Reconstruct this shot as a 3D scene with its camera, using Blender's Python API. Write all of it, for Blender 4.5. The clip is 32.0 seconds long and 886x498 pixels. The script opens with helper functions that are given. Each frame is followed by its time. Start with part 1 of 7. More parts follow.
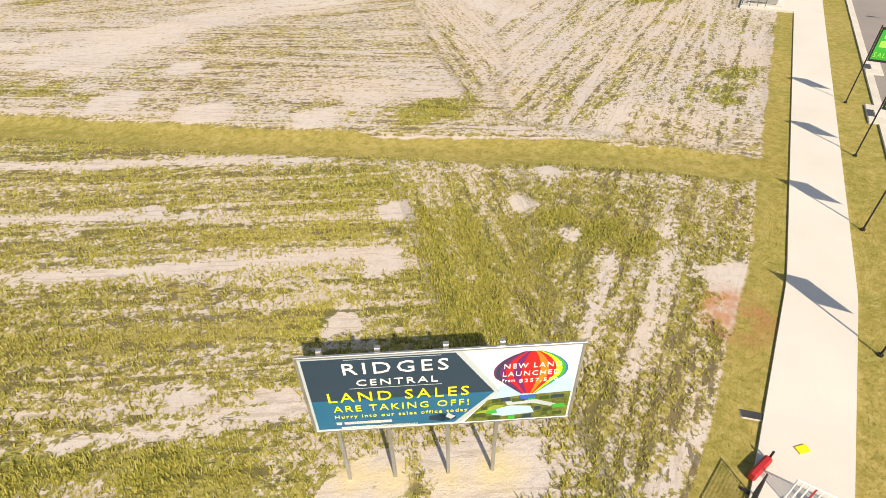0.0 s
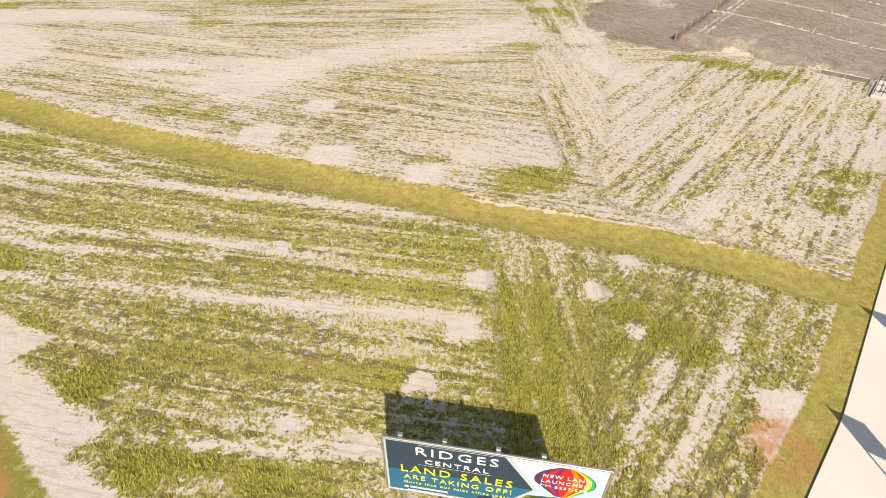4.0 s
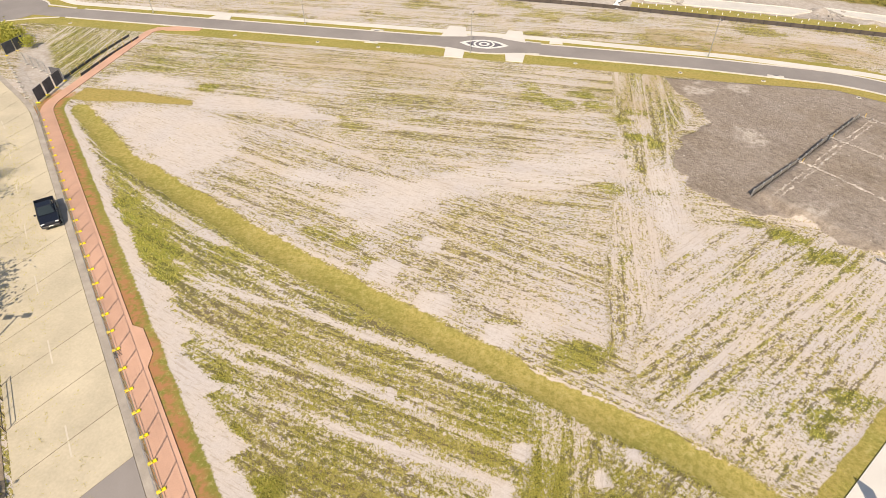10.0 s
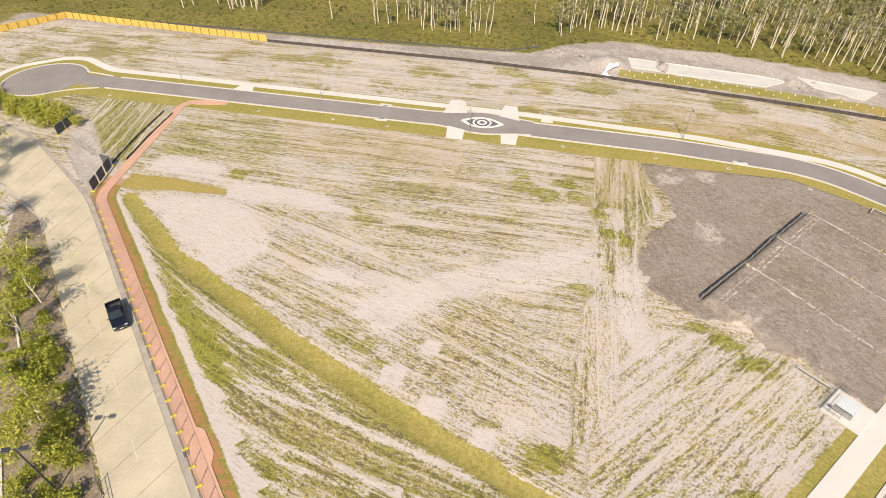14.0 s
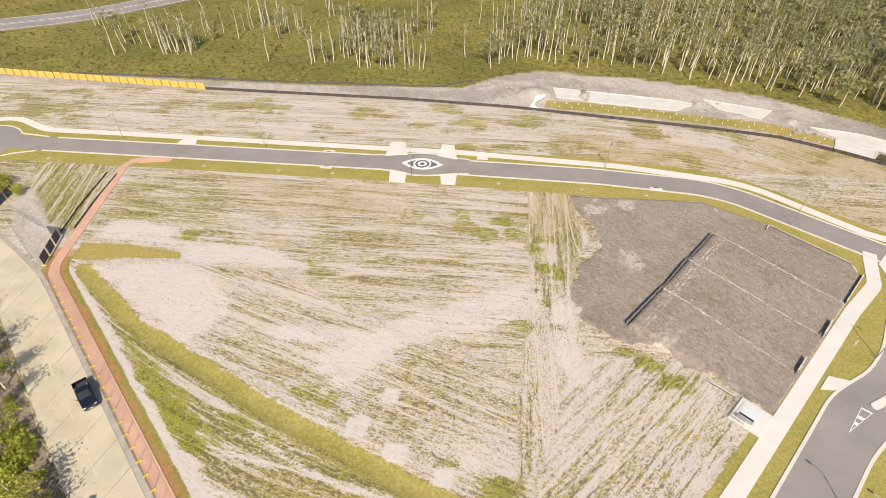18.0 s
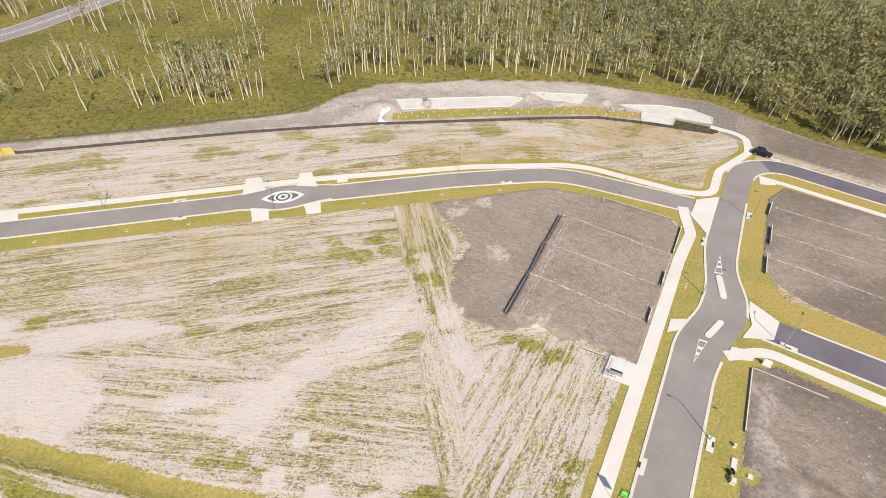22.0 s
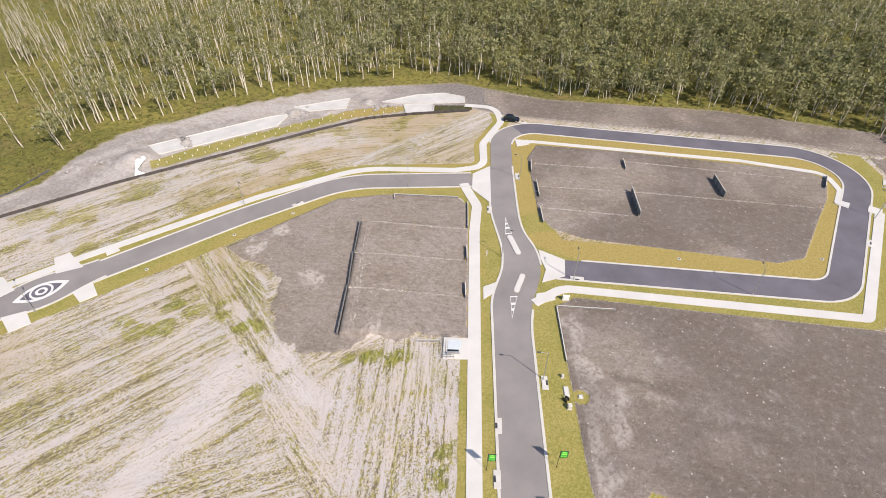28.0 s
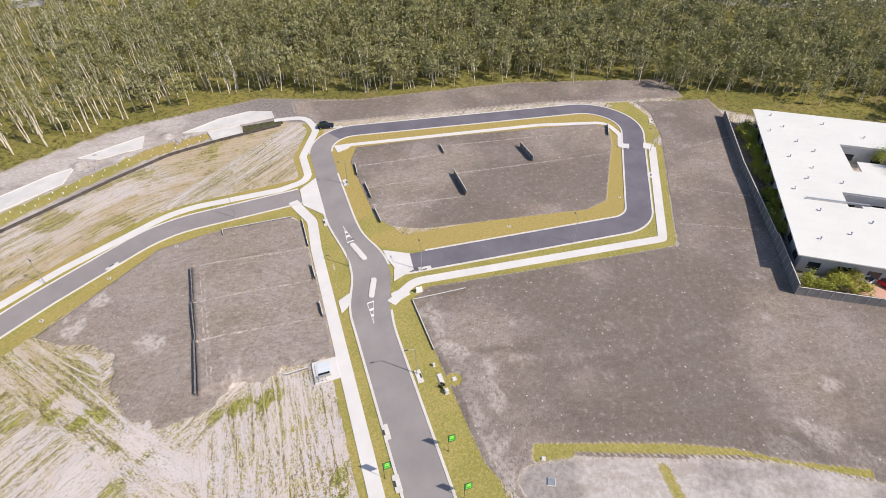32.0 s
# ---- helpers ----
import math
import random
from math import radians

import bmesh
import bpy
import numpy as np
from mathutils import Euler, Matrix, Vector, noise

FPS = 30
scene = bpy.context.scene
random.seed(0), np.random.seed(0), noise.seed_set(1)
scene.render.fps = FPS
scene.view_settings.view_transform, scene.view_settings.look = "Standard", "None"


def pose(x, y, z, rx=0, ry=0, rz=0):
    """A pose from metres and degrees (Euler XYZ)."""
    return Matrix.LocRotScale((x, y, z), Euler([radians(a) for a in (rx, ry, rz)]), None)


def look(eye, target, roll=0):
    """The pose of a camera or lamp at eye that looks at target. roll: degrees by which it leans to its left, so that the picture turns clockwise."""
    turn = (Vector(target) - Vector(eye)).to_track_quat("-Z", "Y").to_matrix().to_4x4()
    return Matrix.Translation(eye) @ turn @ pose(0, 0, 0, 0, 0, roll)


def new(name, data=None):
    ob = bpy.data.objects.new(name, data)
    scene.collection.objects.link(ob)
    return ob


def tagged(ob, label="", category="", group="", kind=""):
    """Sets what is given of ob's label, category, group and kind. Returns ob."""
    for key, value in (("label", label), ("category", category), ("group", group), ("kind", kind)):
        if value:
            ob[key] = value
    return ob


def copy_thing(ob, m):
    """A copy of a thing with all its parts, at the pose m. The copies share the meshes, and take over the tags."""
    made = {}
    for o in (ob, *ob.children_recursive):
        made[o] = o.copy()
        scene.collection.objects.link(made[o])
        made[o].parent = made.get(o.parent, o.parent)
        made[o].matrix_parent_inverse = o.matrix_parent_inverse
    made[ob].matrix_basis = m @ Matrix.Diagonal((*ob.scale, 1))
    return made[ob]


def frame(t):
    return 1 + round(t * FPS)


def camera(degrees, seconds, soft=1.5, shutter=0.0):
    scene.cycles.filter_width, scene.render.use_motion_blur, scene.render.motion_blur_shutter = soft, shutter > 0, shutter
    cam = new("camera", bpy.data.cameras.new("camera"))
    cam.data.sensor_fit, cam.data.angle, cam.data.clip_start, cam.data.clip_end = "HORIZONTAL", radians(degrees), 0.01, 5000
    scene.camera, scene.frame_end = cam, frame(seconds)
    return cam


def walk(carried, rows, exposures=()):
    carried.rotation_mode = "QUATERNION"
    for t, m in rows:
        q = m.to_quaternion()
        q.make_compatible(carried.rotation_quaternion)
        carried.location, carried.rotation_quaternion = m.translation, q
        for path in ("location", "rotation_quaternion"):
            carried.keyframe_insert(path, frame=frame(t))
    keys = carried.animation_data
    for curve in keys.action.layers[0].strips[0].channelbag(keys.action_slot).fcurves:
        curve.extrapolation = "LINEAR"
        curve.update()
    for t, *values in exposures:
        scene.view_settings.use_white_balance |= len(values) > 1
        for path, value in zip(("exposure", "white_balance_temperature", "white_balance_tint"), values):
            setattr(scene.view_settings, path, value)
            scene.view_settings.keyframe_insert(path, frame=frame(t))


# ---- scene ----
# seconds, stops, kelvin, tint: the picture starts warm and cools on the way
TONE = ((0, 0.30, 7900, 11), (9, 0.30, 7700, 13), (17, 0.30, 7300, 12), (25, 0.28, 6770, 13), (32, 0.24, 6440, 16))
cam = camera(79.73, 32.0, soft=0.6)


def flown(x, y, z, yaw, pitch, roll):
    """The pose of the drone's camera: yaw to the left of +y, pitch up, roll to the left, in degrees."""
    return pose(x, y, z, 0, 0, yaw) @ pose(0, 0, 0, 90 + pitch) @ pose(0, 0, 0, 0, 0, roll)


# seconds, x, y, z, yaw, pitch, roll
CAM_ROWS = (
    (0, -2.11, 1.12, 13.26, -13.18, -39.17, -1.28),
    (0.5, -2.11, 0.99, 13.72, -11.98, -39.03, -1.18),
    (1, -2.09, 0.84, 14.10, -10.60, -38.91, -1.04),
    (1.5, -2.09, 0.72, 14.50, -8.93, -38.77, -0.88),
    (2, -2.10, 0.64, 14.97, -7.22, -38.65, -0.71),
    (2.5, -2.12, 0.55, 15.50, -5.71, -38.55, -0.42),
    (4.5, -2.10, 0.67, 18.13, 0.53, -38.41, 0.46),
    (5, -2.13, 0.49, 19.01, 2.92, -38.50, 0.60),
    (5.5, -2.19, 0.33, 19.95, 5.35, -38.60, 0.82),
    (6, -2.22, 0.23, 20.95, 7.46, -38.64, 1.03),
    (6.5, -2.14, 0.25, 22.06, 8.73, -38.71, 1.04),
    (7, -1.93, 0.29, 23.33, 9.46, -38.84, 0.87),
    (7.5, -1.83, 0.23, 24.77, 10.02, -38.95, 0.88),
    (8, -1.89, 0.12, 26.39, 10.39, -39.06, 1.10),
    (8.5, -1.86, 0.09, 28.25, 10.71, -39.27, 1.02),
    (9, -1.71, 0.12, 30.31, 11.02, -39.56, 0.70),
    (9.5, -1.57, 0.13, 32.51, 11.20, -39.84, 0.51),
    (10, -1.52, 0.04, 34.71, 11.23, -40.01, 0.50),
    (10.5, -1.44, -0.05, 36.87, 11.32, -40.10, 0.53),
    (11, -1.29, -0.06, 39.07, 11.57, -40.20, 0.50),
    (11.5, -1.22, -0.03, 41.39, 11.70, -40.41, 0.53),
    (12, -1.21, -0.04, 43.73, 11.70, -40.63, 0.57),
    (12.5, -1.21, -0.06, 46.06, 11.70, -40.77, 0.58),
    (13, -1.22, 0.01, 48.55, 11.69, -40.94, 0.63),
    (13.5, -1.14, 0.19, 51.13, 11.76, -41.16, 0.65),
    (14, -0.99, 0.28, 53.41, 11.85, -41.24, 0.58),
    (14.5, -0.97, 0.11, 55.05, 11.79, -41.05, 0.50),
    (16.5, -0.37, 0.03, 60.93, 11.25, -41.01, 0.34),
    (17, -0.23, 0.02, 61.79, 10.61, -40.96, 0.42),
    (17.5, -0.08, 0.01, 62.49, 8.39, -40.92, 0.37),
    (18, -0.08, 0.03, 63.26, 5.20, -40.95, 0.34),
    (18.5, -0.12, 0.06, 64.20, 2.37, -41.06, 0.36),
    (19, -0.02, -0.03, 64.93, 0.18, -41.05, 0.29),
    (19.5, 0.00, -0.16, 65.41, -1.80, -40.95, 0.28),
    (20, -0.02, -0.16, 66.00, -3.80, -40.94, 0.33),
    (20.5, 0.01, -0.21, 66.52, -5.69, -40.90, 0.29),
    (21, -0.09, -0.35, 66.91, -7.57, -40.81, 0.28),
    (21.5, -0.26, -0.37, 67.45, -9.87, -40.82, 0.30),
    (22, -0.12, -0.48, 67.79, -12.38, -40.73, 0.24),
    (22.5, 0.32, -0.96, 67.66, -14.65, -40.37, 0.11),
    (23, 0.57, -1.32, 67.76, -16.75, -40.18, -0.00),
    (23.5, 0.82, -1.21, 68.45, -18.66, -40.38, -0.17),
    (24, 1.23, -0.86, 69.36, -20.50, -40.78, -0.44),
    (24.5, 1.29, -0.48, 70.05, -22.73, -41.12, -0.42),
    (25, 0.89, -0.14, 70.31, -25.34, -41.26, -0.05),
    (25.5, 0.45, 0.03, 70.26, -27.98, -41.15, 0.26),
    (27.5, 1.05, 0.13, 70.61, -36.13, -41.00, -0.02),
    (28, 0.69, 0.06, 70.24, -38.71, -40.73, -0.04),
    (28.5, 0.75, -0.01, 70.26, -41.30, -40.69, -0.12),
    (29, 1.13, -0.22, 70.60, -43.68, -40.81, -0.30),
    (29.5, 1.50, -0.48, 71.12, -45.87, -40.99, -0.51),
    (30, 1.70, -0.46, 71.53, -48.41, -41.15, -0.60),
    (30.5, 1.85, -0.45, 71.79, -51.23, -41.24, -0.67),
    (31, 1.96, -0.57, 71.99, -53.99, -41.29, -0.78),
    (31.5, 2.13, -0.67, 72.28, -56.78, -41.41, -0.89),
    (32, 2.33, -0.78, 72.83, -59.55, -41.62, -0.87),
)
walk(cam, [(row[0], flown(*row[1:])) for row in CAM_ROWS], exposures=TONE)

# ---- light ----
SUN_TO = Vector((-0.11, 1.0, -1.0)).normalized()
sun = new("sun", bpy.data.lights.new("sun", "SUN"))
sun.data.energy, sun.data.angle, sun.data.color = 4.6, radians(0.53), (1.0, 0.94, 0.84)
sun.matrix_world = look((0, -60, 90), Vector((0, -60, 90)) + SUN_TO)
world = bpy.data.worlds.new("sky")
scene.world = world
world.use_nodes = True
sky = world.node_tree.nodes.new("ShaderNodeTexSky")
sky.sky_type, sky.sun_disc = "NISHITA", False
sky.sun_elevation, sky.sun_rotation = radians(45), radians(174)
background = world.node_tree.nodes["Background"]
background.inputs["Strength"].default_value = 0.12
world.node_tree.links.new(sky.outputs["Color"], background.inputs["Color"])

# ---- materials ----
def nodes_of(name):
    m = bpy.data.materials.new(name)
    m.use_nodes = True
    t = m.node_tree
    return m, t, t.nodes["Principled BSDF"]


def node(t, kind, links=(), **values):
    """A node with attribute values, and sockets given as links of (socket, value or output)."""
    n = t.nodes.new(kind)
    for key, value in values.items():
        setattr(n, key, value)
    for socket, value in links:
        if isinstance(value, bpy.types.NodeSocket):
            t.links.new(value, n.inputs[socket])
        else:
            n.inputs[socket].default_value = value
    return n


def coords(t):
    """Real-world coordinates in metres."""
    return node(t, "ShaderNodeNewGeometry").outputs["Position"]


def grain(t, where, scale, detail=4.0, rough=0.6, stretch=None, turn=0.0):
    if stretch:
        mapping = node(t, "ShaderNodeMapping", [("Vector", where), ("Rotation", (0, 0, radians(turn))), ("Scale", stretch)], vector_type="TEXTURE")
        where = mapping.outputs["Vector"]
    return node(t, "ShaderNodeTexNoise", [("Vector", where), ("Scale", scale), ("Detail", detail), ("Roughness", rough)]).outputs["Fac"]


def ramp(t, value, low, high, a=0.0, b=1.0):
    return node(t, "ShaderNodeMapRange", [("Value", value), ("From Min", low), ("From Max", high), ("To Min", a), ("To Max", b)]).outputs["Result"]


def calc(t, op, a, b=0.0):
    return node(t, "ShaderNodeMath", [(0, a), (1, b)], operation=op).outputs["Value"]


def mixed(t, fac, a, b):
    n = node(t, "ShaderNodeMix", [("Factor", fac)], data_type="RGBA")
    for socket, value in ((6, a), (7, b)):
        if isinstance(value, bpy.types.NodeSocket):
            t.links.new(value, n.inputs[socket])
        else:
            n.inputs[socket].default_value = (*value, 1)
    return n.outputs[2]


def bumped(t, shader, height, strength=0.4, distance=0.02):
    n = node(t, "ShaderNodeBump", [("Height", height), ("Strength", strength), ("Distance", distance)])
    t.links.new(n.outputs["Normal"], shader.inputs["Normal"])


def plain(name, color, rough=0.7, metal=0.0, vary=0.12, scale=3.0, bump=0.0, fine=30.0, other=None):
    """Two-scale varied surface: broad stains and fine grain."""
    m, t, s = nodes_of(name)
    where = coords(t)
    wide, small = grain(t, where, scale / 10), grain(t, where, fine)
    fac = calc(t, "ADD", calc(t, "MULTIPLY", wide, 0.65), calc(t, "MULTIPLY", small, 0.35))
    dark = other or tuple(c * (1 - 2.2 * vary) for c in color)
    bright = tuple(min(1, c * (1 + 1.2 * vary)) for c in color)
    t.links.new(mixed(t, ramp(t, fac, 0.32, 0.68), dark, bright), s.inputs["Base Color"])
    s.inputs["Roughness"].default_value, s.inputs["Metallic"].default_value = rough, metal
    if bump:
        bumped(t, s, small, bump)
    return m


ASPHALT = plain("asphalt", (0.25, 0.226, 0.215), 0.9, vary=0.10, scale=1.2, fine=18)
ASPHALT_NEW = plain("new_asphalt", (0.14, 0.128, 0.148), 0.88, vary=0.14, scale=1.5, fine=18)
CONCRETE = plain("pale_concrete", (0.59, 0.565, 0.53), 0.85, vary=0.05, scale=2.0, fine=14)
KERB = plain("kerb_concrete", (0.56, 0.53, 0.48), 0.85, vary=0.07, scale=6, fine=9)
FADED_PAINT = plain("faded_road_paint", (0.57, 0.52, 0.43), 0.8, vary=0.08, scale=4)
SHADE_CLOTH = plain("shade_cloth", (0.10, 0.10, 0.11), 0.9, vary=0.2, scale=9)
OLD_CONCRETE = plain("old_concrete", (0.50, 0.44, 0.33), 0.85, vary=0.10, scale=2.4, fine=5)
PINK = plain("pink_path", (0.55, 0.33, 0.24), 0.85, vary=0.09, scale=2.0, fine=12)
PAINT = plain("road_paint", (0.66, 0.65, 0.62), 0.6, vary=0.04, scale=4)
WHITE = plain("white_paint", (0.80, 0.80, 0.78), 0.5, vary=0.03, scale=4)
GALV = plain("galvanised_steel", (0.50, 0.51, 0.52), 0.45, 0.8, vary=0.10, scale=20)
BLACK = plain("black_paint", (0.02, 0.02, 0.022), 0.5, vary=0.2, scale=20)
DARK_GREY = plain("dark_grey_metal", (0.07, 0.07, 0.075), 0.5, 0.3, vary=0.15, scale=20)
NAVY = plain("navy_print", (0.022, 0.05, 0.085), 0.35, vary=0.06, scale=8)
TEAL = plain("teal_print", (0.012, 0.135, 0.26), 0.35, vary=0.08, scale=8)
SILVER = plain("silver_print", (0.45, 0.52, 0.56), 0.35, vary=0.05, scale=8)
YELLOW = plain("yellow_print", (0.86, 0.78, 0.03), 0.4, vary=0.03, scale=8)
GREEN_PRINT = plain("green_print", (0.03, 0.42, 0.05), 0.45, vary=0.05, scale=8)
RED_PRINT = plain("red_print", (0.62, 0.015, 0.02), 0.4, vary=0.06, scale=8)
ORANGE_PRINT = plain("orange_print", (0.85, 0.22, 0.02), 0.4, vary=0.06, scale=8)
BLUE_PRINT = plain("blue_print", (0.03, 0.12, 0.55), 0.4, vary=0.06, scale=8)
SKY_PRINT = plain("sky_print", (0.42, 0.60, 0.80), 0.4, vary=0.05, scale=8)
SLEEPER = plain("grey_sleeper", (0.21, 0.20, 0.19), 0.9, vary=0.14, scale=10, fine=16, bump=0.3)
TIMBER = plain("yellow_pine", (0.62, 0.42, 0.10), 0.8, vary=0.14, scale=14, fine=24, bump=0.2)
BARK = plain("pale_bark", (0.63, 0.56, 0.46), 0.9, vary=0.20, scale=12, fine=8, bump=0.3)
ROCK = plain("grey_rock", (0.36, 0.33, 0.30), 0.9, vary=0.2, scale=8, fine=6, bump=0.4)
YELLOW_PLASTIC = plain("yellow_plastic", (0.85, 0.68, 0.02), 0.5, vary=0.06, scale=8)
RED_PLASTIC = plain("red_plastic", (0.42, 0.02, 0.025), 0.5, vary=0.1, scale=8)
CAR_PAINT = plain("black_car_paint", (0.012, 0.015, 0.025), 0.22, 0.2, vary=0.05, scale=2)
TYRE = plain("rubber", (0.015, 0.015, 0.015), 0.85, vary=0.2)
GLASS = plain("dark_glass", (0.02, 0.03, 0.035), 0.08, vary=0.05, scale=2)
LENS = plain("headlight_lens", (0.75, 0.78, 0.80), 0.12, vary=0.03)
ROOF = plain("white_metal_roof", (0.62, 0.61, 0.56), 0.55, vary=0.035, scale=1.0, fine=3)
RENDER_WALL = plain("grey_render", (0.42, 0.42, 0.43), 0.85, vary=0.08, scale=3)


def leafy(name, a, b, c):
    """Foliage that differs from clump to clump."""
    m, t, s = nodes_of(name)
    pick = node(t, "ShaderNodeNewGeometry").outputs["Random Per Island"]
    wide = grain(t, coords(t), 0.09, 3)
    col = mixed(t, pick, a, b)
    col = mixed(t, ramp(t, wide, 0.4, 0.62, 0.0, 0.8), col, c)
    t.links.new(col, s.inputs["Base Color"])
    s.inputs["Roughness"].default_value = 0.75
    s.inputs["Specular IOR Level"].default_value = 0.25
    thin = node(t, "ShaderNodeBsdfTranslucent", [("Color", col)])
    both = node(t, "ShaderNodeMixShader", [("Fac", 0.35), (1, s.outputs[0]), (2, thin.outputs[0])])
    t.links.new(both.outputs[0], t.nodes["Material Output"].inputs["Surface"])
    return m


WOOD_LEAF = leafy("grey_green_leaves", (0.14, 0.15, 0.05), (0.37, 0.35, 0.19), (0.27, 0.26, 0.10))
BUSH_LEAF = leafy("bright_green_leaves", (0.22, 0.26, 0.035), (0.47, 0.47, 0.085), (0.48, 0.45, 0.11))
WEED_LEAF = leafy("weed_leaves", (0.33, 0.33, 0.06), (0.60, 0.53, 0.18), (0.48, 0.44, 0.11))
HEATH_LEAF = leafy("heath_leaves", (0.13, 0.135, 0.035), (0.30, 0.27, 0.075), (0.22, 0.165, 0.065))

# ---- building helpers ----
def part(name, bm, material, parent=None, label=""):
    """Links a bmesh as one mesh object, under a thing or a part."""
    me = bpy.data.meshes.new(name)
    bm.to_mesh(me)
    bm.free()
    me.materials.append(material)
    ob = new(name, me)
    ob.parent = parent
    if label:
        ob["label"] = label
    return ob


def thing(name, where, label, category, group="", turn=0.0):
    ob = new(name)
    ob.empty_display_size = 0.3
    ob.matrix_world = pose(*where, 0, 0, turn)
    return tagged(ob, label, category, group)


def box(bm, x, y, z, sx, sy, sz, turn=0.0, bevel=0.0):
    """A box centred on x, y with its underside at z."""
    made = bmesh.ops.create_cube(bm, size=1.0, matrix=pose(x, y, z + sz / 2, 0, 0, turn) @ Matrix.Diagonal((sx, sy, sz, 1)))
    if bevel:
        edges = list({e for v in made["verts"] for e in v.link_edges})
        bmesh.ops.bevel(bm, geom=edges, offset=bevel, segments=1, affect="EDGES")
    return bm


def rod(bm, a, b, r0, r1=None, sides=8):
    """A round bar from a to b."""
    a, b = Vector(a), Vector(b)
    m = Matrix.Translation((a + b) / 2) @ (b - a).to_track_quat("Z", "Y").to_matrix().to_4x4()
    bmesh.ops.create_cone(bm, cap_ends=True, segments=sides, radius1=r0, radius2=r0 if r1 is None else r1, depth=(b - a).length, matrix=m)
    return bm


def fillet(points, step=0.7):
    """A polyline with rounded corners, from (x, y, radius) rows, as an array of points spaced by step."""
    rows = [(Vector(p[:2]), p[2] if len(p) > 2 else 0.0) for p in points]
    out = [rows[0][0]]
    for (a, _), (b, r), (c, _) in zip(rows, rows[1:], rows[2:]):
        u, v = (a - b).normalized(), (c - b).normalized()
        half = math.acos(max(-1, min(1, u @ v))) / 2
        if r <= 0 or half > 1.55:
            out.append(b)
            continue
        cut = min(r / math.tan(half), 0.49 * (a - b).length if a is not rows[0][0] else (a - b).length, (c - b).length * 0.95)
        r = cut * math.tan(half)
        p, q = b + u * cut, b + v * cut
        centre = b + (u + v).normalized() * (r / math.sin(half))
        a0 = math.atan2(*(p - centre).yx)
        sweep = (math.atan2(*(q - centre).yx) - a0 + math.pi) % (2 * math.pi) - math.pi
        count = max(3, int(abs(sweep) * max(r, 1) / step))
        out += [centre + Vector((math.cos(a0 + sweep * k / count), math.sin(a0 + sweep * k / count))) * r for k in range(count + 1)]
    out.append(rows[-1][0])
    line = np.array([tuple(p) for p in out])
    keep = [line[0]]
    for p, q in zip(line, line[1:]):
        n = max(1, int(np.hypot(*(q - p)) / 2.5))
        keep += [p + (q - p) * k / n for k in range(1, n + 1)]
    return np.array(keep)


def beside(line, d):
    """The line moved d metres to its right; d may vary from point to point."""
    t = np.gradient(line, axis=0)
    t /= np.linalg.norm(t, axis=1)[:, None] + 1e-9
    return line + np.stack([t[:, 1], -t[:, 0]], 1) * np.reshape(d, (-1, 1))


def ribbon(name, left, right, top, bottom, material, parent=None, label=""):
    """A slab between two lines of equal length, from bottom to top."""
    n = len(left)
    vs = [(*p, z) for z in (top, bottom) for side in (left, right) for p in side]
    fs = []
    for k in range(n - 1):
        a, b, c, d = k, k + 1, n + k + 1, n + k
        fs += [(a, d, c, b), (a, b, 2 * n + b, 2 * n + a), (c, d, 2 * n + d, 2 * n + c)]
    fs += [(0, 2 * n, 3 * n, n), (n - 1, 2 * n - 1, 4 * n - 1, 3 * n - 1)]
    me = bpy.data.meshes.new(name)
    me.from_pydata(vs, [], fs)
    me.materials.append(material)
    ob = new(name, me)
    ob.parent = parent
    if label:
        ob["label"] = label
    return ob


def strip(name, line, d0, d1, top, bottom, material, parent=None, label=""):
    return ribbon(name, beside(line, d0), beside(line, d1), top, bottom, material, parent, label)


def plate(name, outline, top, bottom, material, parent=None, label=""):
    """A flat slab with the given outline."""
    bm = bmesh.new()
    face = bm.faces.new([bm.verts.new((*p[:2], top)) for p in outline])
    if face.normal.z < 0 or face.calc_center_median() is None:
        face.normal_flip()
    bm.normal_update()
    if face.normal.z < 0:
        face.normal_flip()
    made = bmesh.ops.extrude_face_region(bm, geom=[face])
    bmesh.ops.translate(bm, vec=(0, 0, bottom - top), verts=[v for v in made["geom"] if isinstance(v, bmesh.types.BMVert)])
    bmesh.ops.recalc_face_normals(bm, faces=bm.faces)
    bmesh.ops.triangulate(bm, faces=[f for f in bm.faces if len(f.verts) > 4])
    return part(name, bm, material, parent, label)


def inside(px, py, outline):
    """Signed distance to a closed outline, positive inside, for arrays of points."""
    o = np.asarray(outline, float)
    d, odd = np.full(px.shape, 1e9), np.zeros(px.shape, bool)
    for (ax, ay), (bx, by) in zip(o, np.roll(o, -1, 0)):
        ex, ey = bx - ax, by - ay
        k = np.clip(((px - ax) * ex + (py - ay) * ey) / (ex * ex + ey * ey + 1e-9), 0, 1)
        d = np.minimum(d, np.hypot(px - ax - k * ex, py - ay - k * ey))
        odd ^= ((ay > py) != (by > py)) & (px < (bx - ax) * (py - ay) / (by - ay + 1e-12) + ax)
    return np.where(odd, d, -d)


def lean(line):
    """A polyline without the points that lie on straight stretches."""
    out = [line[0]]
    for a, b, c in zip(line, line[1:], line[2:]):
        u, v = b - np.asarray(out[-1]), c - b
        if abs(u[0] * v[1] - u[1] * v[0]) > 0.02 * np.hypot(*u) * np.hypot(*v):
            out.append(b)
    return np.array(out + [line[-1]])


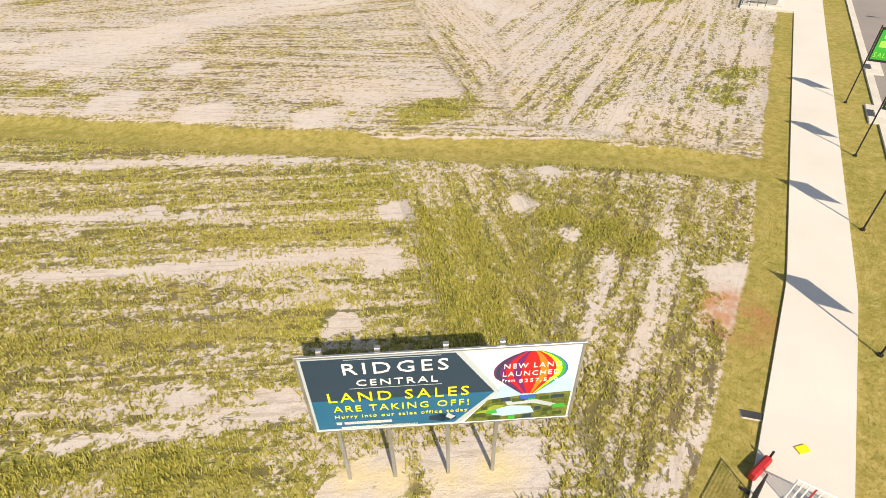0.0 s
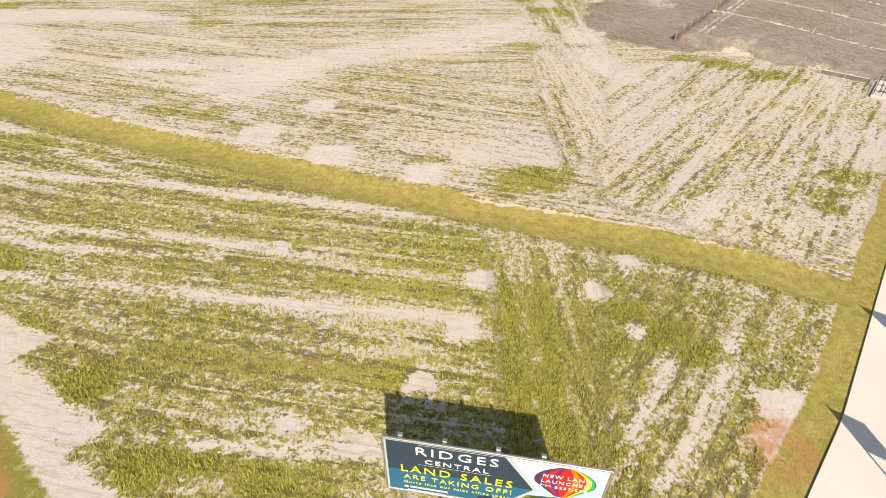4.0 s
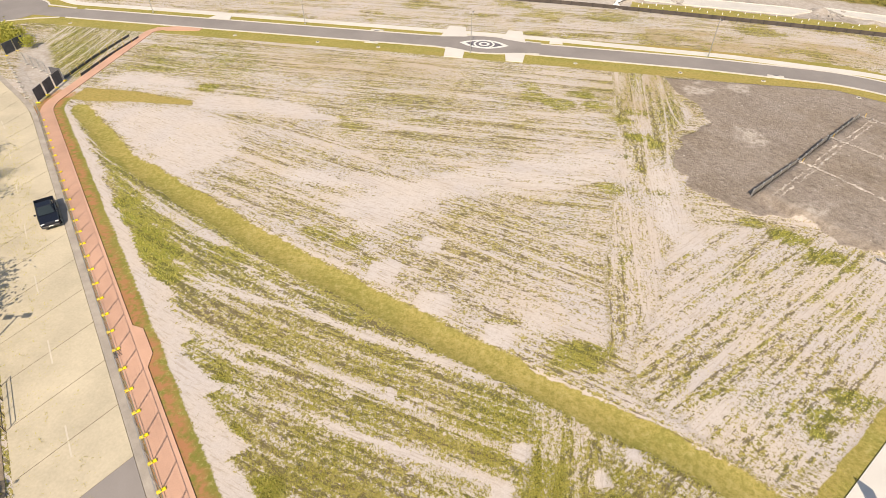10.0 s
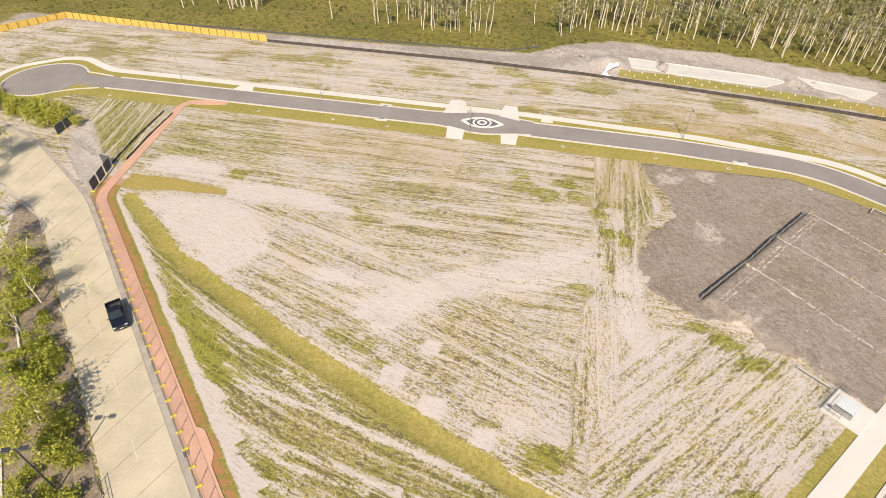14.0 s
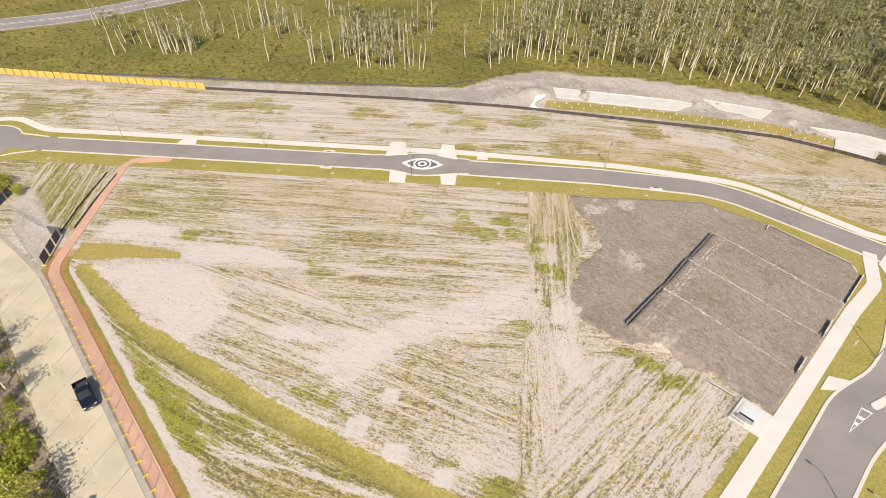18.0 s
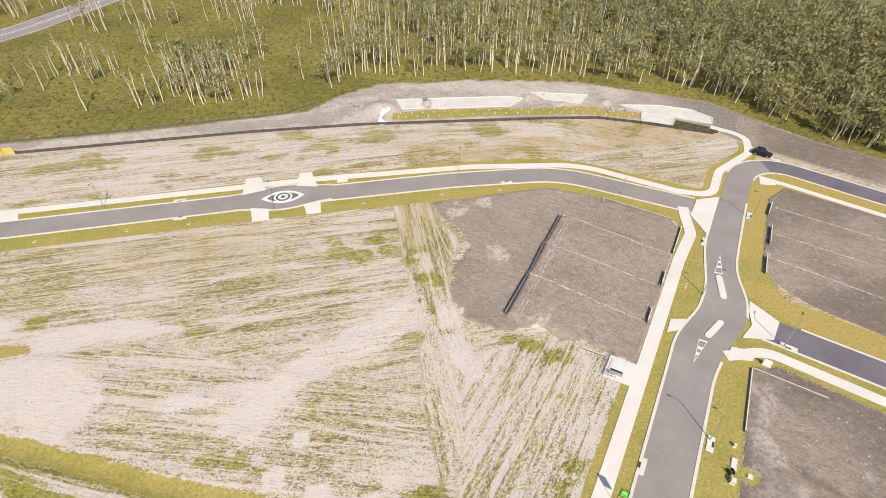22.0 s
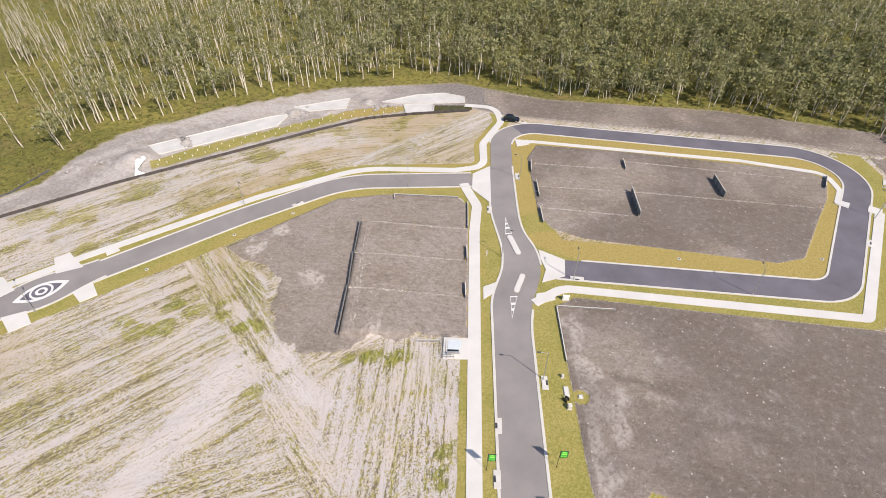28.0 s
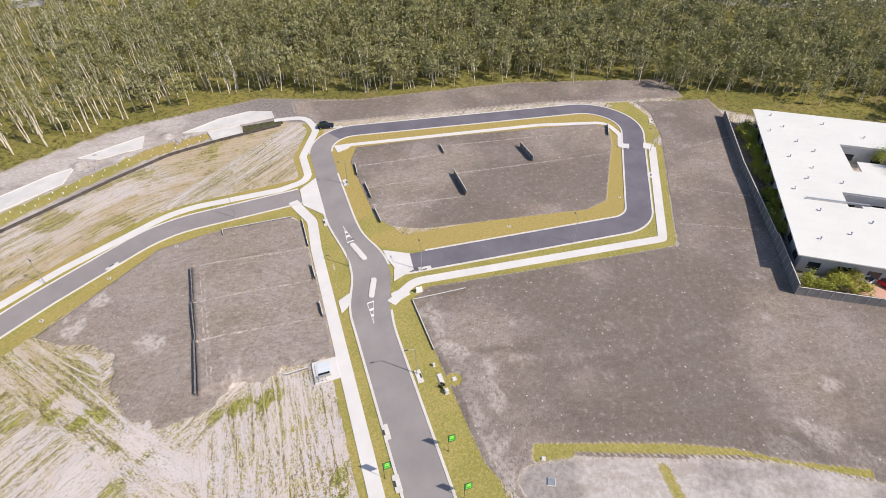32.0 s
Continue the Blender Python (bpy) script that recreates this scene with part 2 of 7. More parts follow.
def off_line(px, py, line):
    """Distance to a polyline."""
    d = np.full(px.shape, 1e18)
    line = lean(np.asarray(line, float))
    for (ax, ay), (bx, by) in zip(line, line[1:]):
        ex, ey = bx - ax, by - ay
        qx, qy = px - ax, py - ay
        k = np.clip((qx * ex + qy * ey) / (ex * ex + ey * ey + 1e-9), 0, 1)
        d = np.minimum(d, (qx - k * ex) ** 2 + (qy - k * ey) ** 2)
    return np.sqrt(d)

# ---- plan of the estate: centre lines of roads and paths ----
U, N = np.array((0.657, 0.754)), np.array((0.754, -0.657))


def sn(*rows):
    """Points given along and across the entrance road."""
    return [tuple(s * U + n * N) for s, n in rows]


LANE = fillet([(-112, 100.9), (-20, 100.8), (24, 99.8, 60), (49, 97.4, 26), (73.0, 79.2)])
RING = fillet([(76.5, 72.3), (97.1, 95.0, 9.5), (156.2, 24.6, 12), (101.7, 7.7, 7.5), (65.2, 45.4)])
S_ROWS = np.array((-40, 62, 68, 72, 76.5, 82.5, 88, 92, 96.5, 112.0))
WEST_N = np.interp(np.linspace(-40, 114, 155), S_ROWS, (6.75, 6.75, 6.7, 7.7, 9.15, 9.4, 8.5, 7.75, 7.25, 7.3))
EAST_N = np.interp(np.linspace(-40, 114, 155), S_ROWS, (13.1, 13.1, 14.0, 15.4, 16.5, 15.9, 13.7, 13.1, 12.95, 12.8))
SOFT = np.ones(5) / 5
WEST_N, EAST_N = (np.convolve(np.pad(a, 2, "edge"), SOFT, "valid") for a in (WEST_N, EAST_N))
ENTRY_W = np.array([s * U + n * N for s, n in zip(np.linspace(-40, 114, 155), WEST_N)])
ENTRY_E = np.array([s * U + n * N for s, n in zip(np.linspace(-40, 114, 155), EAST_N)])
SHARED_PATH = fillet([(-9.0, -4.4), (6.2, 3.55, 14), (14.0, 11.2, 20), (60.3, 63.85), (67.0, 70.6, 5), (69.2, 76.5, 4), (70.4, 79.2)])
NORTH_PATH = fillet([(-130, 92), (-131.5, 103, 8), (-120.5, 113.5, 9), (-107, 107.2, 12), (-90, 107.3), (-6, 106.7), (30, 104.4, 40), (55, 100.0, 22), (72.5, 85.0, 3), (79.2, 81.8, 4), (86.5, 90.3, 4), (99, 96.4, 5), (103.5, 104, 5), (97.5, 110.5)])
SOUTH_PATH = fillet([(55.2, 41.6), (62.0, 41.0, 5), (98.3, 2.1, 1.2), (134.4, 13.0)])
INNER_PATH = fillet([(93.8, 85.4), (97.5, 82.8, 3), (131, 43.6), (141.5, 27.5, 4), (136.5, 22.0, 3), (131.0, 20.4)])
PINK_LINE = fillet([(-12, 3.87), (-20.1, 11.3), (-73.6, 60.3, 8), (-79.6, 95.3, 3), (-73.7, 97.5)])
OLD_ROAD_E = fillet([(0, -10.0), (-21.2, 9.9), (-75.2, 59.2, 40), (-101.5, 75.6, 60), (-135, 85)])
OLD_ROAD_W = fillet([(-5, -15.0), (-25.9, 4.8), (-79.5, 53.8, 3), (-96, 61.7), (-132, 70)])
SWALE = fillet([(-68.5, 61.2), (-53.2, 49.9, 25), (-28.4, 38.0, 60), (-6.5, 28.8, 60), (13.5, 21.4, 30), (20.0, 17.6)])

# ---- roads, kerbs and paths ----
def road(name, label, left, right, material, z=0.03):
    ob = ribbon(name, left, right, z, -0.12, material)
    return tagged(ob, label, "road", kind="structure")


def kerb(line, d0, d1):
    return tagged(strip("kerb", line, d0, d1, 0.09, -0.12, KERB), "pale concrete kerb along the road edge", "kerb", kind="structure")


def arc(cx, cy, r, a0, a1, n=40):
    return np.array([(cx + r * math.cos(radians(a0 + (a1 - a0) * k / n)), cy + r * math.sin(radians(a0 + (a1 - a0) * k / n))) for k in range(n + 1)])


road("road_lane", "grey asphalt residential lane with pale kerbs", beside(LANE, -2.75), beside(LANE, 2.75), ASPHALT)
road("road_entry", "grey asphalt entrance road narrowed by a chicane", ENTRY_W, ENTRY_E, ASPHALT, 0.034)
bend = int(np.argmin(np.hypot(RING[:, 0] - 99.5, RING[:, 1] - 92.0)))
road("road_bend", "grey asphalt end of the entrance road", beside(RING, -2.7)[: bend + 1], beside(RING, 2.7)[: bend + 1], ASPHALT, 0.038)
road("road_ring", "dark new asphalt loop road", beside(RING, -2.7)[bend:], beside(RING, 2.7)[bend:], ASPHALT_NEW, 0.038)
tagged(plate("road_turning_head", arc(-118.6, 99.0, 8.9, 0, 354, 59), 0.036, -0.12, ASPHALT), "round asphalt turning head closing the lane", "road", kind="structure")
BULB_KERB = np.concatenate([[(-104, 104.0), (-108.5, 104.6)], arc(-118.6, 99.0, 9.1, 40, 322, 50), [(-107.5, 96.0), (-103, 97.7)]])
kerb(BULB_KERB, -0.2, 0.2)
kerb(LANE[4:], -3.15, -2.75)
kerb(LANE[4:], 2.75, 3.15)
kerb(ENTRY_W[:147], -0.42, 0)
kerb(ENTRY_E[:107], 0, 0.42)
kerb(ENTRY_E[118:], 0, 0.42)
kerb(RING[8:], -3.1, -2.7)
kerb(RING[8:-2], 2.7, 3.1)


def path(name, label, line, half, material, z=0.07):
    return tagged(strip(name, line, -half, half, z, -0.1, material), label, "footpath", kind="structure")


path("pavement_shared", "wide pale concrete shared path beside the grass verge", SHARED_PATH, 1.10, CONCRETE)
path("pavement_north", "pale concrete footpath along the lane", NORTH_PATH, 0.95, CONCRETE)
path("pavement_south", "pale concrete footpath along the loop road", SOUTH_PATH, 0.95, CONCRETE)
path("pavement_inner", "narrow pale concrete footpath inside the loop road", INNER_PATH, 0.7, CONCRETE)
path("pavement_pink", "salmon pink coloured concrete path", PINK_LINE, 0.85, PINK)
tagged(plate("pavement_bay", [(-29.3, 20.1), (-30.2, 22.6), (-32.6, 24.8), (-34.2, 25.0), (-31, 21.5)], 0.066, -0.1, PINK), "pink concrete widening of the path", "footpath", kind="structure")
tagged(plate("pavement_link", [(-79.4, 96.2), (-76.8, 95.0), (-70.2, 96.4), (-70.2, 98.2), (-75, 98.0)], 0.074, -0.1, PINK), "pink concrete apron where the path meets the lane", "footpath", kind="structure")

# painted eye and paved crossings on the lane
EYE_X, EYE_Y = -14.0, 100.9


def lens_outline(half_x, half_y, n=24):
    """An almond with sharp ends on the lane."""
    k = np.linspace(-1, 1, n)
    up = np.stack([EYE_X + half_x * k, EYE_Y + half_y * (1 - k * k) ** 1.0], 1)
    return np.concatenate([up, np.stack([up[::-1, 0], 2 * EYE_Y - up[::-1, 1]], 1)[1:-1]])


BULGE = np.linspace(0, 1, 25)
BULGE_Y = np.sin(BULGE * math.pi) ** 2
tagged(ribbon("road_bulge", np.stack([EYE_X - 10.5 + 21 * BULGE, EYE_Y + 2.7 + 1.6 * BULGE_Y], 1), np.stack([EYE_X - 10.5 + 21 * BULGE, EYE_Y - 2.7 - 1.7 * BULGE_Y], 1), 0.095, -0.12, ASPHALT), "asphalt lane widened around a painted eye", "road", kind="structure")
for sign in (1, -1):
    line = np.stack([EYE_X - 10.5 + 21 * BULGE, EYE_Y + sign * (2.95 + 1.65 * BULGE_Y)], 1)
    tagged(strip("kerb", line, -0.2, 0.2, 0.105, -0.1, KERB), "pale kerb bowing round the widened lane", "kerb", kind="structure")
eye_mark = thing("road_marking", (EYE_X, EYE_Y, 0.098), "white and charcoal eye pattern painted on the lane", "road marking")


def on_eye(name, outline, level, material):
    """A flat painted layer of the eye; the layers lie on one another."""
    return plate(name, [(x - EYE_X, y - EYE_Y) for x, y in outline], 0.004 * level, 0.0, material, eye_mark)


on_eye("white_rim", lens_outline(4.7, 2.35), 1, PAINT)
on_eye("dark_field", lens_outline(3.5, 1.75), 2, ASPHALT_NEW)
for r, level, mat in ((2.0, 3, PAINT), (1.62, 4, ASPHALT_NEW), (1.05, 5, PAINT), (0.55, 6, ASPHALT_NEW)):
    on_eye("circle", arc(EYE_X, EYE_Y, r, 0, 348, 29), level, mat)
for outline in ([(-22.9, 103.4), (-17.8, 104.4), (-19.1, 110), (-22.4, 110)], [(-11.0, 104.6), (-6.4, 103.4), (-7.6, 109.8), (-10.4, 109.8)], [(-20.8, 98.0), (-17.0, 97.0), (-16.8, 93.2), (-20.2, 93.2)], [(-9.6, 97.0), (-6.0, 97.9), (-6.1, 93.4), (-9.1, 93.4)]):
    tagged(plate("driveway", outline, 0.112, -0.1, CONCRETE), "flared pale concrete crossover beside the painted eye", "driveway", kind="structure")
for outline in ([(70.4, 76.2), (74.8, 81.0), (80.4, 80.9), (70.0, 69.2)], [(66.6, 51.4), (68.4, 46.0), (64.9, 42.8), (60.2, 44.4), (63.4, 46.4), (64.9, 49.2)], [(-72.5, 104.0), (-67.8, 104.0), (-68.8, 107), (-71.6, 107)], [(-2.0, 104.2), (0.5, 104.2), (0.2, 106.6), (-1.8, 106.6)]):
    tagged(plate("road_threshold", outline, 0.115, -0.1, CONCRETE), "broom-finished pale concrete threshold at the road edge", "paving", kind="structure")
for outline in (sn((68.2, 5.1), (71.4, 5.1), (73.0, 8.0), (69.5, 6.6)), sn((67.2, 14.4), (70.0, 14.9), (70.8, 18.2), (68.6, 18.2)), [(92.5, 83.6), (94.6, 86.6), (97.3, 84.0), (95.8, 82.4)], [(133.0, 18.6), (132.0, 21.3), (130.2, 20.8), (130.6, 18.0)], [(133.2, 12.2), (136.0, 13.0), (135.4, 15.6), (132.6, 14.8)]):
    tagged(plate("kerb_ramp", outline, 0.10, -0.1, CONCRETE), "small pale concrete kerb ramp", "kerb ramp", kind="structure")


def capsule(a, b, r):
    a, b = np.array(a), np.array(b)
    t = math.degrees(math.atan2(*(b - a)[::-1]))
    return np.concatenate([arc(*b, r, t - 90, t + 90, 8), arc(*a, r, t + 90, t + 270, 8)])


for a, b, r in (((58.6, 48.0), (54.9, 45.9), 0.55), ((64.9, 57.9), (62.7, 53.3), 0.6)):
    ob = thing("traffic_island", (0, 0, 0), "white concrete median island in the chicane", "traffic island", "median islands of the chicane")
    plate("kerb_rim", capsule(a, b, r), 0.15, 0.0, KERB, ob)
    plate("infill", capsule(a, b, r - 0.15), 0.175, 0.1, CONCRETE, ob)
for tri in ([(53.0, 45.6), (54.1, 44.8), (49.4, 41.4)], [(64.8, 59.2), (66.1, 58.5), (68.9, 63.5)]):
    ob = thing("road_marking", (*tri[2], 0.036), "white painted wedge before the median island", "road marking", "painted wedges")
    c = np.mean(tri, 0)
    for k in range(3):
        p, q = np.array(tri[k]), np.array(tri[(k + 1) % 3])
        quad = [p, q, q + (c - q) * 0.16, p + (c - p) * 0.16]
        plate("stripe", [v - np.array(tri[2]) for v in quad], 0.005, 0.0, PAINT, ob)
    for f in (0.30, 0.55):
        p, q, tip = (np.array(v) for v in tri)
        low_p, low_q, up_p, up_q = p + (tip - p) * f, q + (tip - q) * f, p + (tip - p) * (f + 0.11), q + (tip - q) * (f + 0.11)
        plate("hatch", [v - tip for v in (low_p, low_q, up_q, up_p)], 0.009, 0.0, PAINT, ob)

# the old road, slab by slab
n_pts = 34
resample = lambda line: np.stack([np.interp(np.linspace(0, 1, n_pts), np.r_[0, np.cumsum(np.hypot(*np.diff(line, axis=0).T))] / np.hypot(*np.diff(line, axis=0).T).sum(), line[:, k]) for k in (0, 1)], 1)
old_w, old_e = resample(OLD_ROAD_W), resample(OLD_ROAD_E)
JOINT = plain("joint_filler", (0.16, 0.13, 0.09), 0.95, vary=0.2, scale=10)
old_road = road("road_old", "weathered cream concrete road of jointed slabs", old_w, old_e, JOINT, 0.024)
for k in range(7, n_pts - 1):
    a, b, c, d = old_w[k], old_w[k + 1], old_e[k + 1], old_e[k]
    inset = lambda p, q: p + (q - p) * 0.006
    ob = plate("slab", [inset(a, b), inset(b, a), inset(c, d), inset(d, c)], 0.044, -0.1, OLD_CONCRETE, old_road)
tagged(ribbon("road_patch", old_w[:8], old_e[:8], 0.04, -0.1, ASPHALT), "grey asphalt end of the old concrete road", "road", kind="structure")
for k in range(1, 15):
    p = (old_w[2 * k] + old_e[2 * k]) / 2
    q = (old_w[2 * k + 1] + old_e[2 * k + 1]) / 2
    d = (q - p) / np.linalg.norm(q - p)
    dash = thing("lane_marking", (*p, 0.046), "worn white dash on the old concrete road", "road marking", "centre dashes")
    bm = box(bmesh.new(), 0, 0, 0, 3.0, 0.11, 0.004)
    part("stripe", bm, FADED_PAINT, dash).matrix_basis = pose(0, 0, 0, 0, 0, math.degrees(math.atan2(d[1], d[0])))
tagged(strip("gutter", OLD_ROAD_E[2:], 0.03, 0.72, 0.05, -0.1, plain("grey_gutter", (0.36, 0.32, 0.28), 0.9, vary=0.15, scale=6)), "grey concrete gutter between the old road and the pink path", "gutter", kind="structure")


# low concrete edging between the soil lots
LOT_EDGES = ([(43.3, 81.0), (59.8, 65.7)], [(36.5, 73.2), (53.4, 58.1)], [(30.6, 65.6), (46.4, 50.8)], [(89.8, 75.0), (105, 59.5)], [(83.2, 67.6), (98.5, 52.2), (126.5, 21.5)], [(77.5, 61.4), (92, 45.2)], [(108, 62), (132, 33)], [(133.6, 9.1), (151.2, -4.8)], [(118.8, 4.5), (123.5, -12)], [(105.2, 0.5), (111, -14.8)])
SPOIL = plain("sandy_spoil", (0.43, 0.385, 0.345), 0.95, vary=0.25, scale=9, fine=4)

# ---- ground: one sheet to the horizon, with its cover as attributes ----
def spaced(lo, hi, fine_lo, fine_hi, mid, far):
    a = np.arange(fine_lo, fine_hi, mid)
    out = [a]
    for sign, edge, end in ((-1, fine_lo, lo), (1, a[-1], hi)):
        step, p, side = mid, edge, []
        while abs(p) < abs(end) or p * sign < 0:
            step = min(step * 1.07, 120) if abs(p - edge) > far else mid * 2
            p += sign * step
            side.append(p)
        out = [np.array(side[::-1])] + out if sign < 0 else out + [np.array(side)]
    return np.concatenate(out)


def fbm(x, y, scale, seed, octaves=4):
    """Smooth value noise, 0 to 1."""
    total, amp, size = np.zeros(x.shape), 0.5, scale
    for o in range(octaves):
        rng = np.random.RandomState(seed * 31 + o)
        table = rng.rand(128, 128)
        u, v = x / size + 1000.5, y / size + 1000.5
        i, j = np.floor(u).astype(int), np.floor(v).astype(int)
        fu, fv = u - i, v - j
        fu, fv = fu * fu * (3 - 2 * fu), fv * fv * (3 - 2 * fv)
        g = lambda a, b: table[a % 128, b % 128]
        total += amp * ((g(i, j) * (1 - fu) + g(i + 1, j) * fu) * (1 - fv) + (g(i, j + 1) * (1 - fu) + g(i + 1, j + 1) * fu) * fv)
        amp, size = amp / 2, size / 2.1
    return total / (1 - 0.5**octaves)


def smooth(v, lo, hi):
    k = np.clip((v - lo) / (hi - lo), 0, 1)
    return k * k * (3 - 2 * k)


LOT = [(17.7, 91.8), (19.0, 85.8), (21.6, 81.9), (22.0, 76.6), (17.4, 71.2), (16.3, 63.3), (17.1, 58.0), (20.6, 54.4), (24.1, 53.4), (27.9, 53.2), (29.8, 51.0), (30.3, 49.6), (33.6, 48.6), (37.0, 46.0), (40.5, 42.8), (65.5, 72.0), (65.6, 76.5), (53.5, 87.0), (44.0, 92.4)]
RING_LOT = [(90.5, 78.0), (75.2, 59.5), (74.0, 54.5), (76.6, 48.0), (100.5, 19.0), (106, 16.4), (122.5, 20.6), (131, 22.5), (139, 26), (139, 31), (112, 64.5), (97, 81)]
EAST_LAND = [(36, 12.5), (57.5, 38.6), (62.0, 38.0), (97.6, -1.2), (120, 5.8), (141, 12.2), (153, 18), (158, 24), (170, 5), (160, -2), (100, -70), (20, -40)]
GRAVEL = [(-160, 133.5), (-77, 132.5), (6, 130.6), (36, 126.5), (70, 123), (97, 109.5), (103, 97), (146, 45), (156, 28), (168, 12), (178, 20), (152, 62), (119, 98), (106, 124), (74, 145), (41, 153), (14, 155), (4, 151), (-8, 141.5), (-50, 139), (-160, 139)]
OUTER_LAND = [(103.5, 97.5), (127, 69.5), (146.5, 46), (156.5, 30), (168, 12), (178, 20), (152, 62), (119, 98), (109, 114), (104, 108)]
BASIN_GRASS = [(14.6, 131.7), (42.7, 128.5), (67.4, 124.4), (81.3, 118.6), (83.5, 121.6), (70.6, 128.8), (45, 133), (25.4, 136.2), (15.1, 136.5)]
CORNER_GRASS = [(136.5, 14.2), (142.0, 12.5), (151.5, 18.5), (157.5, 26), (153, 31), (149, 20), (142, 17)]
EAST_GRASS = [(42.3, 8), (39.7, 6.9), (43, 2.1), (44.2, 2.1), (49.9, -8.6), (54.9, -17.7), (57.1, -24.1), (60.6, -35), (62, -34.7), (57.6, -24.1), (55.9, -17.4), (51.6, -8.1)]
EAST_GRASS_2 = [(48.9, -9.6), (48.1, -8.2), (43.5, -12.2), (44.5, -13.6)]
EAST_GRIT = [(39.0, 7.4), (36, 8), (30, -2), (36, -40), (62, -40), (56.5, -23), (54.2, -17.5), (49.3, -8.8), (43.6, 2.0)]
SOIL_PALE = [(51, 26, 2.6), (48, 20, 3.0), (53.5, 31, 1.6), (55.5, 35, 1.2), (40.5, 12, 2.2), (38, 10, 1.6), (22, 88, 2.6), (29, 89.5, 2.0), (27, 73, 2.2), (84, 3, 1.2), (96, -16, 1.6), (29, 54.5, 2.4), (46, 16, 1.8), (62, 20, 1.0), (70, 5, 1.2), (60, -24, 2.6), (64.5, -28.5, 2.8), (62.5, -34, 2.6), (75, -29, 1.6), (154.5, 13, 2.2), (140, 5.5, 1.6), (134.5, 8, 1.2), (59, 2, 1.5), (39, 11.7, 1.0)]
SOUTH = [tuple(p) for p in SWALE[::3]] + [(16.6, 20.2), (36, 12), (10, -60), (-90, -60), (-74, 60)]
RIGHT = [(8, 27), (10, 40), (16, 50.5), (30, 52), (38, 45), (33, 37), (22, 24), (17, 21)]
MIDDLE = [(9.2, 93), (17.5, 93), (18.6, 84), (21, 79), (16.8, 72), (15.6, 60), (16.4, 54), (14.7, 48.3), (12.6, 44), (10.4, 34.6), (6.5, 30), (6.8, 43.4), (7.8, 53.8), (8.8, 63), (8.9, 72)]
BARE_NW = [(-68.5, 62.4), (-52.5, 64.8), (-44.3, 61.0), (-39.1, 54.3), (-42.2, 49.7), (-43.5, 47.2), (-51.5, 51.6), (-60.0, 57.2)]
SAND_STRIP = [(-72, 69.3), (-70.9, 74.6), (-65.2, 74.9), (-57.5, 73.7), (-56.0, 70.8), (-51.2, 70.3), (-38.8, 70.8), (-30.0, 65.5), (-40.2, 65.1), (-52.1, 64.6), (-54.0, 68.2), (-65.9, 68.9)]
HEDGE = [(-72.4, 63.9), (-72.6, 67.7), (-64.4, 68.2), (-53.8, 67.1), (-52.9, 65.5), (-63.0, 64.6), (-69.4, 63.4)]
WEST_TRIANGLE = [(-81.0, 95), (-76.5, 71), (-81, 70.5), (-95, 83), (-99, 93)]
RUBBLE = [(-75.5, 60.5), (-77.0, 70), (-83, 73), (-94, 84), (-97.5, 82), (-86, 68)]
GREEN_NW = [(-72.7, 76.6), (-76.9, 89.6), (-67.0, 90.6), (-57.8, 90.2), (-47.0, 81.3), (-54.4, 76.4), (-64.4, 75.8)]
GREEN_STRIP = [(1.0, 20.2), (3.6, 19.6), (3.4, 15.5), (3.0, 9.5), (0.9, 10.0), (0.4, 13.5), (0.8, 16.8)]
# broad pale tracks where trucks crossed, and their half width
TRACKS = [(fillet([(9, 63.5), (-4, 57, 9), (-12.6, 52.7, 9), (-18.5, 47.6)]), 1.6), (fillet([(9, 60), (1.6, 56, 9), (-8.2, 52.5, 9), (-15.7, 49.4, 6), (-18.1, 43.1)]), 1.5), (fillet([(-14, 50), (-23.6, 51.0, 9), (-30, 50.5)]), 1.7), (fillet([(14.0, 60), (13.8, 52, 8), (15.5, 46.5)]), 1.5)]
# single pale wheel lines among the weeds
WHEEL_LINES = [fillet(rows) for rows in ([(-36, 32.2), (-28.3, 30.6, 9), (-18.8, 29.3, 9), (-13, 27.6)], [(-27.5, 33.8), (-22.1, 30.8, 9), (-15.9, 28.6, 9), (-2.2, 25.6)], [(-31.1, 26.7), (-24.6, 24.8, 9), (-16.5, 23.8, 9), (-6.5, 22.0)], [(-27.3, 24.7), (-22.7, 23.1, 9), (-13.0, 22.0)], [(-24, 21.2), (-15, 19.5, 9), (-8, 18.4, 9), (-1.5, 17.6)], [(-12.5, 11.5), (-7.3, 11.1, 5), (-3.7, 10.9)], [(11.2, 16.2), (9.2, 13.5, 6), (7.5, 11.6, 6), (5.6, 9.6)], [(7.8, 14.8), (6.2, 12.8, 6), (4.9, 11.3)], [(9.0, 9.4), (7.5, 7.9, 5), (4.4, 6.1)])]
# dark furrows
FURROWS = [fillet(rows) for rows in ([(-58.0, 53.0), (-45.1, 45.2, 9), (-33.0, 38.7, 9), (-23.6, 34.4, 9), (-12.0, 29.2)], [(-13.8, 16.0), (-10.1, 15.2, 5), (-6.1, 14.5, 5), (-2.9, 15.0)], [(-7.5, 20.0), (-1.4, 19.2)], [(4.7, 18.0), (4.2, 14.9, 6), (4.3, 13.2)])]
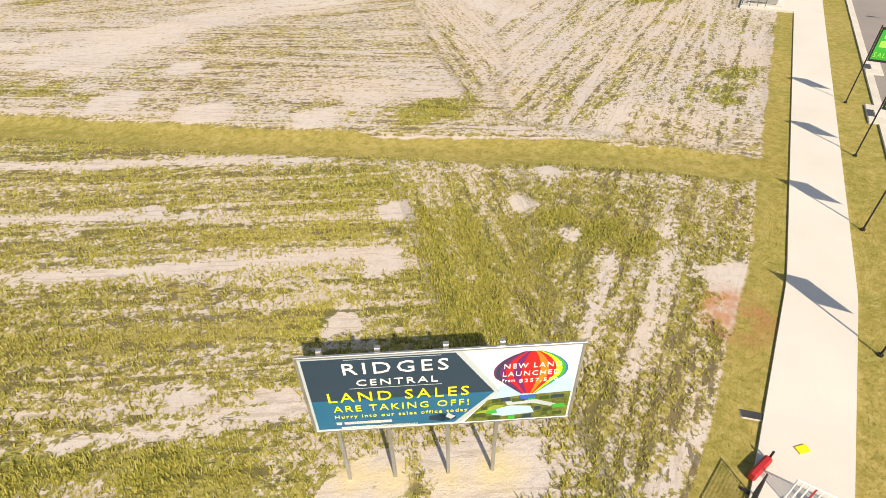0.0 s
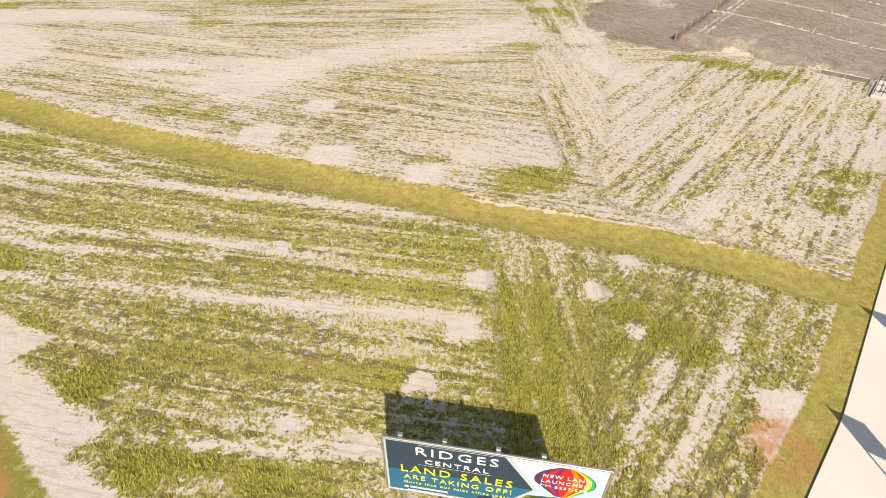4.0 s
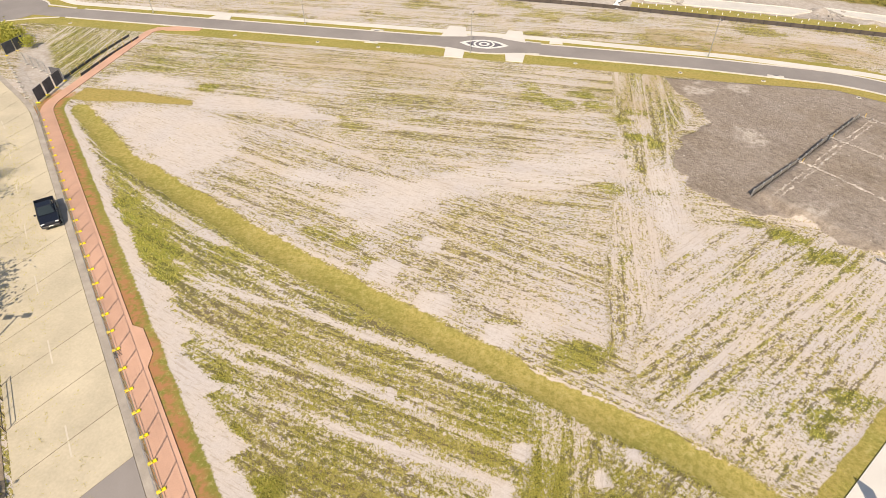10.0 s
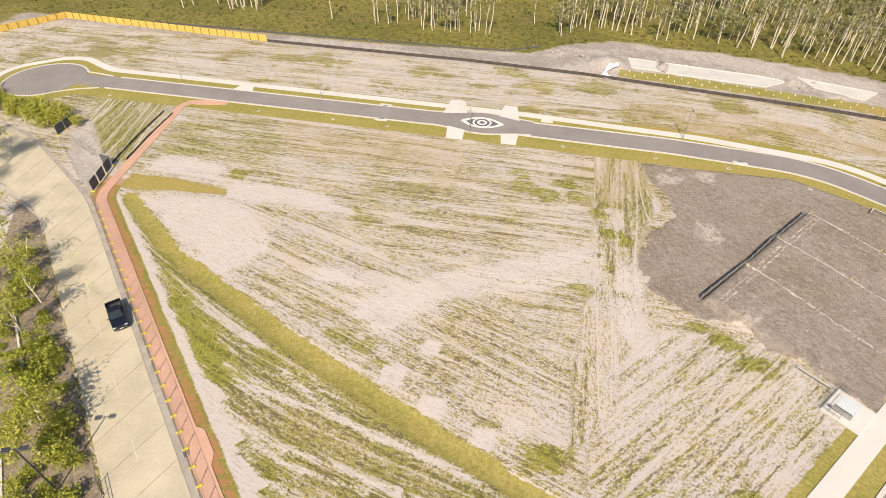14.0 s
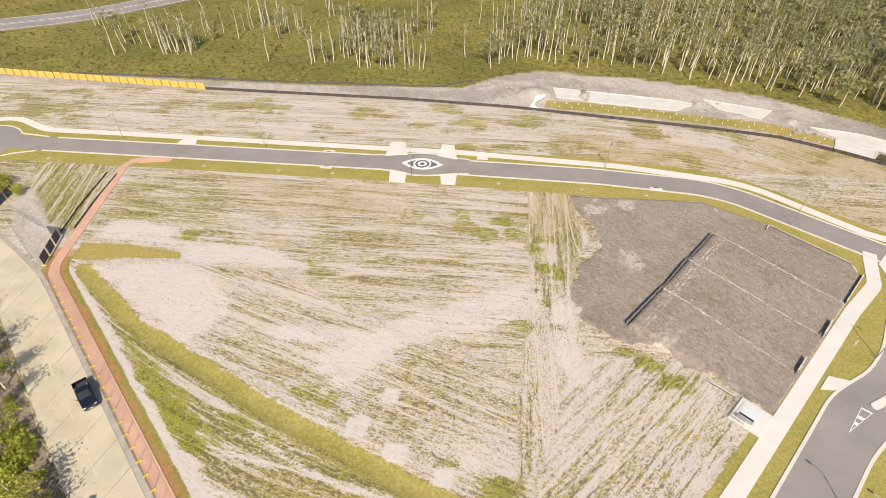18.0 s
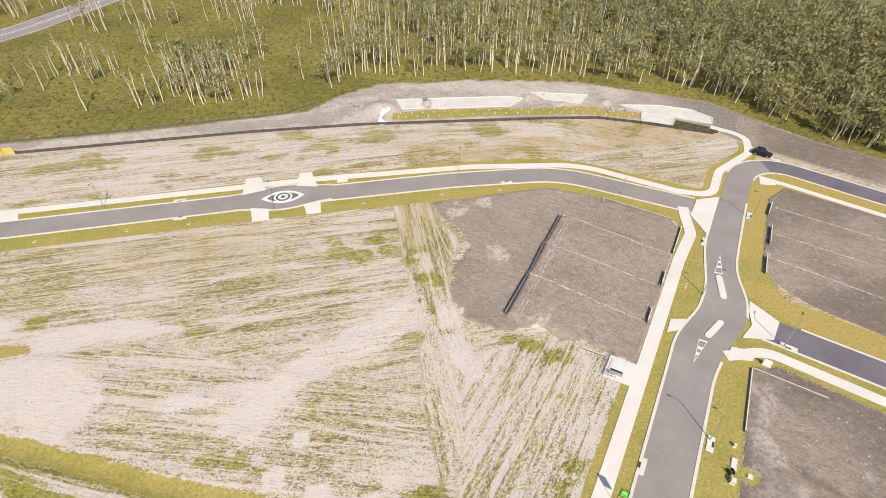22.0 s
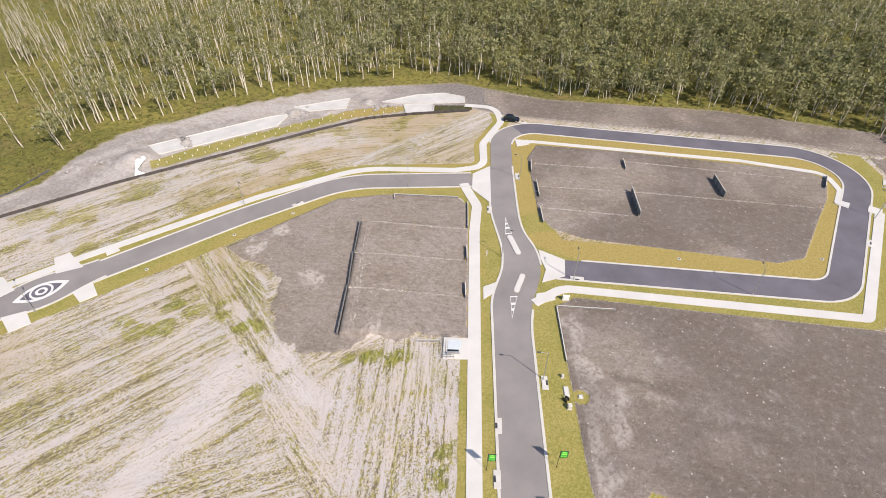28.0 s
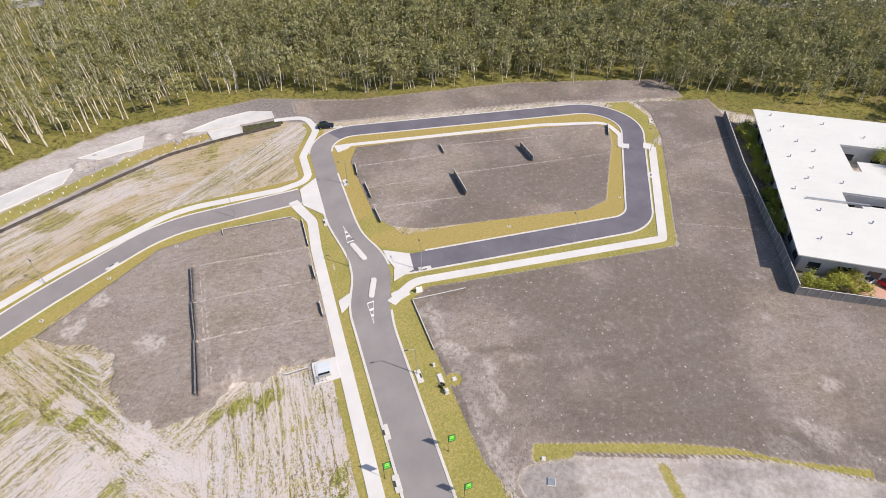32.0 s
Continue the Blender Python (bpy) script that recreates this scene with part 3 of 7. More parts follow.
# green clumps: x, y, radius, how green
CLUMPS = [(-22.3, 40.6, 1.5, 0.6), (-18.9, 39.7, 1.3, 0.6), (-16.6, 37.6, 0.9, 0.5), (-29.9, 35.1, 1.8, 0.7), (-25.4, 34.0, 1.6, 0.5), (3.8, 29.6, 2.0, 0.7), (2.3, 28.3, 1.2, 0.6), (-2.5, 31.4, 0.9, 0.6), (9.8, 74, 1.5, 0.7), (11.6, 69.4, 1.8, 0.9), (13.5, 67.7, 1.5, 0.8), (12.0, 77.0, 1.4, 0.7), (9.4, 63.8, 1.2, 0.8), (11.4, 61.0, 1.2, 0.6), (13.1, 55.9, 1.1, 0.6), (8.0, 55.6, 1.4, 0.7), (-5.7, 58.1, 1.6, 0.3), (-13.2, 41.4, 0.7, 0.7), (-9.4, 47.0, 1.3, 0.4), (5.4, 30.2, 1.6, 0.7), (-20.0, 39.4, 1.0, 0.5)]
CLUMPS_2 = [(24.4, 29.6, 1.5, 0.9), (22.6, 27.6, 1.2, 0.9), (21.2, 26.0, 0.9, 0.9), (26.2, 40.5, 1.1, 0.7), (28.3, 39.2, 1.0, 0.7), (22.4, 52.0, 1.3, 0.7), (25.4, 50.2, 1.6, 0.9), (28.4, 47.6, 1.6, 0.8), (30.8, 46.0, 1.2, 0.6), (27.0, 46.6, 1.4, 0.6), (0.4, 78.0, 2.0, 0.7), (-3.2, 80.0, 2.4, 0.6), (3.4, 82.0, 1.8, 0.8), (6.4, 78.6, 1.6, 0.7), (-5.1, 83.6, 1.6, 0.6), (-53.8, 71.8, 1.5, 0.9), (-47, 70.9, 1.6, 0.6), (-27.5, 65.0, 2.4, 0.5), (-17.8, 67.6, 2.6, 0.4), (-3.9, 70.4, 2.0, 0.3)]
TEETH = [(-46.4, 40.9, 1.5, 0.9), (-43.6, 38.4, 1.9, 1.0), (-40.6, 36.0, 2.1, 1.0), (-37.4, 34.4, 2.0, 1.0), (-34.6, 31.4, 1.6, 0.9), (-28.0, 24.4, 0.9, 0.9), (-23.9, 21.0, 0.9, 0.9), (-20.6, 17.2, 1.1, 1.0), (-15.8, 14.0, 1.2, 1.0), (-24.6, 22.4, 1.0, 0.6), (-9.9, 10.6, 1.3, 1.0), (-8.2, 10.0, 1.1, 1.0), (-5.9, 9.5, 0.9, 0.8), (-12.0, 10.6, 1.2, 1.0), (-3.6, 14.2, 0.6, 0.9), (0.4, 17.3, 0.5, 0.9), (6.9, 19.6, 0.5, 1.0), (6.9, 17.8, 0.7, 1.0), (8.3, 16.5, 1.0, 1.0), (9.5, 15.2, 0.9, 0.9), (5.6, 15.6, 0.6, 0.9), (-9.3, 22.8, 0.4, 1.0), (11.6, 15.6, 0.5, 0.9), (9.5, 18.4, 0.5, 0.7)]
BALD = [(-0.8, 16.9, 0.75), (0.2, 20.1, 0.65), (5.8, 19.2, 0.5), (7.9, 21.5, 0.55), (6.9, 16.6, 0.35), (-10.0, 22.8, 0.5), (-2.7, 14.1, 0.6), (-11.0, 41.2, 1.0), (11.4, 12.4, 0.9), (-7.5, 12.2, 0.35), (-4.8, 11.2, 0.4), (-2.2, 8.2, 0.7), (1.2, 7.6, 0.7), (-0.2, 7.9, 0.9), (-3.2, 7.9, 0.8), (10.4, 10.7, 0.8), (-15.5, 48, 4.5), (-21, 46, 3.2), (14.2, 50.0, 2.4), (33.5, 46.5, 1.8), (35, 40.5, 2.0), (14, 25.6, 2.0), (18, 24.4, 1.6), (-2.6, 30.4, 1.2), (-9, 33.0, 1.3), (-14.5, 36.0, 1.3), (0.5, 32.5, 1.6), (27, 53.0, 1.6), (30.0, 50.6, 1.5)]


def cover_at(x, y):
    """What covers the land at points x, y: arrays by name, and the rows in which the land was worked."""
    warp, fine = 2.4 * (fbm(x, y, 6, 1) - 0.5), 1.0 * (fbm(x, y, 1.6, 2) - 0.5)
    ragged = 1.2 * warp + 1.4 * fine
    c = {}
    c["soil"] = np.maximum.reduce([smooth(inside(x, y, LOT) + np.where(x + y < 100, ragged, 0.2 * fine), -0.3, 0.3), smooth(inside(x, y, RING_LOT), -0.2, 0.2), smooth(inside(x, y, EAST_LAND) + 0.3 * fine, -0.3, 0.3), smooth(inside(x, y, OUTER_LAND) + 0.6 * fine, -0.4, 0.4)])
    c["soil"] = c["soil"] * (1 - smooth(inside(x, y, EAST_GRIT) + 0.5 * fine, -0.3, 0.3))
    c["gravel"] = np.maximum.reduce([smooth(inside(x, y, RUBBLE) + fine, -0.4, 0.4), smooth(inside(x, y, GRAVEL) + 0.4 * fine, -0.4, 0.4), smooth(inside(x, y, EAST_GRIT) + 0.5 * fine, -0.3, 0.3)]) * (1 - c["soil"])
    c["wild"] = smooth(np.maximum(np.maximum(y - 136, 0.767 * (x - 110) + 0.642 * (y - 98)), np.maximum(-0.55 * (x + 135) - 0.1 * y, x - 164)), 0, 2) * (1 - c["gravel"]) * (1 - c["soil"])
    lane, ring, pink = off_line(x, y, LANE), off_line(x, y, RING), off_line(x, y, PINK_LINE)
    entry = np.minimum(off_line(x, y, ENTRY_W), off_line(x, y, ENTRY_E))
    entry = np.where(inside(x, y, np.concatenate([lean(ENTRY_W), lean(ENTRY_E)[::-1]])) > 0, 0, entry)
    path = off_line(x, y, SHARED_PATH)
    bulb = np.hypot(x + 119, y - 99.4)
    lawn = np.maximum.reduce([
        smooth(7.4 + 0.3 * fine - lane, -0.2, 0.2) * smooth(78 - x, 0, 1) * (y < 108.6),
        smooth(13.4 + 0.5 * fine - bulb, -0.2, 0.2),
        smooth(np.where(x * N[0] + y * N[1] > 10, 6.8, 3.2) - entry + 0.1 * fine, -0.2, 0.2) * smooth(x + y, 10, 12),
        smooth(2.35 + 0.25 * fine - path, -0.15, 0.15),
        smooth(np.where(inside(x, y, RING_LOT) > -6, 9.0, np.where(0.77 * (x - 97) + 0.64 * (y - 95) > 0, 3.3, 5.0)) - ring, -0.2, 0.2),
        smooth(inside(x, y, BASIN_GRASS) + 0.3 * fine, -0.2, 0.2), smooth(inside(x, y, CORNER_GRASS) + 0.3 * fine, -0.2, 0.2),
        smooth(2.6 - off_line(x, y, SOUTH_PATH), -0.2, 0.2),
        smooth(2.3 - off_line(x, y, NORTH_PATH) + 0.4 * fine, -0.2, 0.2) * (x > 60),
    ]) * (1 - c["soil"]) * (1 - smooth(inside(x, y, GRAVEL), -1, 0) * (ring > 4) * (inside(x, y, BASIN_GRASS) < 0))
    lawn = np.maximum(lawn, np.maximum(smooth(inside(x, y, EAST_GRASS) + 0.15 * fine, -0.15, 0.15), np.maximum(smooth(inside(x, y, EAST_GRASS_2), -0.15, 0.15), smooth(1.3 + 0.4 * fine - np.hypot(x - 46.4, y - 23.4), -0.2, 0.2))))
    c["soil"], c["gravel"] = c["soil"] * (1 - lawn), c["gravel"] * (1 - lawn)
    side = inside(x, y, SOUTH) > 0
    band = smooth(2.25 + 0.35 * fine - pink, -0.35, 0.35) * (y < 64)
    lawn = np.maximum(lawn, band)
    c["lawn"] = lawn
    swale, south = off_line(x, y, SWALE), inside(x, y, SOUTH)
    right, middle = inside(x, y, RIGHT) > 0, inside(x, y, MIDDLE)
    north = y > 105
    # the rows
    along, across = x.copy(), y.copy()
    low = south > 0
    bend = np.maximum(-x - 10, 0)
    along, across = np.where(low, 0.98 * x - 0.2 * y, along), np.where(low, y + 0.2 * x - 0.004 * bend * bend + 300, across)
    strip_ns = low & (x > 0.8) & (y < 26) & ((y > 9.7) | (x > 3.6))
    along, across = np.where(strip_ns, y, along), np.where(strip_ns, x + 640, across)
    turned = strip_ns & (x - 0.25 * y > 1.2)
    along, across = np.where(turned, x * U[0] + y * U[1], along), np.where(turned, x * N[0] + y * N[1] + 820, across)
    along, across = np.where(right, x * U[0] + y * U[1], along), np.where(right, x * N[0] + y * N[1] + 500, across)
    along, across = np.where(middle > 0, y, along), np.where(middle > 0, x + 700, across)
    fan = (swale < 21 + 1.5 * ragged) & (south <= 0) & (y < 64) & ~right & (middle <= 0)
    along, across = np.where(fan, 0.95 * x - 0.31 * y, along), np.where(fan, 0.31 * x + 0.95 * y + 300, across)
    tri = inside(x, y, WEST_TRIANGLE)
    along, across = np.where(tri > 0, 0.24 * x - 0.97 * y, along), np.where(tri > 0, 0.97 * x + 0.24 * y + 400, across)
    across = np.where(north & (x > 15), lane + 900, across)
    c["along"], c["across"] = along, across
    # weeds: how densely they stand, and how green
    band_n = (y > 66) & (y < 95) & (x < 20) & ~north
    d = np.full(x.shape, 0.455)
    green = np.full(x.shape, 0.24)
    d, green = np.where(low, 0.655, d), np.where(low, 0.50, green)
    d, green = np.where(band_n, 0.48, d), np.where(band_n, 0.30, green)
    lines = smooth(np.abs((across / 2.15) % 1 - 0.5), 0.38, 0.47) * smooth(fbm(along / 2.2, across, 4, 51), 0.36, 0.50)
    d, green = np.where(right, 0.42 + 0.20 * lines, d), np.where(right, 0.30 + 0.3 * lines, green)
    d = np.where(north, 0.40 + 0.30 * smooth(fbm(x / 1.6, y, 4.5, 52), 0.52, 0.62), d)
    green = np.where(north, 0.35, green)
    core = smooth(middle + 0.5 * ragged, -0.8, 1.2)
    d, green = d * (1 - core) + 0.46 * core, green * (1 - core) + 0.48 * core
    long_row = fbm(along / 14, across / 1.3, 1.0, 5, 3)
    d = d + np.where(low, 0.20, 0.42) * (long_row - 0.5) + np.where(low, 0.18, 0.30) * (fbm(x, y, 8, 6, 4) - 0.5)
    green = np.clip(green + 0.9 * (fbm(x, y, 5, 8) - 0.5), 0, 1)
    shade_and_ring = np.zeros(x.shape)
    pale, patchy = np.zeros(x.shape), fbm(x, y, 2.2, 21, 3)
    for outline in (BARE_NW, SAND_STRIP):
        k = smooth(inside(x, y, outline) + 0.9 * warp + 1.6 * fine, -0.8, 1.4)
        d, pale = d - 0.33 * k, np.maximum(pale, k * (0.1 + 0.5 * patchy))
    for line, half in TRACKS:
        k = smooth(half + 1.2 * fine + 0.4 * warp - off_line(x, y, line), -0.9, 0.7)
        d, pale = d - 0.22 * k, np.maximum(pale, 0.55 * k * smooth(long_row, 0.3, 0.55))
    for line in WHEEL_LINES:
        away = off_line(x, y, line)
        k = smooth(0.24 + 0.3 * fine - away, -0.3, 0.2)
        d, pale = d - 0.40 * k, np.maximum(pale, 0.4 * k)
    k = smooth(inside(x, y, GREEN_NW) + ragged, -0.6, 0.8)
    d, green = d + 0.10 * k, green + 0.35 * k * smooth(patchy, 0.42, 0.56)
    k = smooth(inside(x, y, GREEN_STRIP) + 0.9 * fine, -0.3, 0.4)
    d, green = d + 0.34 * k, np.maximum(green, 0.85 * k)
    for bx, by, br in BALD:
        k = smooth(br + (0.5 * fine if br < 1.5 else 1.3 * ragged) - np.maximum(np.abs(x - bx), np.abs(y - by)), -0.25, 0.25 if br < 1.5 else 2.5)
        d, pale = d - (0.7 if br < 1.5 else 0.26) * k, np.maximum(pale, 0.5 * k)
    for bx, by, br, bg in CLUMPS + CLUMPS_2 + TEETH:
        k = smooth(br * 0.9 + 1.5 * br * (patchy - 0.5) + 0.5 * fine - np.hypot((x - bx) * 0.75, (y - by) * 1.15), -0.4, 0.5)
        d, green = d + 0.42 * bg * k, np.maximum(green, bg * k)
    for line in FURROWS:
        k = smooth(0.30 + 0.2 * fine - off_line(x, y, line), -0.3, 0.2)
        d, green = d + 0.40 * k, green * (1 - 0.5 * k)
    k = smooth(1.35 + 0.8 * fine + 0.25 * warp - swale, -0.25, 0.25) * (x < 20)
    k = np.maximum(k, smooth(inside(x, y, HEDGE) + 0.4 * fine, -0.2, 0.3))
    bank = smooth(swale, 1.6, 1.9) * smooth(2.9 + fine + 0.4 * warp - swale, -0.3, 0.5) * (x < 18)
    d = d - 0.12 * bank
    d, green = d * (1 - k) + k * (0.98 + 0.2 * (fbm(x, y, 2, 9) - 0.5)), green * (1 - k) + 0.25 * k
    lawn = np.maximum(lawn, k)
    c["lawn"] = lawn
    k = smooth(tri + ragged, -0.5, 0.5)
    d, green = d + 0.16 * k, green + 0.35 * k
    green = np.where(lawn > 0.3, np.where(band > 0.3, 0.85 + 0.9 * (fbm(x, y, 3, 62, 3) - 0.5), 0.5 * smooth(swale, 0.2, 1.2) * smooth(2.2 - swale, 0, 0.4) * (south > 0)), green)
    tooth = (0.665 * y - 0.747 * x) / 6.2
    reach = 3.3 + 0.8 * fine + 0.4 * warp + np.where(y < 31, 1.5 * (1 - tooth % 1), 0.2)
    sand = smooth(pink, 2.0, 2.2) * smooth(reach - pink, -0.2, 0.3) * side * (x < -9) * (y < 63)
    d, pale = d * (1 - sand) + 0.04 * sand, np.maximum(pale * (1 - sand), 0.15 * sand)
    edge = smooth(pink, 3.6, 4.4) * smooth(7.6 + ragged * 1.2 - pink, 0, 1.2) * side * (y > 31) * (y < 50) * (x < -30)
    d, green = d + 0.22 * edge * (1 - sand), np.maximum(green, 0.75 * edge)
    for bx, by, br in SOIL_PALE:
        pale = np.maximum(pale, 0.85 * c["soil"] * smooth(br * 0.8 + 2.2 * br * (patchy - 0.5) - np.hypot(x - bx, y - by), -0.5, 0.6))
    # shaded face of a low bank, put into the soil colour as a dark band
    for ax, ay, bx, by, wide in ((53.8, 22.3, 62.8, 8.6, 0.8), (62.8, 8.6, 74.2, -4.8, 0.7), (74.2, -4.8, 88.2, -18.7, 0.6)):
        shade_and_ring = np.maximum(shade_and_ring, smooth(wide + 1.6 * fine + 0.5 * warp - off_line(x, y, np.array(((ax, ay), (bx, by)))), -0.6, 0.6))
        pale = np.maximum(pale, 0.6 * c["soil"] * smooth(patchy, 0.52, 0.6) * smooth(0.5 + fine - np.abs(off_line(x, y, np.array(((ax - 1.6, ay - 1.6), (bx - 1.6, by - 1.6))))), -0.4, 0.3))
    pale = np.maximum(pale, 0.8 * c["soil"] * smooth(entry, 6.4, 6.8) * smooth(9.4 + 3.5 * fine + 1.5 * warp - entry, 0, 1.5) * (x * N[0] + y * N[1] > 14) * (y < 36))
    rim = np.abs(np.hypot(x - 84.5, y - 6.5) - 4.2 - 0.8 * fine)
    shade_and_ring = np.maximum(shade_and_ring, 0.7 * smooth(0.35 - rim, -0.3, 0.3))
    c["weeds"], c["green"], c["pale"] = np.clip(d, 0, 1.2), green, pale
    brown = smooth(20 - lane, 0, 3) * smooth(x, 12, 20) * smooth(y + 0.6 * x, 112, 116) * north
    brown = brown * (0.5 + 0.5 * smooth(fbm(along / 5, across / 2.2, 1.0, 53, 3), 0.42, 0.58))
    brown = np.maximum(brown, smooth(x, 62, 68) * north * 0.9 * (c["gravel"] < 0.5))
    brown = np.maximum(brown, 0.55 * smooth(y, 76, 84) * smooth(fbm(x / 2, y, 8, 11), 0.36, 0.6) * (y < 95) * smooth(x, -62, -40))
    brown = np.maximum(brown, 0.9 * smooth(inside(x, y, MIDDLE) + ragged, -1.5, 1.0) * smooth(y, 70, 82) * smooth(fbm(along / 9, across / 0.8, 1.0, 71, 2), 0.3, 0.6) * (y < 94))
    brown = np.maximum(brown, smooth(12 - ring, 0, 1) * (inside(x, y, RING_LOT) > -7) * 0.9)
    brown = np.maximum(brown, 0.35 * smooth(2.6 - path, 0, 0.3) * smooth(fbm(x, y, 1.5, 61, 3), 0.40, 0.55))
    brown = np.maximum(brown, c["gravel"] * smooth(x, 80, 104))
    brown = np.maximum(brown, 0.6 * c["gravel"] * (y < 10) * smooth(fbm(x, y, 7, 73, 4), 0.36, 0.56))
    brown = np.maximum(brown, np.where(lawn > 0.4, 0.2 * smooth(fbm(x / 2, y, 3, 74, 3), 0.4, 0.65) * (swale < 4), 0) * (x < 20))
    brown = np.maximum(brown, 0.75 * smooth(inside(x, y, HEDGE), -0.3, 0.3))
    rough = c["gravel"] * smooth(fbm(x / 3, y, 5, 54, 5) + 0.25 * fine, 0.46, 0.62)
    brown = np.maximum(brown, 0.5 * rough * (y > 100))
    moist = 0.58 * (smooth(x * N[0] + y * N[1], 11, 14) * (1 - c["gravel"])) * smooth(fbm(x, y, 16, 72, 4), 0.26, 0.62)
    brown = np.maximum(brown * (1 - c["soil"]), np.maximum(moist, 0.55 * shade_and_ring) * c["soil"])
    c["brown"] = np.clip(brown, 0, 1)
    c["clay"] = np.maximum(smooth(0.5 + 0.9 * fine + 0.3 * warp - np.abs(pink - 1.2), -0.2, 0.2) * (y < 66), 0.8 * smooth(1.2 + fine - np.hypot(x - 10.4, y - 10.9), -0.4, 0.4))
    for bx, by in ((-3.0, 8.45), (-1.85, 8.2), (-0.5, 7.95), (0.65, 7.75)):
        k = smooth(0.55 + 0.9 * fine - np.hypot((x - bx) * 0.8, y - by), -0.2, 0.2)
        c["clay"] = np.where(k > 0.01, -k, c["clay"])
    c["swale"] = swale
    return c


def mound(x, y, cx, cy, r, h):
    return h * smooth(1 - np.hypot(x - cx, y - cy) / r, 0, 1)


WALL_A = [(23.6, 57.2), (43.0, 81.3)]


def height_at(x, y, c):
    z = -0.22 * smooth(1.7 - c["swale"], 0, 1.2) * (x < 17)
    z = z + mound(x, y, 12.6, 139.5, 6.0, 1.6) + mound(x, y, 2, 146, 6, 0.7) + mound(x, y, 55.6, 137.4, 2.6, 1.1) + mound(x, y, 25.7, 139.6, 1.9, 1.1) + mound(x, y, 76.4, 129.6, 3.4, 1.0) + mound(x, y, 64, 131.5, 2.4, 0.6)
    ax, ay = WALL_A[0]
    wx, wy = 0.627, 0.779
    back, along = (x - ax) * wy - (y - ay) * wx, (x - ax) * wx + (y - ay) * wy
    z = z + 0.92 * smooth(back, 0.0, 0.35) * smooth(22 - back, 0, 20) * smooth(along, -0.1, 0.2) * smooth(31.2 - along, 0, 0.4) * (c["soil"] > 0.3)
    near = smooth(x, -86, -80) * smooth(101 - x, 0, 6) * smooth(y, -5, 0) * smooth(113 - y, 0, 6)
    z = z + 0.10 * near * c["soil"] * (fbm(x, y, 2.5, 14) - 0.5)
    z = z + 0.06 * near * (fbm(x, y, 1.2, 15) - 0.5) * (1 - c["lawn"]) * (1 - c["soil"]) * (c["wild"] < 0.5)
    return z - 0.02


gx = spaced(-2500, 2500, -76, 112, 0.45, 56)
gy = spaced(-2500, 2500, 0, 98, 0.42, 40)
GX, GY = np.meshgrid(gx, gy)
C = cover_at(GX, GY)
colors = np.stack([C[k].ravel() for k in ("soil", "gravel", "lawn", "wild")], 1).astype(np.float32)
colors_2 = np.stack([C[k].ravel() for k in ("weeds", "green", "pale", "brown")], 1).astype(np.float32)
rows_uv = np.stack([C["along"].ravel(), C["across"].ravel(), C["clay"].ravel()], 1).astype(np.float32)
nx, ny = len(gx), len(gy)
idx = np.arange(nx * ny).reshape(ny, nx)
faces = np.stack([idx[:-1, :-1], idx[:-1, 1:], idx[1:, 1:], idx[1:, :-1]], -1).reshape(-1, 4)
me = bpy.data.meshes.new("ground")
me.vertices.add(nx * ny)
me.vertices.foreach_set("co", np.stack([GX, GY, height_at(GX, GY, C)], -1).astype(np.float32).ravel())
me.loops.add(faces.size)
me.loops.foreach_set("vertex_index", faces.astype(np.int32).ravel())
me.polygons.add(len(faces))
me.polygons.foreach_set("loop_start", np.arange(0, faces.size, 4, dtype=np.int32))
me.polygons.foreach_set("use_smooth", np.ones(len(faces), bool))
me.update()
me.attributes.new("cover", "FLOAT_COLOR", "POINT").data.foreach_set("color", colors.ravel())
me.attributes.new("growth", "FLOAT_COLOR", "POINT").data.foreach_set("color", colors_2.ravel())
me.attributes.new("rows", "FLOAT_VECTOR", "POINT").data.foreach_set("vector", rows_uv.ravel())


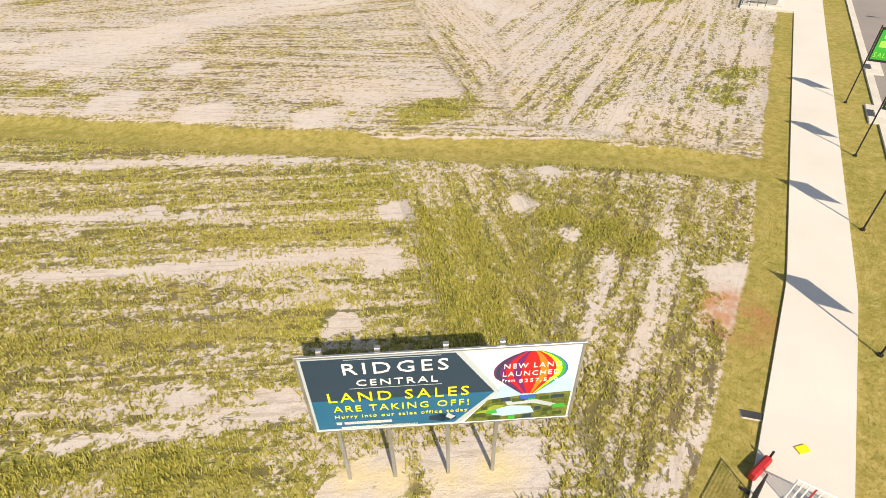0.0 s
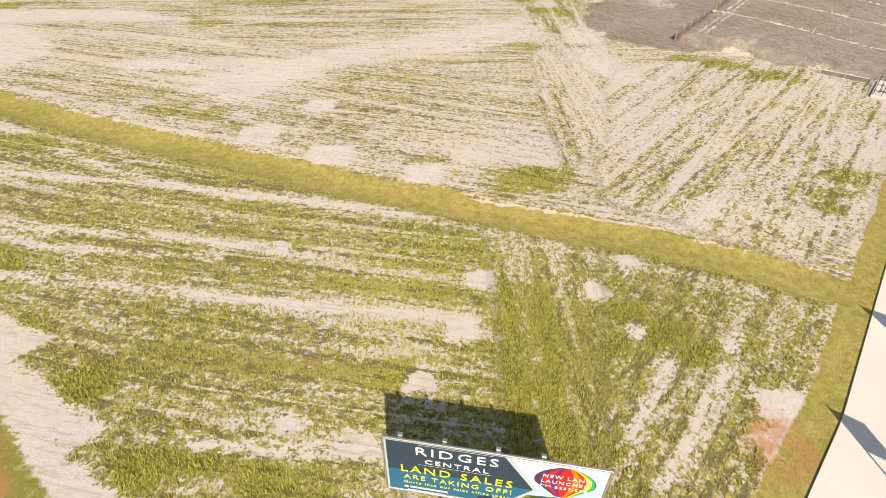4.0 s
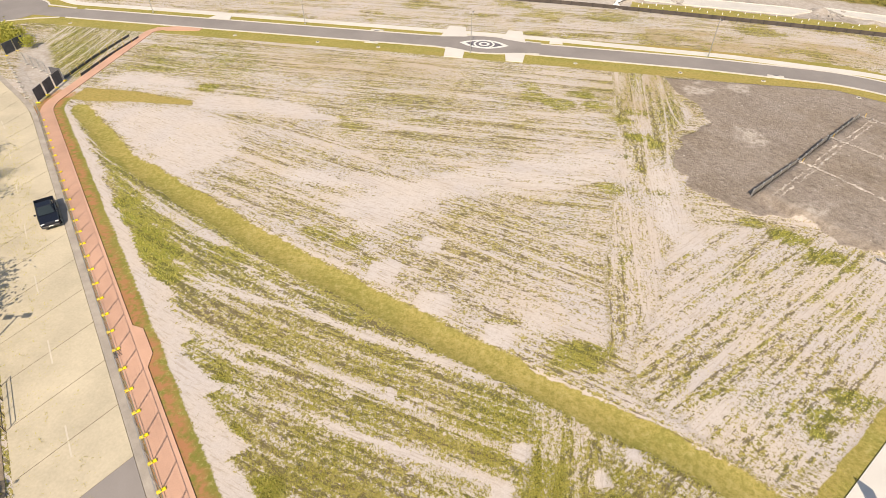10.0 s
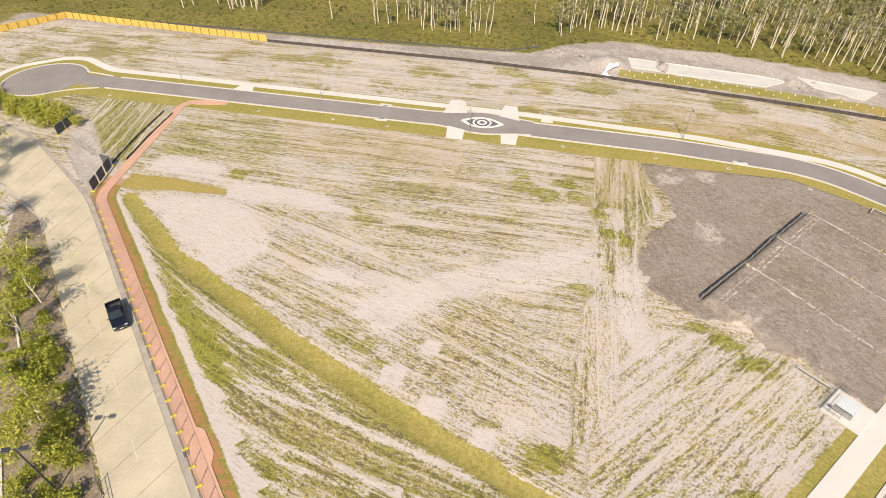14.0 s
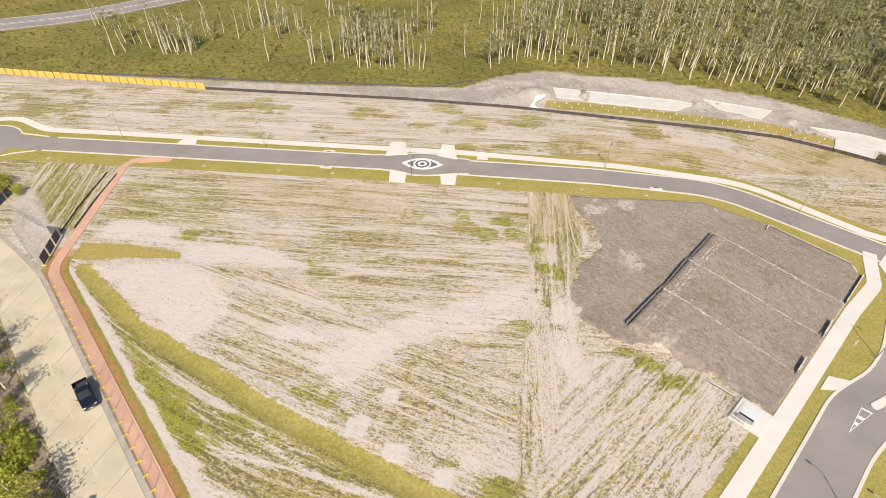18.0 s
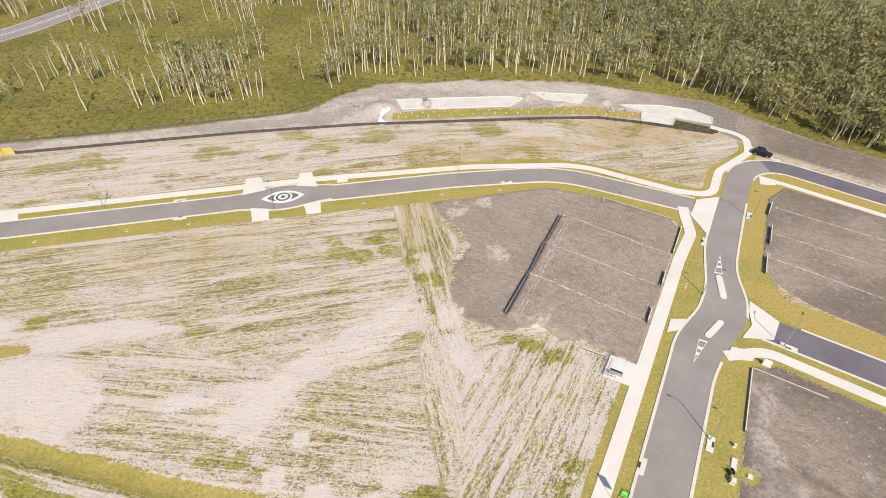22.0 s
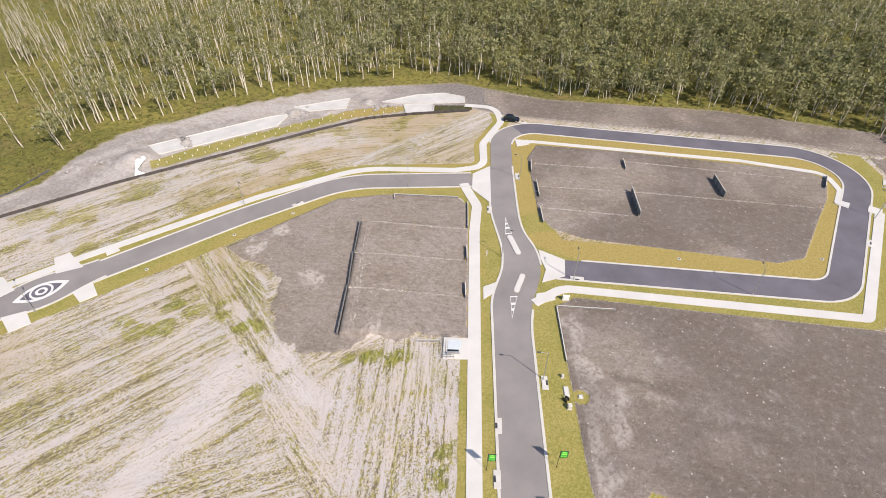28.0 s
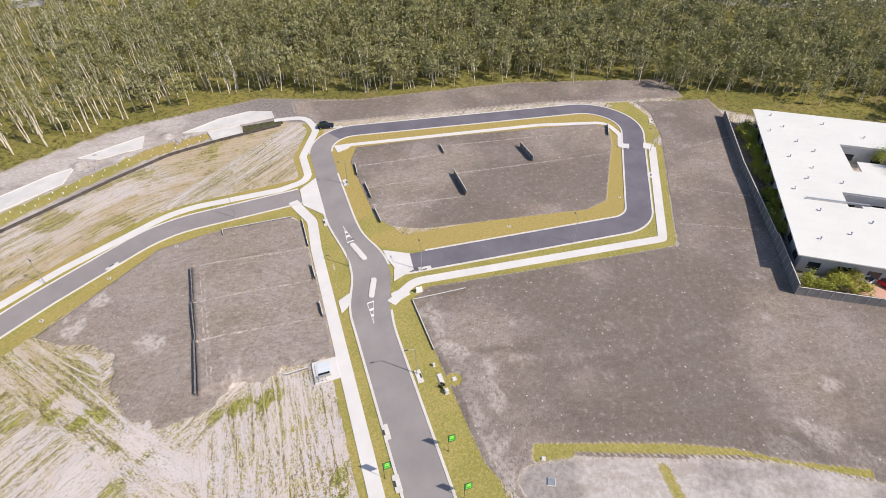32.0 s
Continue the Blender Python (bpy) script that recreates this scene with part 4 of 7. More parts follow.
def land_material():
    m, t, s = nodes_of("land")
    where = coords(t)
    cover, growth = (node(t, "ShaderNodeAttribute", attribute_name=a) for a in ("cover", "growth"))
    rows = node(t, "ShaderNodeAttribute", attribute_name="rows")
    k1, k2 = (node(t, "ShaderNodeSeparateColor", [("Color", a.outputs["Color"])]).outputs for a in (cover, growth))
    uv = node(t, "ShaderNodeSeparateXYZ", [("Vector", rows.outputs["Vector"])]).outputs
    tuft, mid, broad = grain(t, where, 4.2, 4, 0.75), grain(t, where, 1.3, 4, 0.6), grain(t, where, 0.16, 4, 0.55)
    fine = grain(t, where, 22, 3, 0.7)

    def rowed(lengthwise, crosswise, detail, rough):
        """Grain drawn out along the rows in which the land was worked."""
        v = node(t, "ShaderNodeCombineXYZ", [("X", calc(t, "MULTIPLY", uv["X"], lengthwise)), ("Y", calc(t, "MULTIPLY", uv["Y"], crosswise))]).outputs["Vector"]
        return grain(t, v, 1.0, detail, rough)

    def more(d, value, amount):
        return calc(t, "ADD", d, calc(t, "MULTIPLY", calc(t, "SUBTRACT", value, 0.5), amount))

    comb, rut, streak_row, speck_row = rowed(0.5, 5.0, 3, 0.65), rowed(0.55, 2.1, 4, 0.68), rowed(0.07, 1.15, 3, 0.6), rowed(0.95, 3.1, 4, 0.72)
    clump = grain(t, where, 2.4, 4, 0.72)
    # sand
    wheel = rowed(0.022, 0.42, 1, 0.4)
    wheel = calc(t, "ABSOLUTE", calc(t, "SUBTRACT", wheel, 0.5))
    sand = mixed(t, ramp(t, broad, 0.40, 0.60), (0.525, 0.46, 0.41), (0.50, 0.46, 0.45))
    sand = mixed(t, k2["Blue"], sand, (0.59, 0.55, 0.53))
    sand = mixed(t, growth.outputs["Alpha"], sand, (0.43, 0.335, 0.225))
    sand = mixed(t, ramp(t, clump, 0.50, 0.62, 0.0, 0.35), sand, (0.40, 0.335, 0.285))
    sand = mixed(t, ramp(t, fine, 0.45, 0.66, 0.0, 0.4), sand, (0.36, 0.295, 0.24))
    sand = mixed(t, ramp(t, comb, 0.54, 0.60, 0.0, 0.45), sand, (0.34, 0.28, 0.225))
    # weeds in rows and tufts; dark specks for dead stalks, clods and tufts' painted shade
    tracked = ramp(t, wheel, 0.010, 0.026, 0.30, 0.0)
    d = more(more(more(more(k2["Red"], rut, 1.3), clump, 1.4), streak_row, 0.8), tuft, 2.5)
    d = calc(t, "SUBTRACT", d, tracked)
    weed = mixed(t, ramp(t, k2["Green"], 0.05, 0.5), (0.35, 0.29, 0.12), (0.29, 0.26, 0.065))
    weed = mixed(t, ramp(t, k2["Green"], 0.45, 1.0), weed, (0.225, 0.235, 0.024))
    weed = mixed(t, ramp(t, tuft, 0.50, 0.62, 0.0, 0.7), weed, (0.105, 0.095, 0.03))
    weed = mixed(t, ramp(t, clump, 0.52, 0.64, 0.0, 0.55), weed, (0.46, 0.385, 0.11))
    c = mixed(t, ramp(t, d, 0.47, 0.56, 0.0, 0.94), sand, weed)
    # shade cast behind the tufts is put into these dark specks too
    stalk_shade = more(more(more(calc(t, "MULTIPLY", calc(t, "MINIMUM", k2["Red"], 0.62), 0.75), speck_row, 2.3), streak_row, 1.0), clump, 0.8)
    stalk_shade = calc(t, "SUBTRACT", stalk_shade, tracked)
    c = mixed(t, ramp(t, stalk_shade, 0.49, 0.57, 0.0, 0.8), c, mixed(t, ramp(t, k2["Green"], 0.3, 0.8), (0.125, 0.096, 0.066), (0.10, 0.10, 0.03)))
    clay = calc(t, "MULTIPLY", uv["Z"], ramp(t, mid, 0.36, 0.55))
    c = mixed(t, clay, c, (0.42, 0.20, 0.10))
    c = mixed(t, calc(t, "MULTIPLY", uv["Z"], -0.85), c, (0.60, 0.50, 0.30))
    # mown verges
    lawn = mixed(t, ramp(t, broad, 0.38, 0.62), (0.36, 0.30, 0.10), (0.275, 0.25, 0.07))
    lawn = mixed(t, growth.outputs["Alpha"], lawn, (0.42, 0.30, 0.11))
    lawn = mixed(t, ramp(t, mid, 0.45, 0.7, 0.0, 0.55), lawn, (0.42, 0.33, 0.11))
    lawn = mixed(t, ramp(t, k2["Green"], 0.4, 0.9, 0.0, 0.75), lawn, (0.15, 0.165, 0.035))
    lawn = mixed(t, ramp(t, clump, 0.50, 0.60, 0.0, 0.45), lawn, (0.175, 0.165, 0.035))
    lawn = mixed(t, ramp(t, clump, 0.46, 0.38, 0.0, 0.40), lawn, (0.50, 0.42, 0.19))
    lawn = mixed(t, ramp(t, tuft, 0.52, 0.62, 0.0, 0.40), lawn, (0.15, 0.145, 0.03))
    lawn = mixed(t, ramp(t, fine, 0.35, 0.7, 0.0, 0.4), lawn, (0.13, 0.13, 0.025))
    lawn = mixed(t, clay, lawn, (0.36, 0.17, 0.085))
    c = mixed(t, ramp(t, calc(t, "ADD", k1["Blue"], calc(t, "MULTIPLY", calc(t, "SUBTRACT", tuft, 0.5), 0.5)), 0.4, 0.6), c, lawn)
    # rough country under the trees
    wild = mixed(t, ramp(t, grain(t, where, 0.035, 5, 0.6), 0.4, 0.62), (0.15, 0.14, 0.035), (0.25, 0.215, 0.055))
    wild = mixed(t, ramp(t, grain(t, where, 0.11, 5, 0.7), 0.50, 0.66, 0.0, 0.7), wild, (0.24, 0.17, 0.075))
    wild = mixed(t, ramp(t, grain(t, where, 0.6, 4, 0.75), 0.47, 0.58, 0.0, 0.75), wild, (0.075, 0.08, 0.022))
    wild = mixed(t, ramp(t, mid, 0.54, 0.62, 0.0, 0.45), wild, (0.30, 0.27, 0.085))
    wild = mixed(t, ramp(t, tuft, 0.52, 0.60, 0.0, 0.6), wild, (0.06, 0.065, 0.02))
    c = mixed(t, cover.outputs["Alpha"], c, wild)
    grit = mixed(t, ramp(t, mid, 0.35, 0.65), (0.36, 0.32, 0.285), (0.47, 0.43, 0.40))
    grit = mixed(t, ramp(t, grain(t, where, 0.35, 5, 0.7, (1.0, 3.0, 1.0), 35), 0.48, 0.60, 0.0, 0.6), grit, (0.30, 0.255, 0.21))
    grit = mixed(t, ramp(t, tuft, 0.44, 0.34, 0.0, 0.4), grit, (0.52, 0.48, 0.44))
    grit = mixed(t, growth.outputs["Alpha"], grit, mixed(t, ramp(t, mid, 0.40, 0.60), (0.165, 0.145, 0.13), (0.25, 0.222, 0.205)))
    grit = mixed(t, ramp(t, tuft, 0.53, 0.66, 0.0, 0.22), grit, (0.16, 0.14, 0.125))
    c = mixed(t, k1["Green"], c, grit)
    # turned topsoil with smears of sand and pale stones
    clod = grain(t, where, 9, 4, 0.75)
    smear = grain(t, where, 1.1, 8, 0.80, (1.0, 1.7, 1.0), 40)
    patch = grain(t, where, 0.085, 4, 0.6)
    earth = mixed(t, ramp(t, patch, 0.36, 0.64), (0.315, 0.255, 0.20), (0.365, 0.31, 0.27))
    earth = mixed(t, ramp(t, clod, 0.46, 0.62, 0.0, 0.6), earth, (0.145, 0.118, 0.097))
    lumps = grain(t, where, 2.0, 5, 0.80)
    # clod shading put into the colour, dark and pale by lump
    earth = mixed(t, ramp(t, lumps, 0.53, 0.61, 0.0, 0.55), earth, (0.135, 0.108, 0.088))
    earth = mixed(t, ramp(t, lumps, 0.44, 0.37, 0.0, 0.5), earth, (0.38, 0.33, 0.29))
    streak = grain(t, where, 0.22, 5, 0.75, (1.0, 2.6, 1.0), 42)
    earth = mixed(t, ramp(t, streak, 0.52, 0.64, 0.0, 0.35), earth, (0.34, 0.295, 0.255))
    earth = mixed(t, ramp(t, streak, 0.46, 0.38, 0.0, 0.3), earth, (0.165, 0.132, 0.108))
    scrape = grain(t, where, 1.5, 5, 0.78, (1.0, 3.6, 1.0), 38)
    earth = mixed(t, ramp(t, scrape, 0.54, 0.64, 0.0, 0.32), earth, (0.12, 0.096, 0.080))
    earth = mixed(t, ramp(t, scrape, 0.42, 0.35, 0.0, 0.45), earth, (0.42, 0.37, 0.335))
    earth = mixed(t, ramp(t, smear, 0.56, 0.66, 0.0, 0.8), earth, (0.44, 0.395, 0.36))
    earth = mixed(t, ramp(t, smear, 0.45, 0.37, 0.0, 0.45), earth, (0.15, 0.126, 0.108))
    earth = mixed(t, calc(t, "MULTIPLY", k2["Blue"], ramp(t, mid, 0.36, 0.54)), earth, (0.52, 0.46, 0.41))
    # darker soil patches, the ring mark and the bank's painted shade
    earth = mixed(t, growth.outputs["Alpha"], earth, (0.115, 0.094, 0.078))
    heap = grain(t, where, 0.85, 6, 0.80)
    earth = mixed(t, ramp(t, heap, 0.52, 0.62, 0.0, 0.28), earth, (0.14, 0.112, 0.092))
    earth = mixed(t, ramp(t, heap, 0.455, 0.38, 0.0, 0.35), earth, (0.43, 0.38, 0.34))
    stones = node(t, "ShaderNodeTexVoronoi", [("Vector", where), ("Scale", 0.9)]).outputs["Distance"]
    earth = mixed(t, calc(t, "MULTIPLY", ramp(t, stones, 0.15, 0.10), ramp(t, mid, 0.50, 0.55)), earth, (0.54, 0.49, 0.44))
    c = mixed(t, ramp(t, calc(t, "ADD", k1["Red"], calc(t, "MULTIPLY", calc(t, "SUBTRACT", mid, 0.5), 0.6)), 0.42, 0.58), c, earth)
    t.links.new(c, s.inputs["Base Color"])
    s.inputs["Roughness"].default_value = 0.95
    s.inputs["Specular IOR Level"].default_value = 0.15
    soil_relief = calc(t, "MULTIPLY", k1["Red"], calc(t, "ADD", calc(t, "MULTIPLY", lumps, 3.5), calc(t, "MULTIPLY", heap, 2.0)))
    relief = calc(t, "ADD", calc(t, "MULTIPLY", tuft, 0.6), calc(t, "ADD", calc(t, "MULTIPLY", rut, 0.5), calc(t, "MULTIPLY", fine, 0.25)))
    relief = calc(t, "ADD", relief, soil_relief)
    bumped(t, s, relief, 0.9, 0.07)
    depth = calc(t, "MULTIPLY", ramp(t, k1["Green"], 0.0, 1.0, 0.95, 0.12), ramp(t, k1["Blue"], 0.0, 1.0, 1.0, 0.6))
    t.links.new(depth, s.inputs["Normal"].links[0].from_node.inputs["Strength"])
    return m


me.materials.append(land_material())
ground = tagged(new("ground", me), "sandy building land with patchy weeds and bare soil", "ground", kind="structure")

# ---- clods pushed up along the lot boundaries ----
def ground_z(px, py):
    px, py = np.asarray(px, float), np.asarray(py, float)
    return height_at(px, py, cover_at(px, py))


def clod_row(points, spread, per_metre, seed):
    rng = np.random.RandomState(seed)
    points = np.array(points, float)
    steps = np.r_[0, np.cumsum(np.hypot(*np.diff(points, axis=0).T))]
    n = int(steps[-1] * per_metre)
    at = np.sort(rng.uniform(0, steps[-1], n))
    side = np.where(rng.rand(n) < 0.5, -1, 1) * spread + rng.normal(0, 0.07, n)
    d = (points[-1] - points[0]) / np.linalg.norm(points[-1] - points[0])
    px = np.interp(at, steps, points[:, 0]) - d[1] * side
    py = np.interp(at, steps, points[:, 1]) + d[0] * side
    pz = ground_z(px, py)
    size = rng.uniform(0.07, 0.17, n) * rng.choice((1.0, 1.0, 1.5), n)
    corner = np.array(((1, 0, 0), (0, 1, 0), (-1, 0, 0), (0, -1, 0), (0, 0, 0.8), (0, 0, -0.4)))
    v = (corner[None] * rng.uniform(0.6, 1.25, (n, 6, 1)) + rng.normal(0, 0.12, (n, 6, 3))) * size[:, None, None] + np.stack([px, py, pz], 1)[:, None]
    tri = np.array(((0, 1, 4), (1, 2, 4), (2, 3, 4), (3, 0, 4), (1, 0, 5), (2, 1, 5), (3, 2, 5), (0, 3, 5)))
    me = bpy.data.meshes.new("clods")
    me.from_pydata(v.reshape(-1, 3).tolist(), [], (tri[None] + 6 * np.arange(n)[:, None, None]).reshape(-1, 3).tolist())
    me.materials.append(SPOIL)
    tagged(new("clods", me), "thin row of pale sandy clods along a lot boundary", "clods", kind="stuff")


for k, line in enumerate(LOT_EDGES):
    clod_row(line, 0.06, 10.0, 80 + k)
for a, b in (((25.6, 56.4), (32.6, 64.9)), ((32.6, 65.2), (38.3, 72.4)), ((38.6, 72.6), (45.0, 80.4))):
    clod_row((a, b), 0.32, 7.0, 95 + int(a[0]))


# ---- billboard ----
def letters(text, width, height, material, parent, x, y, z, name="letter", label=""):
    """Flat raised letters, each a mesh, centred together on x, z and facing -y, fitted to a width and a height."""
    line = new(name, bpy.data.curves.new(name, "FONT"))
    line.data.extrude, line.data.resolution_u, line.data.space_character = 0.01, 2, 1.25

    def shape(body):
        line.data.body = body
        bpy.context.view_layer.update()
        me = bpy.data.meshes.new_from_object(line.evaluated_get(bpy.context.evaluated_depsgraph_get()))
        co = np.zeros(len(me.vertices) * 3, np.float32)
        me.vertices.foreach_get("co", co)
        return me, co.reshape(-1, 3)

    whole = shape(text)[1]
    lo, hi = whole.min(0), whole.max(0)
    out = []
    for k, sign in enumerate(text):
        if sign == " ":
            continue
        me, co = shape(sign)
        ahead = shape(text[: k + 1])[1][:, 0].max()
        co = co + np.array((ahead - co[:, 0].max(), 0, 0), np.float32)
        u = (co - (lo + hi) / 2) / (hi - lo)
        me.vertices.foreach_set("co", np.stack([x + u[:, 0] * width, y - (u[:, 2] + 0.5) * 0.012, z + u[:, 1] * height], 1).astype(np.float32).ravel())
        me.materials.clear()
        me.materials.append(material)
        me.name = name
        ob = new(name, me)
        ob.parent = parent
        out.append(ob)
    bpy.data.objects.remove(line)
    return out


def sheet(name, outline, y, material, parent, thick=0.006, label=""):
    """An upright flat piece with its outline in x, z, facing -y."""
    ob = plate(name, outline, thick, 0.0, material, parent, label)
    for v in ob.data.vertices:
        v.co = (v.co.x, y - v.co.z, v.co.y)
    ob.data.flip_normals()
    return ob


def billboard():
    ob = thing("billboard", (-0.6, 7.93, -0.03), "large land sales billboard on four steel posts", "billboard", turn=-10.6)
    w, lo, hi = 5.8, 2.42, 5.0
    h = hi - lo
    X, Z = (lambda u: (u - 0.5) * w), (lambda v: hi - v * h)
    P = lambda *uv: [(X(u), Z(v)) for u, v in uv]
    for x in (-2.45, -1.28, 0.1, 1.25):
        post = part("post", box(bmesh.new(), x, 0.09, -0.35, 0.09, 0.09, hi + 0.38 - 0.25, bevel=0.01), GALV, ob)
        part("post_cap", box(bmesh.new(), x, 0.09, hi - 0.02, 0.12, 0.1, 0.12, bevel=0.01), GALV, post)
    for z in (lo + 0.3, (lo + hi) / 2, hi - 0.3):
        part("rail", box(bmesh.new(), 0, 0.03, z, w - 0.1, 0.05, 0.06), GALV, ob)
    panel = part("panel", box(bmesh.new(), 0, -0.005, lo, w, 0.02, h), WHITE, ob, "white printed board")
    for x, z, sx, sz in ((0, lo - 0.03, w + 0.1, 0.06), (0, hi - 0.03, w + 0.1, 0.06), (-w / 2 - 0.02, lo, 0.06, h), (w / 2 + 0.02, lo, 0.06, h)):
        part("frame_bar", box(bmesh.new(), x, -0.012, z, sx, 0.06, sz, bevel=0.008), GALV, ob)
    y = -0.018
    sheet("silver_arrow", P((0.0, 0.0), (0.57, 0.0), (0.715, 0.56), (0.565, 1.0), (0.0, 1.0)), y, SILVER, panel)
    sheet("navy_arrow", P((0.012, 0.03), (0.55, 0.03), (0.695, 0.56), (0.545, 0.97), (0.012, 0.97)), y - 0.006, NAVY, panel)
    sheet("teal_arrow", P((0.012, 0.56), (0.695, 0.56), (0.545, 0.97), (0.012, 0.97)), y - 0.010, TEAL, panel)
    # the printed picture: plain shapes of a landscape and a striped balloon
    sheet("sky_strip", P((0.72, 0.50), (0.99, 0.42), (0.99, 0.70), (0.69, 0.70)), y, SKY_PRINT, panel)
    sheet("tree_belt", P((0.675, 0.68), (0.80, 0.64), (0.99, 0.62), (0.99, 0.985), (0.585, 0.985)), y - 0.003, plain("printed_trees", (0.16, 0.19, 0.04), 0.4, vary=0.35, scale=40, fine=14), panel)
    sheet("lake", P((0.70, 0.82), (0.76, 0.78), (0.84, 0.80), (0.86, 0.90), (0.74, 0.93), (0.69, 0.90)), y - 0.006, SKY_PRINT, panel)
    sheet("meadow", P((0.63, 0.86), (0.70, 0.76), (0.74, 0.77), (0.69, 0.88)), y - 0.006, plain("printed_grass", (0.30, 0.42, 0.05), 0.4, vary=0.2, scale=30), panel)
    sheet("roof_row", P((0.74, 0.72), (0.86, 0.71), (0.94, 0.79), (0.92, 0.82), (0.85, 0.76), (0.75, 0.77)), y - 0.006, SILVER, panel)
    bx, bz, rx, rz = X(0.825), Z(0.32), 0.79, 0.66
    def gore(a0, a1):
        top, out = [], []
        for k in range(13):
            v = k / 12
            zz = bz + rz - v * (2.15 * rz)
            half = rx * (math.sin(math.pi * min(1, v * 1.06 + 0.03)) ** 0.62 if v < 0.55 else (1.0 - (v - 0.55) / 0.45 * 0.80))
            top.append((bx + a0 * half, zz))
            out.append((bx + a1 * half, zz))
        return top + out[::-1]
    PURPLE_PRINT = plain("purple_print", (0.16, 0.02, 0.14), 0.4, vary=0.06, scale=8)
    cuts = [-1, -0.95, -0.84, -0.68, -0.48, -0.25, 0.0, 0.25, 0.48, 0.68, 0.84, 0.95, 1]
    for k, mat in enumerate((PURPLE_PRINT, NAVY, PURPLE_PRINT, RED_PRINT, PURPLE_PRINT, RED_PRINT, RED_PRINT, ORANGE_PRINT, RED_PRINT, YELLOW, GREEN_PRINT, BLUE_PRINT)):
        sheet("balloon_gore", gore(cuts[k], cuts[k + 1]), y - 0.009, mat, panel)
    for k, (u, v) in enumerate(((0.70, 0.70), (0.74, 0.685), (0.79, 0.70), (0.84, 0.68), (0.89, 0.69), (0.94, 0.68), (0.66, 0.80), (0.69, 0.86), (0.64, 0.90), (0.87, 0.84), (0.91, 0.87), (0.95, 0.82), (0.90, 0.93), (0.83, 0.95), (0.70, 0.95), (0.77, 0.96), (0.95, 0.93))):
        du = 0.012 + 0.006 * (k % 3)
        sheet("house_roof" if k % 2 else "copse", P((u - du, v - 0.02), (u + du, v - 0.03), (u + du * 1.2, v + 0.02), (u - du, v + 0.03)), y - 0.007, (SILVER, NAVY, ORANGE_PRINT, GREEN_PRINT)[k % 4] if k % 2 else plain("printed_copse", (0.05, 0.09, 0.02), 0.4, vary=0.2, scale=40), panel)
    sheet("basket_band", [(bx - 0.18, bz - 0.82), (bx + 0.18, bz - 0.82), (bx + 0.15, bz - 0.95), (bx - 0.15, bz - 0.95)], y - 0.012, BLUE_PRINT, panel)
    yy = y - 0.014
    for text, u0, u1, v, hh, mat in (("RIDGES", 0.15, 0.525, 0.155, 0.36, WHITE), ("CENTRAL", 0.19, 0.485, 0.335, 0.20, WHITE), ("LAND SALES", 0.075, 0.60, 0.52, 0.32, YELLOW), ("ARE TAKING OFF!", 0.085, 0.60, 0.68, 0.22, YELLOW), ("Hurry into our sales office today", 0.085, 0.595, 0.80, 0.15, YELLOW)):
        letters(text, (u1 - u0) * w, hh, mat, panel, X((u0 + u1) / 2), yy, Z(v))
    for text, u0, u1, v, hh in (("NEW LAND", 0.725, 0.935, 0.235, 0.15), ("LAUNCHED", 0.722, 0.932, 0.335, 0.15), ("From", 0.722, 0.768, 0.42, 0.10), ("$257,500", 0.785, 0.928, 0.435, 0.13)):
        letters(text, (u1 - u0) * w, hh, WHITE, panel, X((u0 + u1) / 2), yy, Z(v))
    for u0, u1, v, hh, mat in ((0.115, 0.30, 0.895, 0.10, WHITE), (0.10, 0.40, 0.96, 0.07, WHITE), (0.085, 0.105, 0.895, 0.10, WHITE), (0.16, 0.50, 0.045, 0.012, SILVER), (0.16, 0.50, 0.41, 0.012, SILVER)):
        sheet("bar", P((u0, v - hh / h / 2), (u1, v - hh / h / 2), (u1, v + hh / h / 2), (u0, v + hh / h / 2)), yy + 0.004, mat, panel)
    sheet("emblem", P((0.445, 0.86), (0.50, 0.83), (0.55, 0.86), (0.55, 0.92), (0.50, 0.95), (0.445, 0.92)), yy + 0.004, NAVY, panel)
    sheet("emblem_mark", P((0.52, 0.82), (0.535, 0.86), (0.55, 0.88), (0.53, 0.92), (0.51, 0.88), (0.515, 0.85)), yy, SILVER, panel)


billboard()


LIME = plain("lime_print", (0.35, 0.85, 0.12), 0.45, vary=0.03)


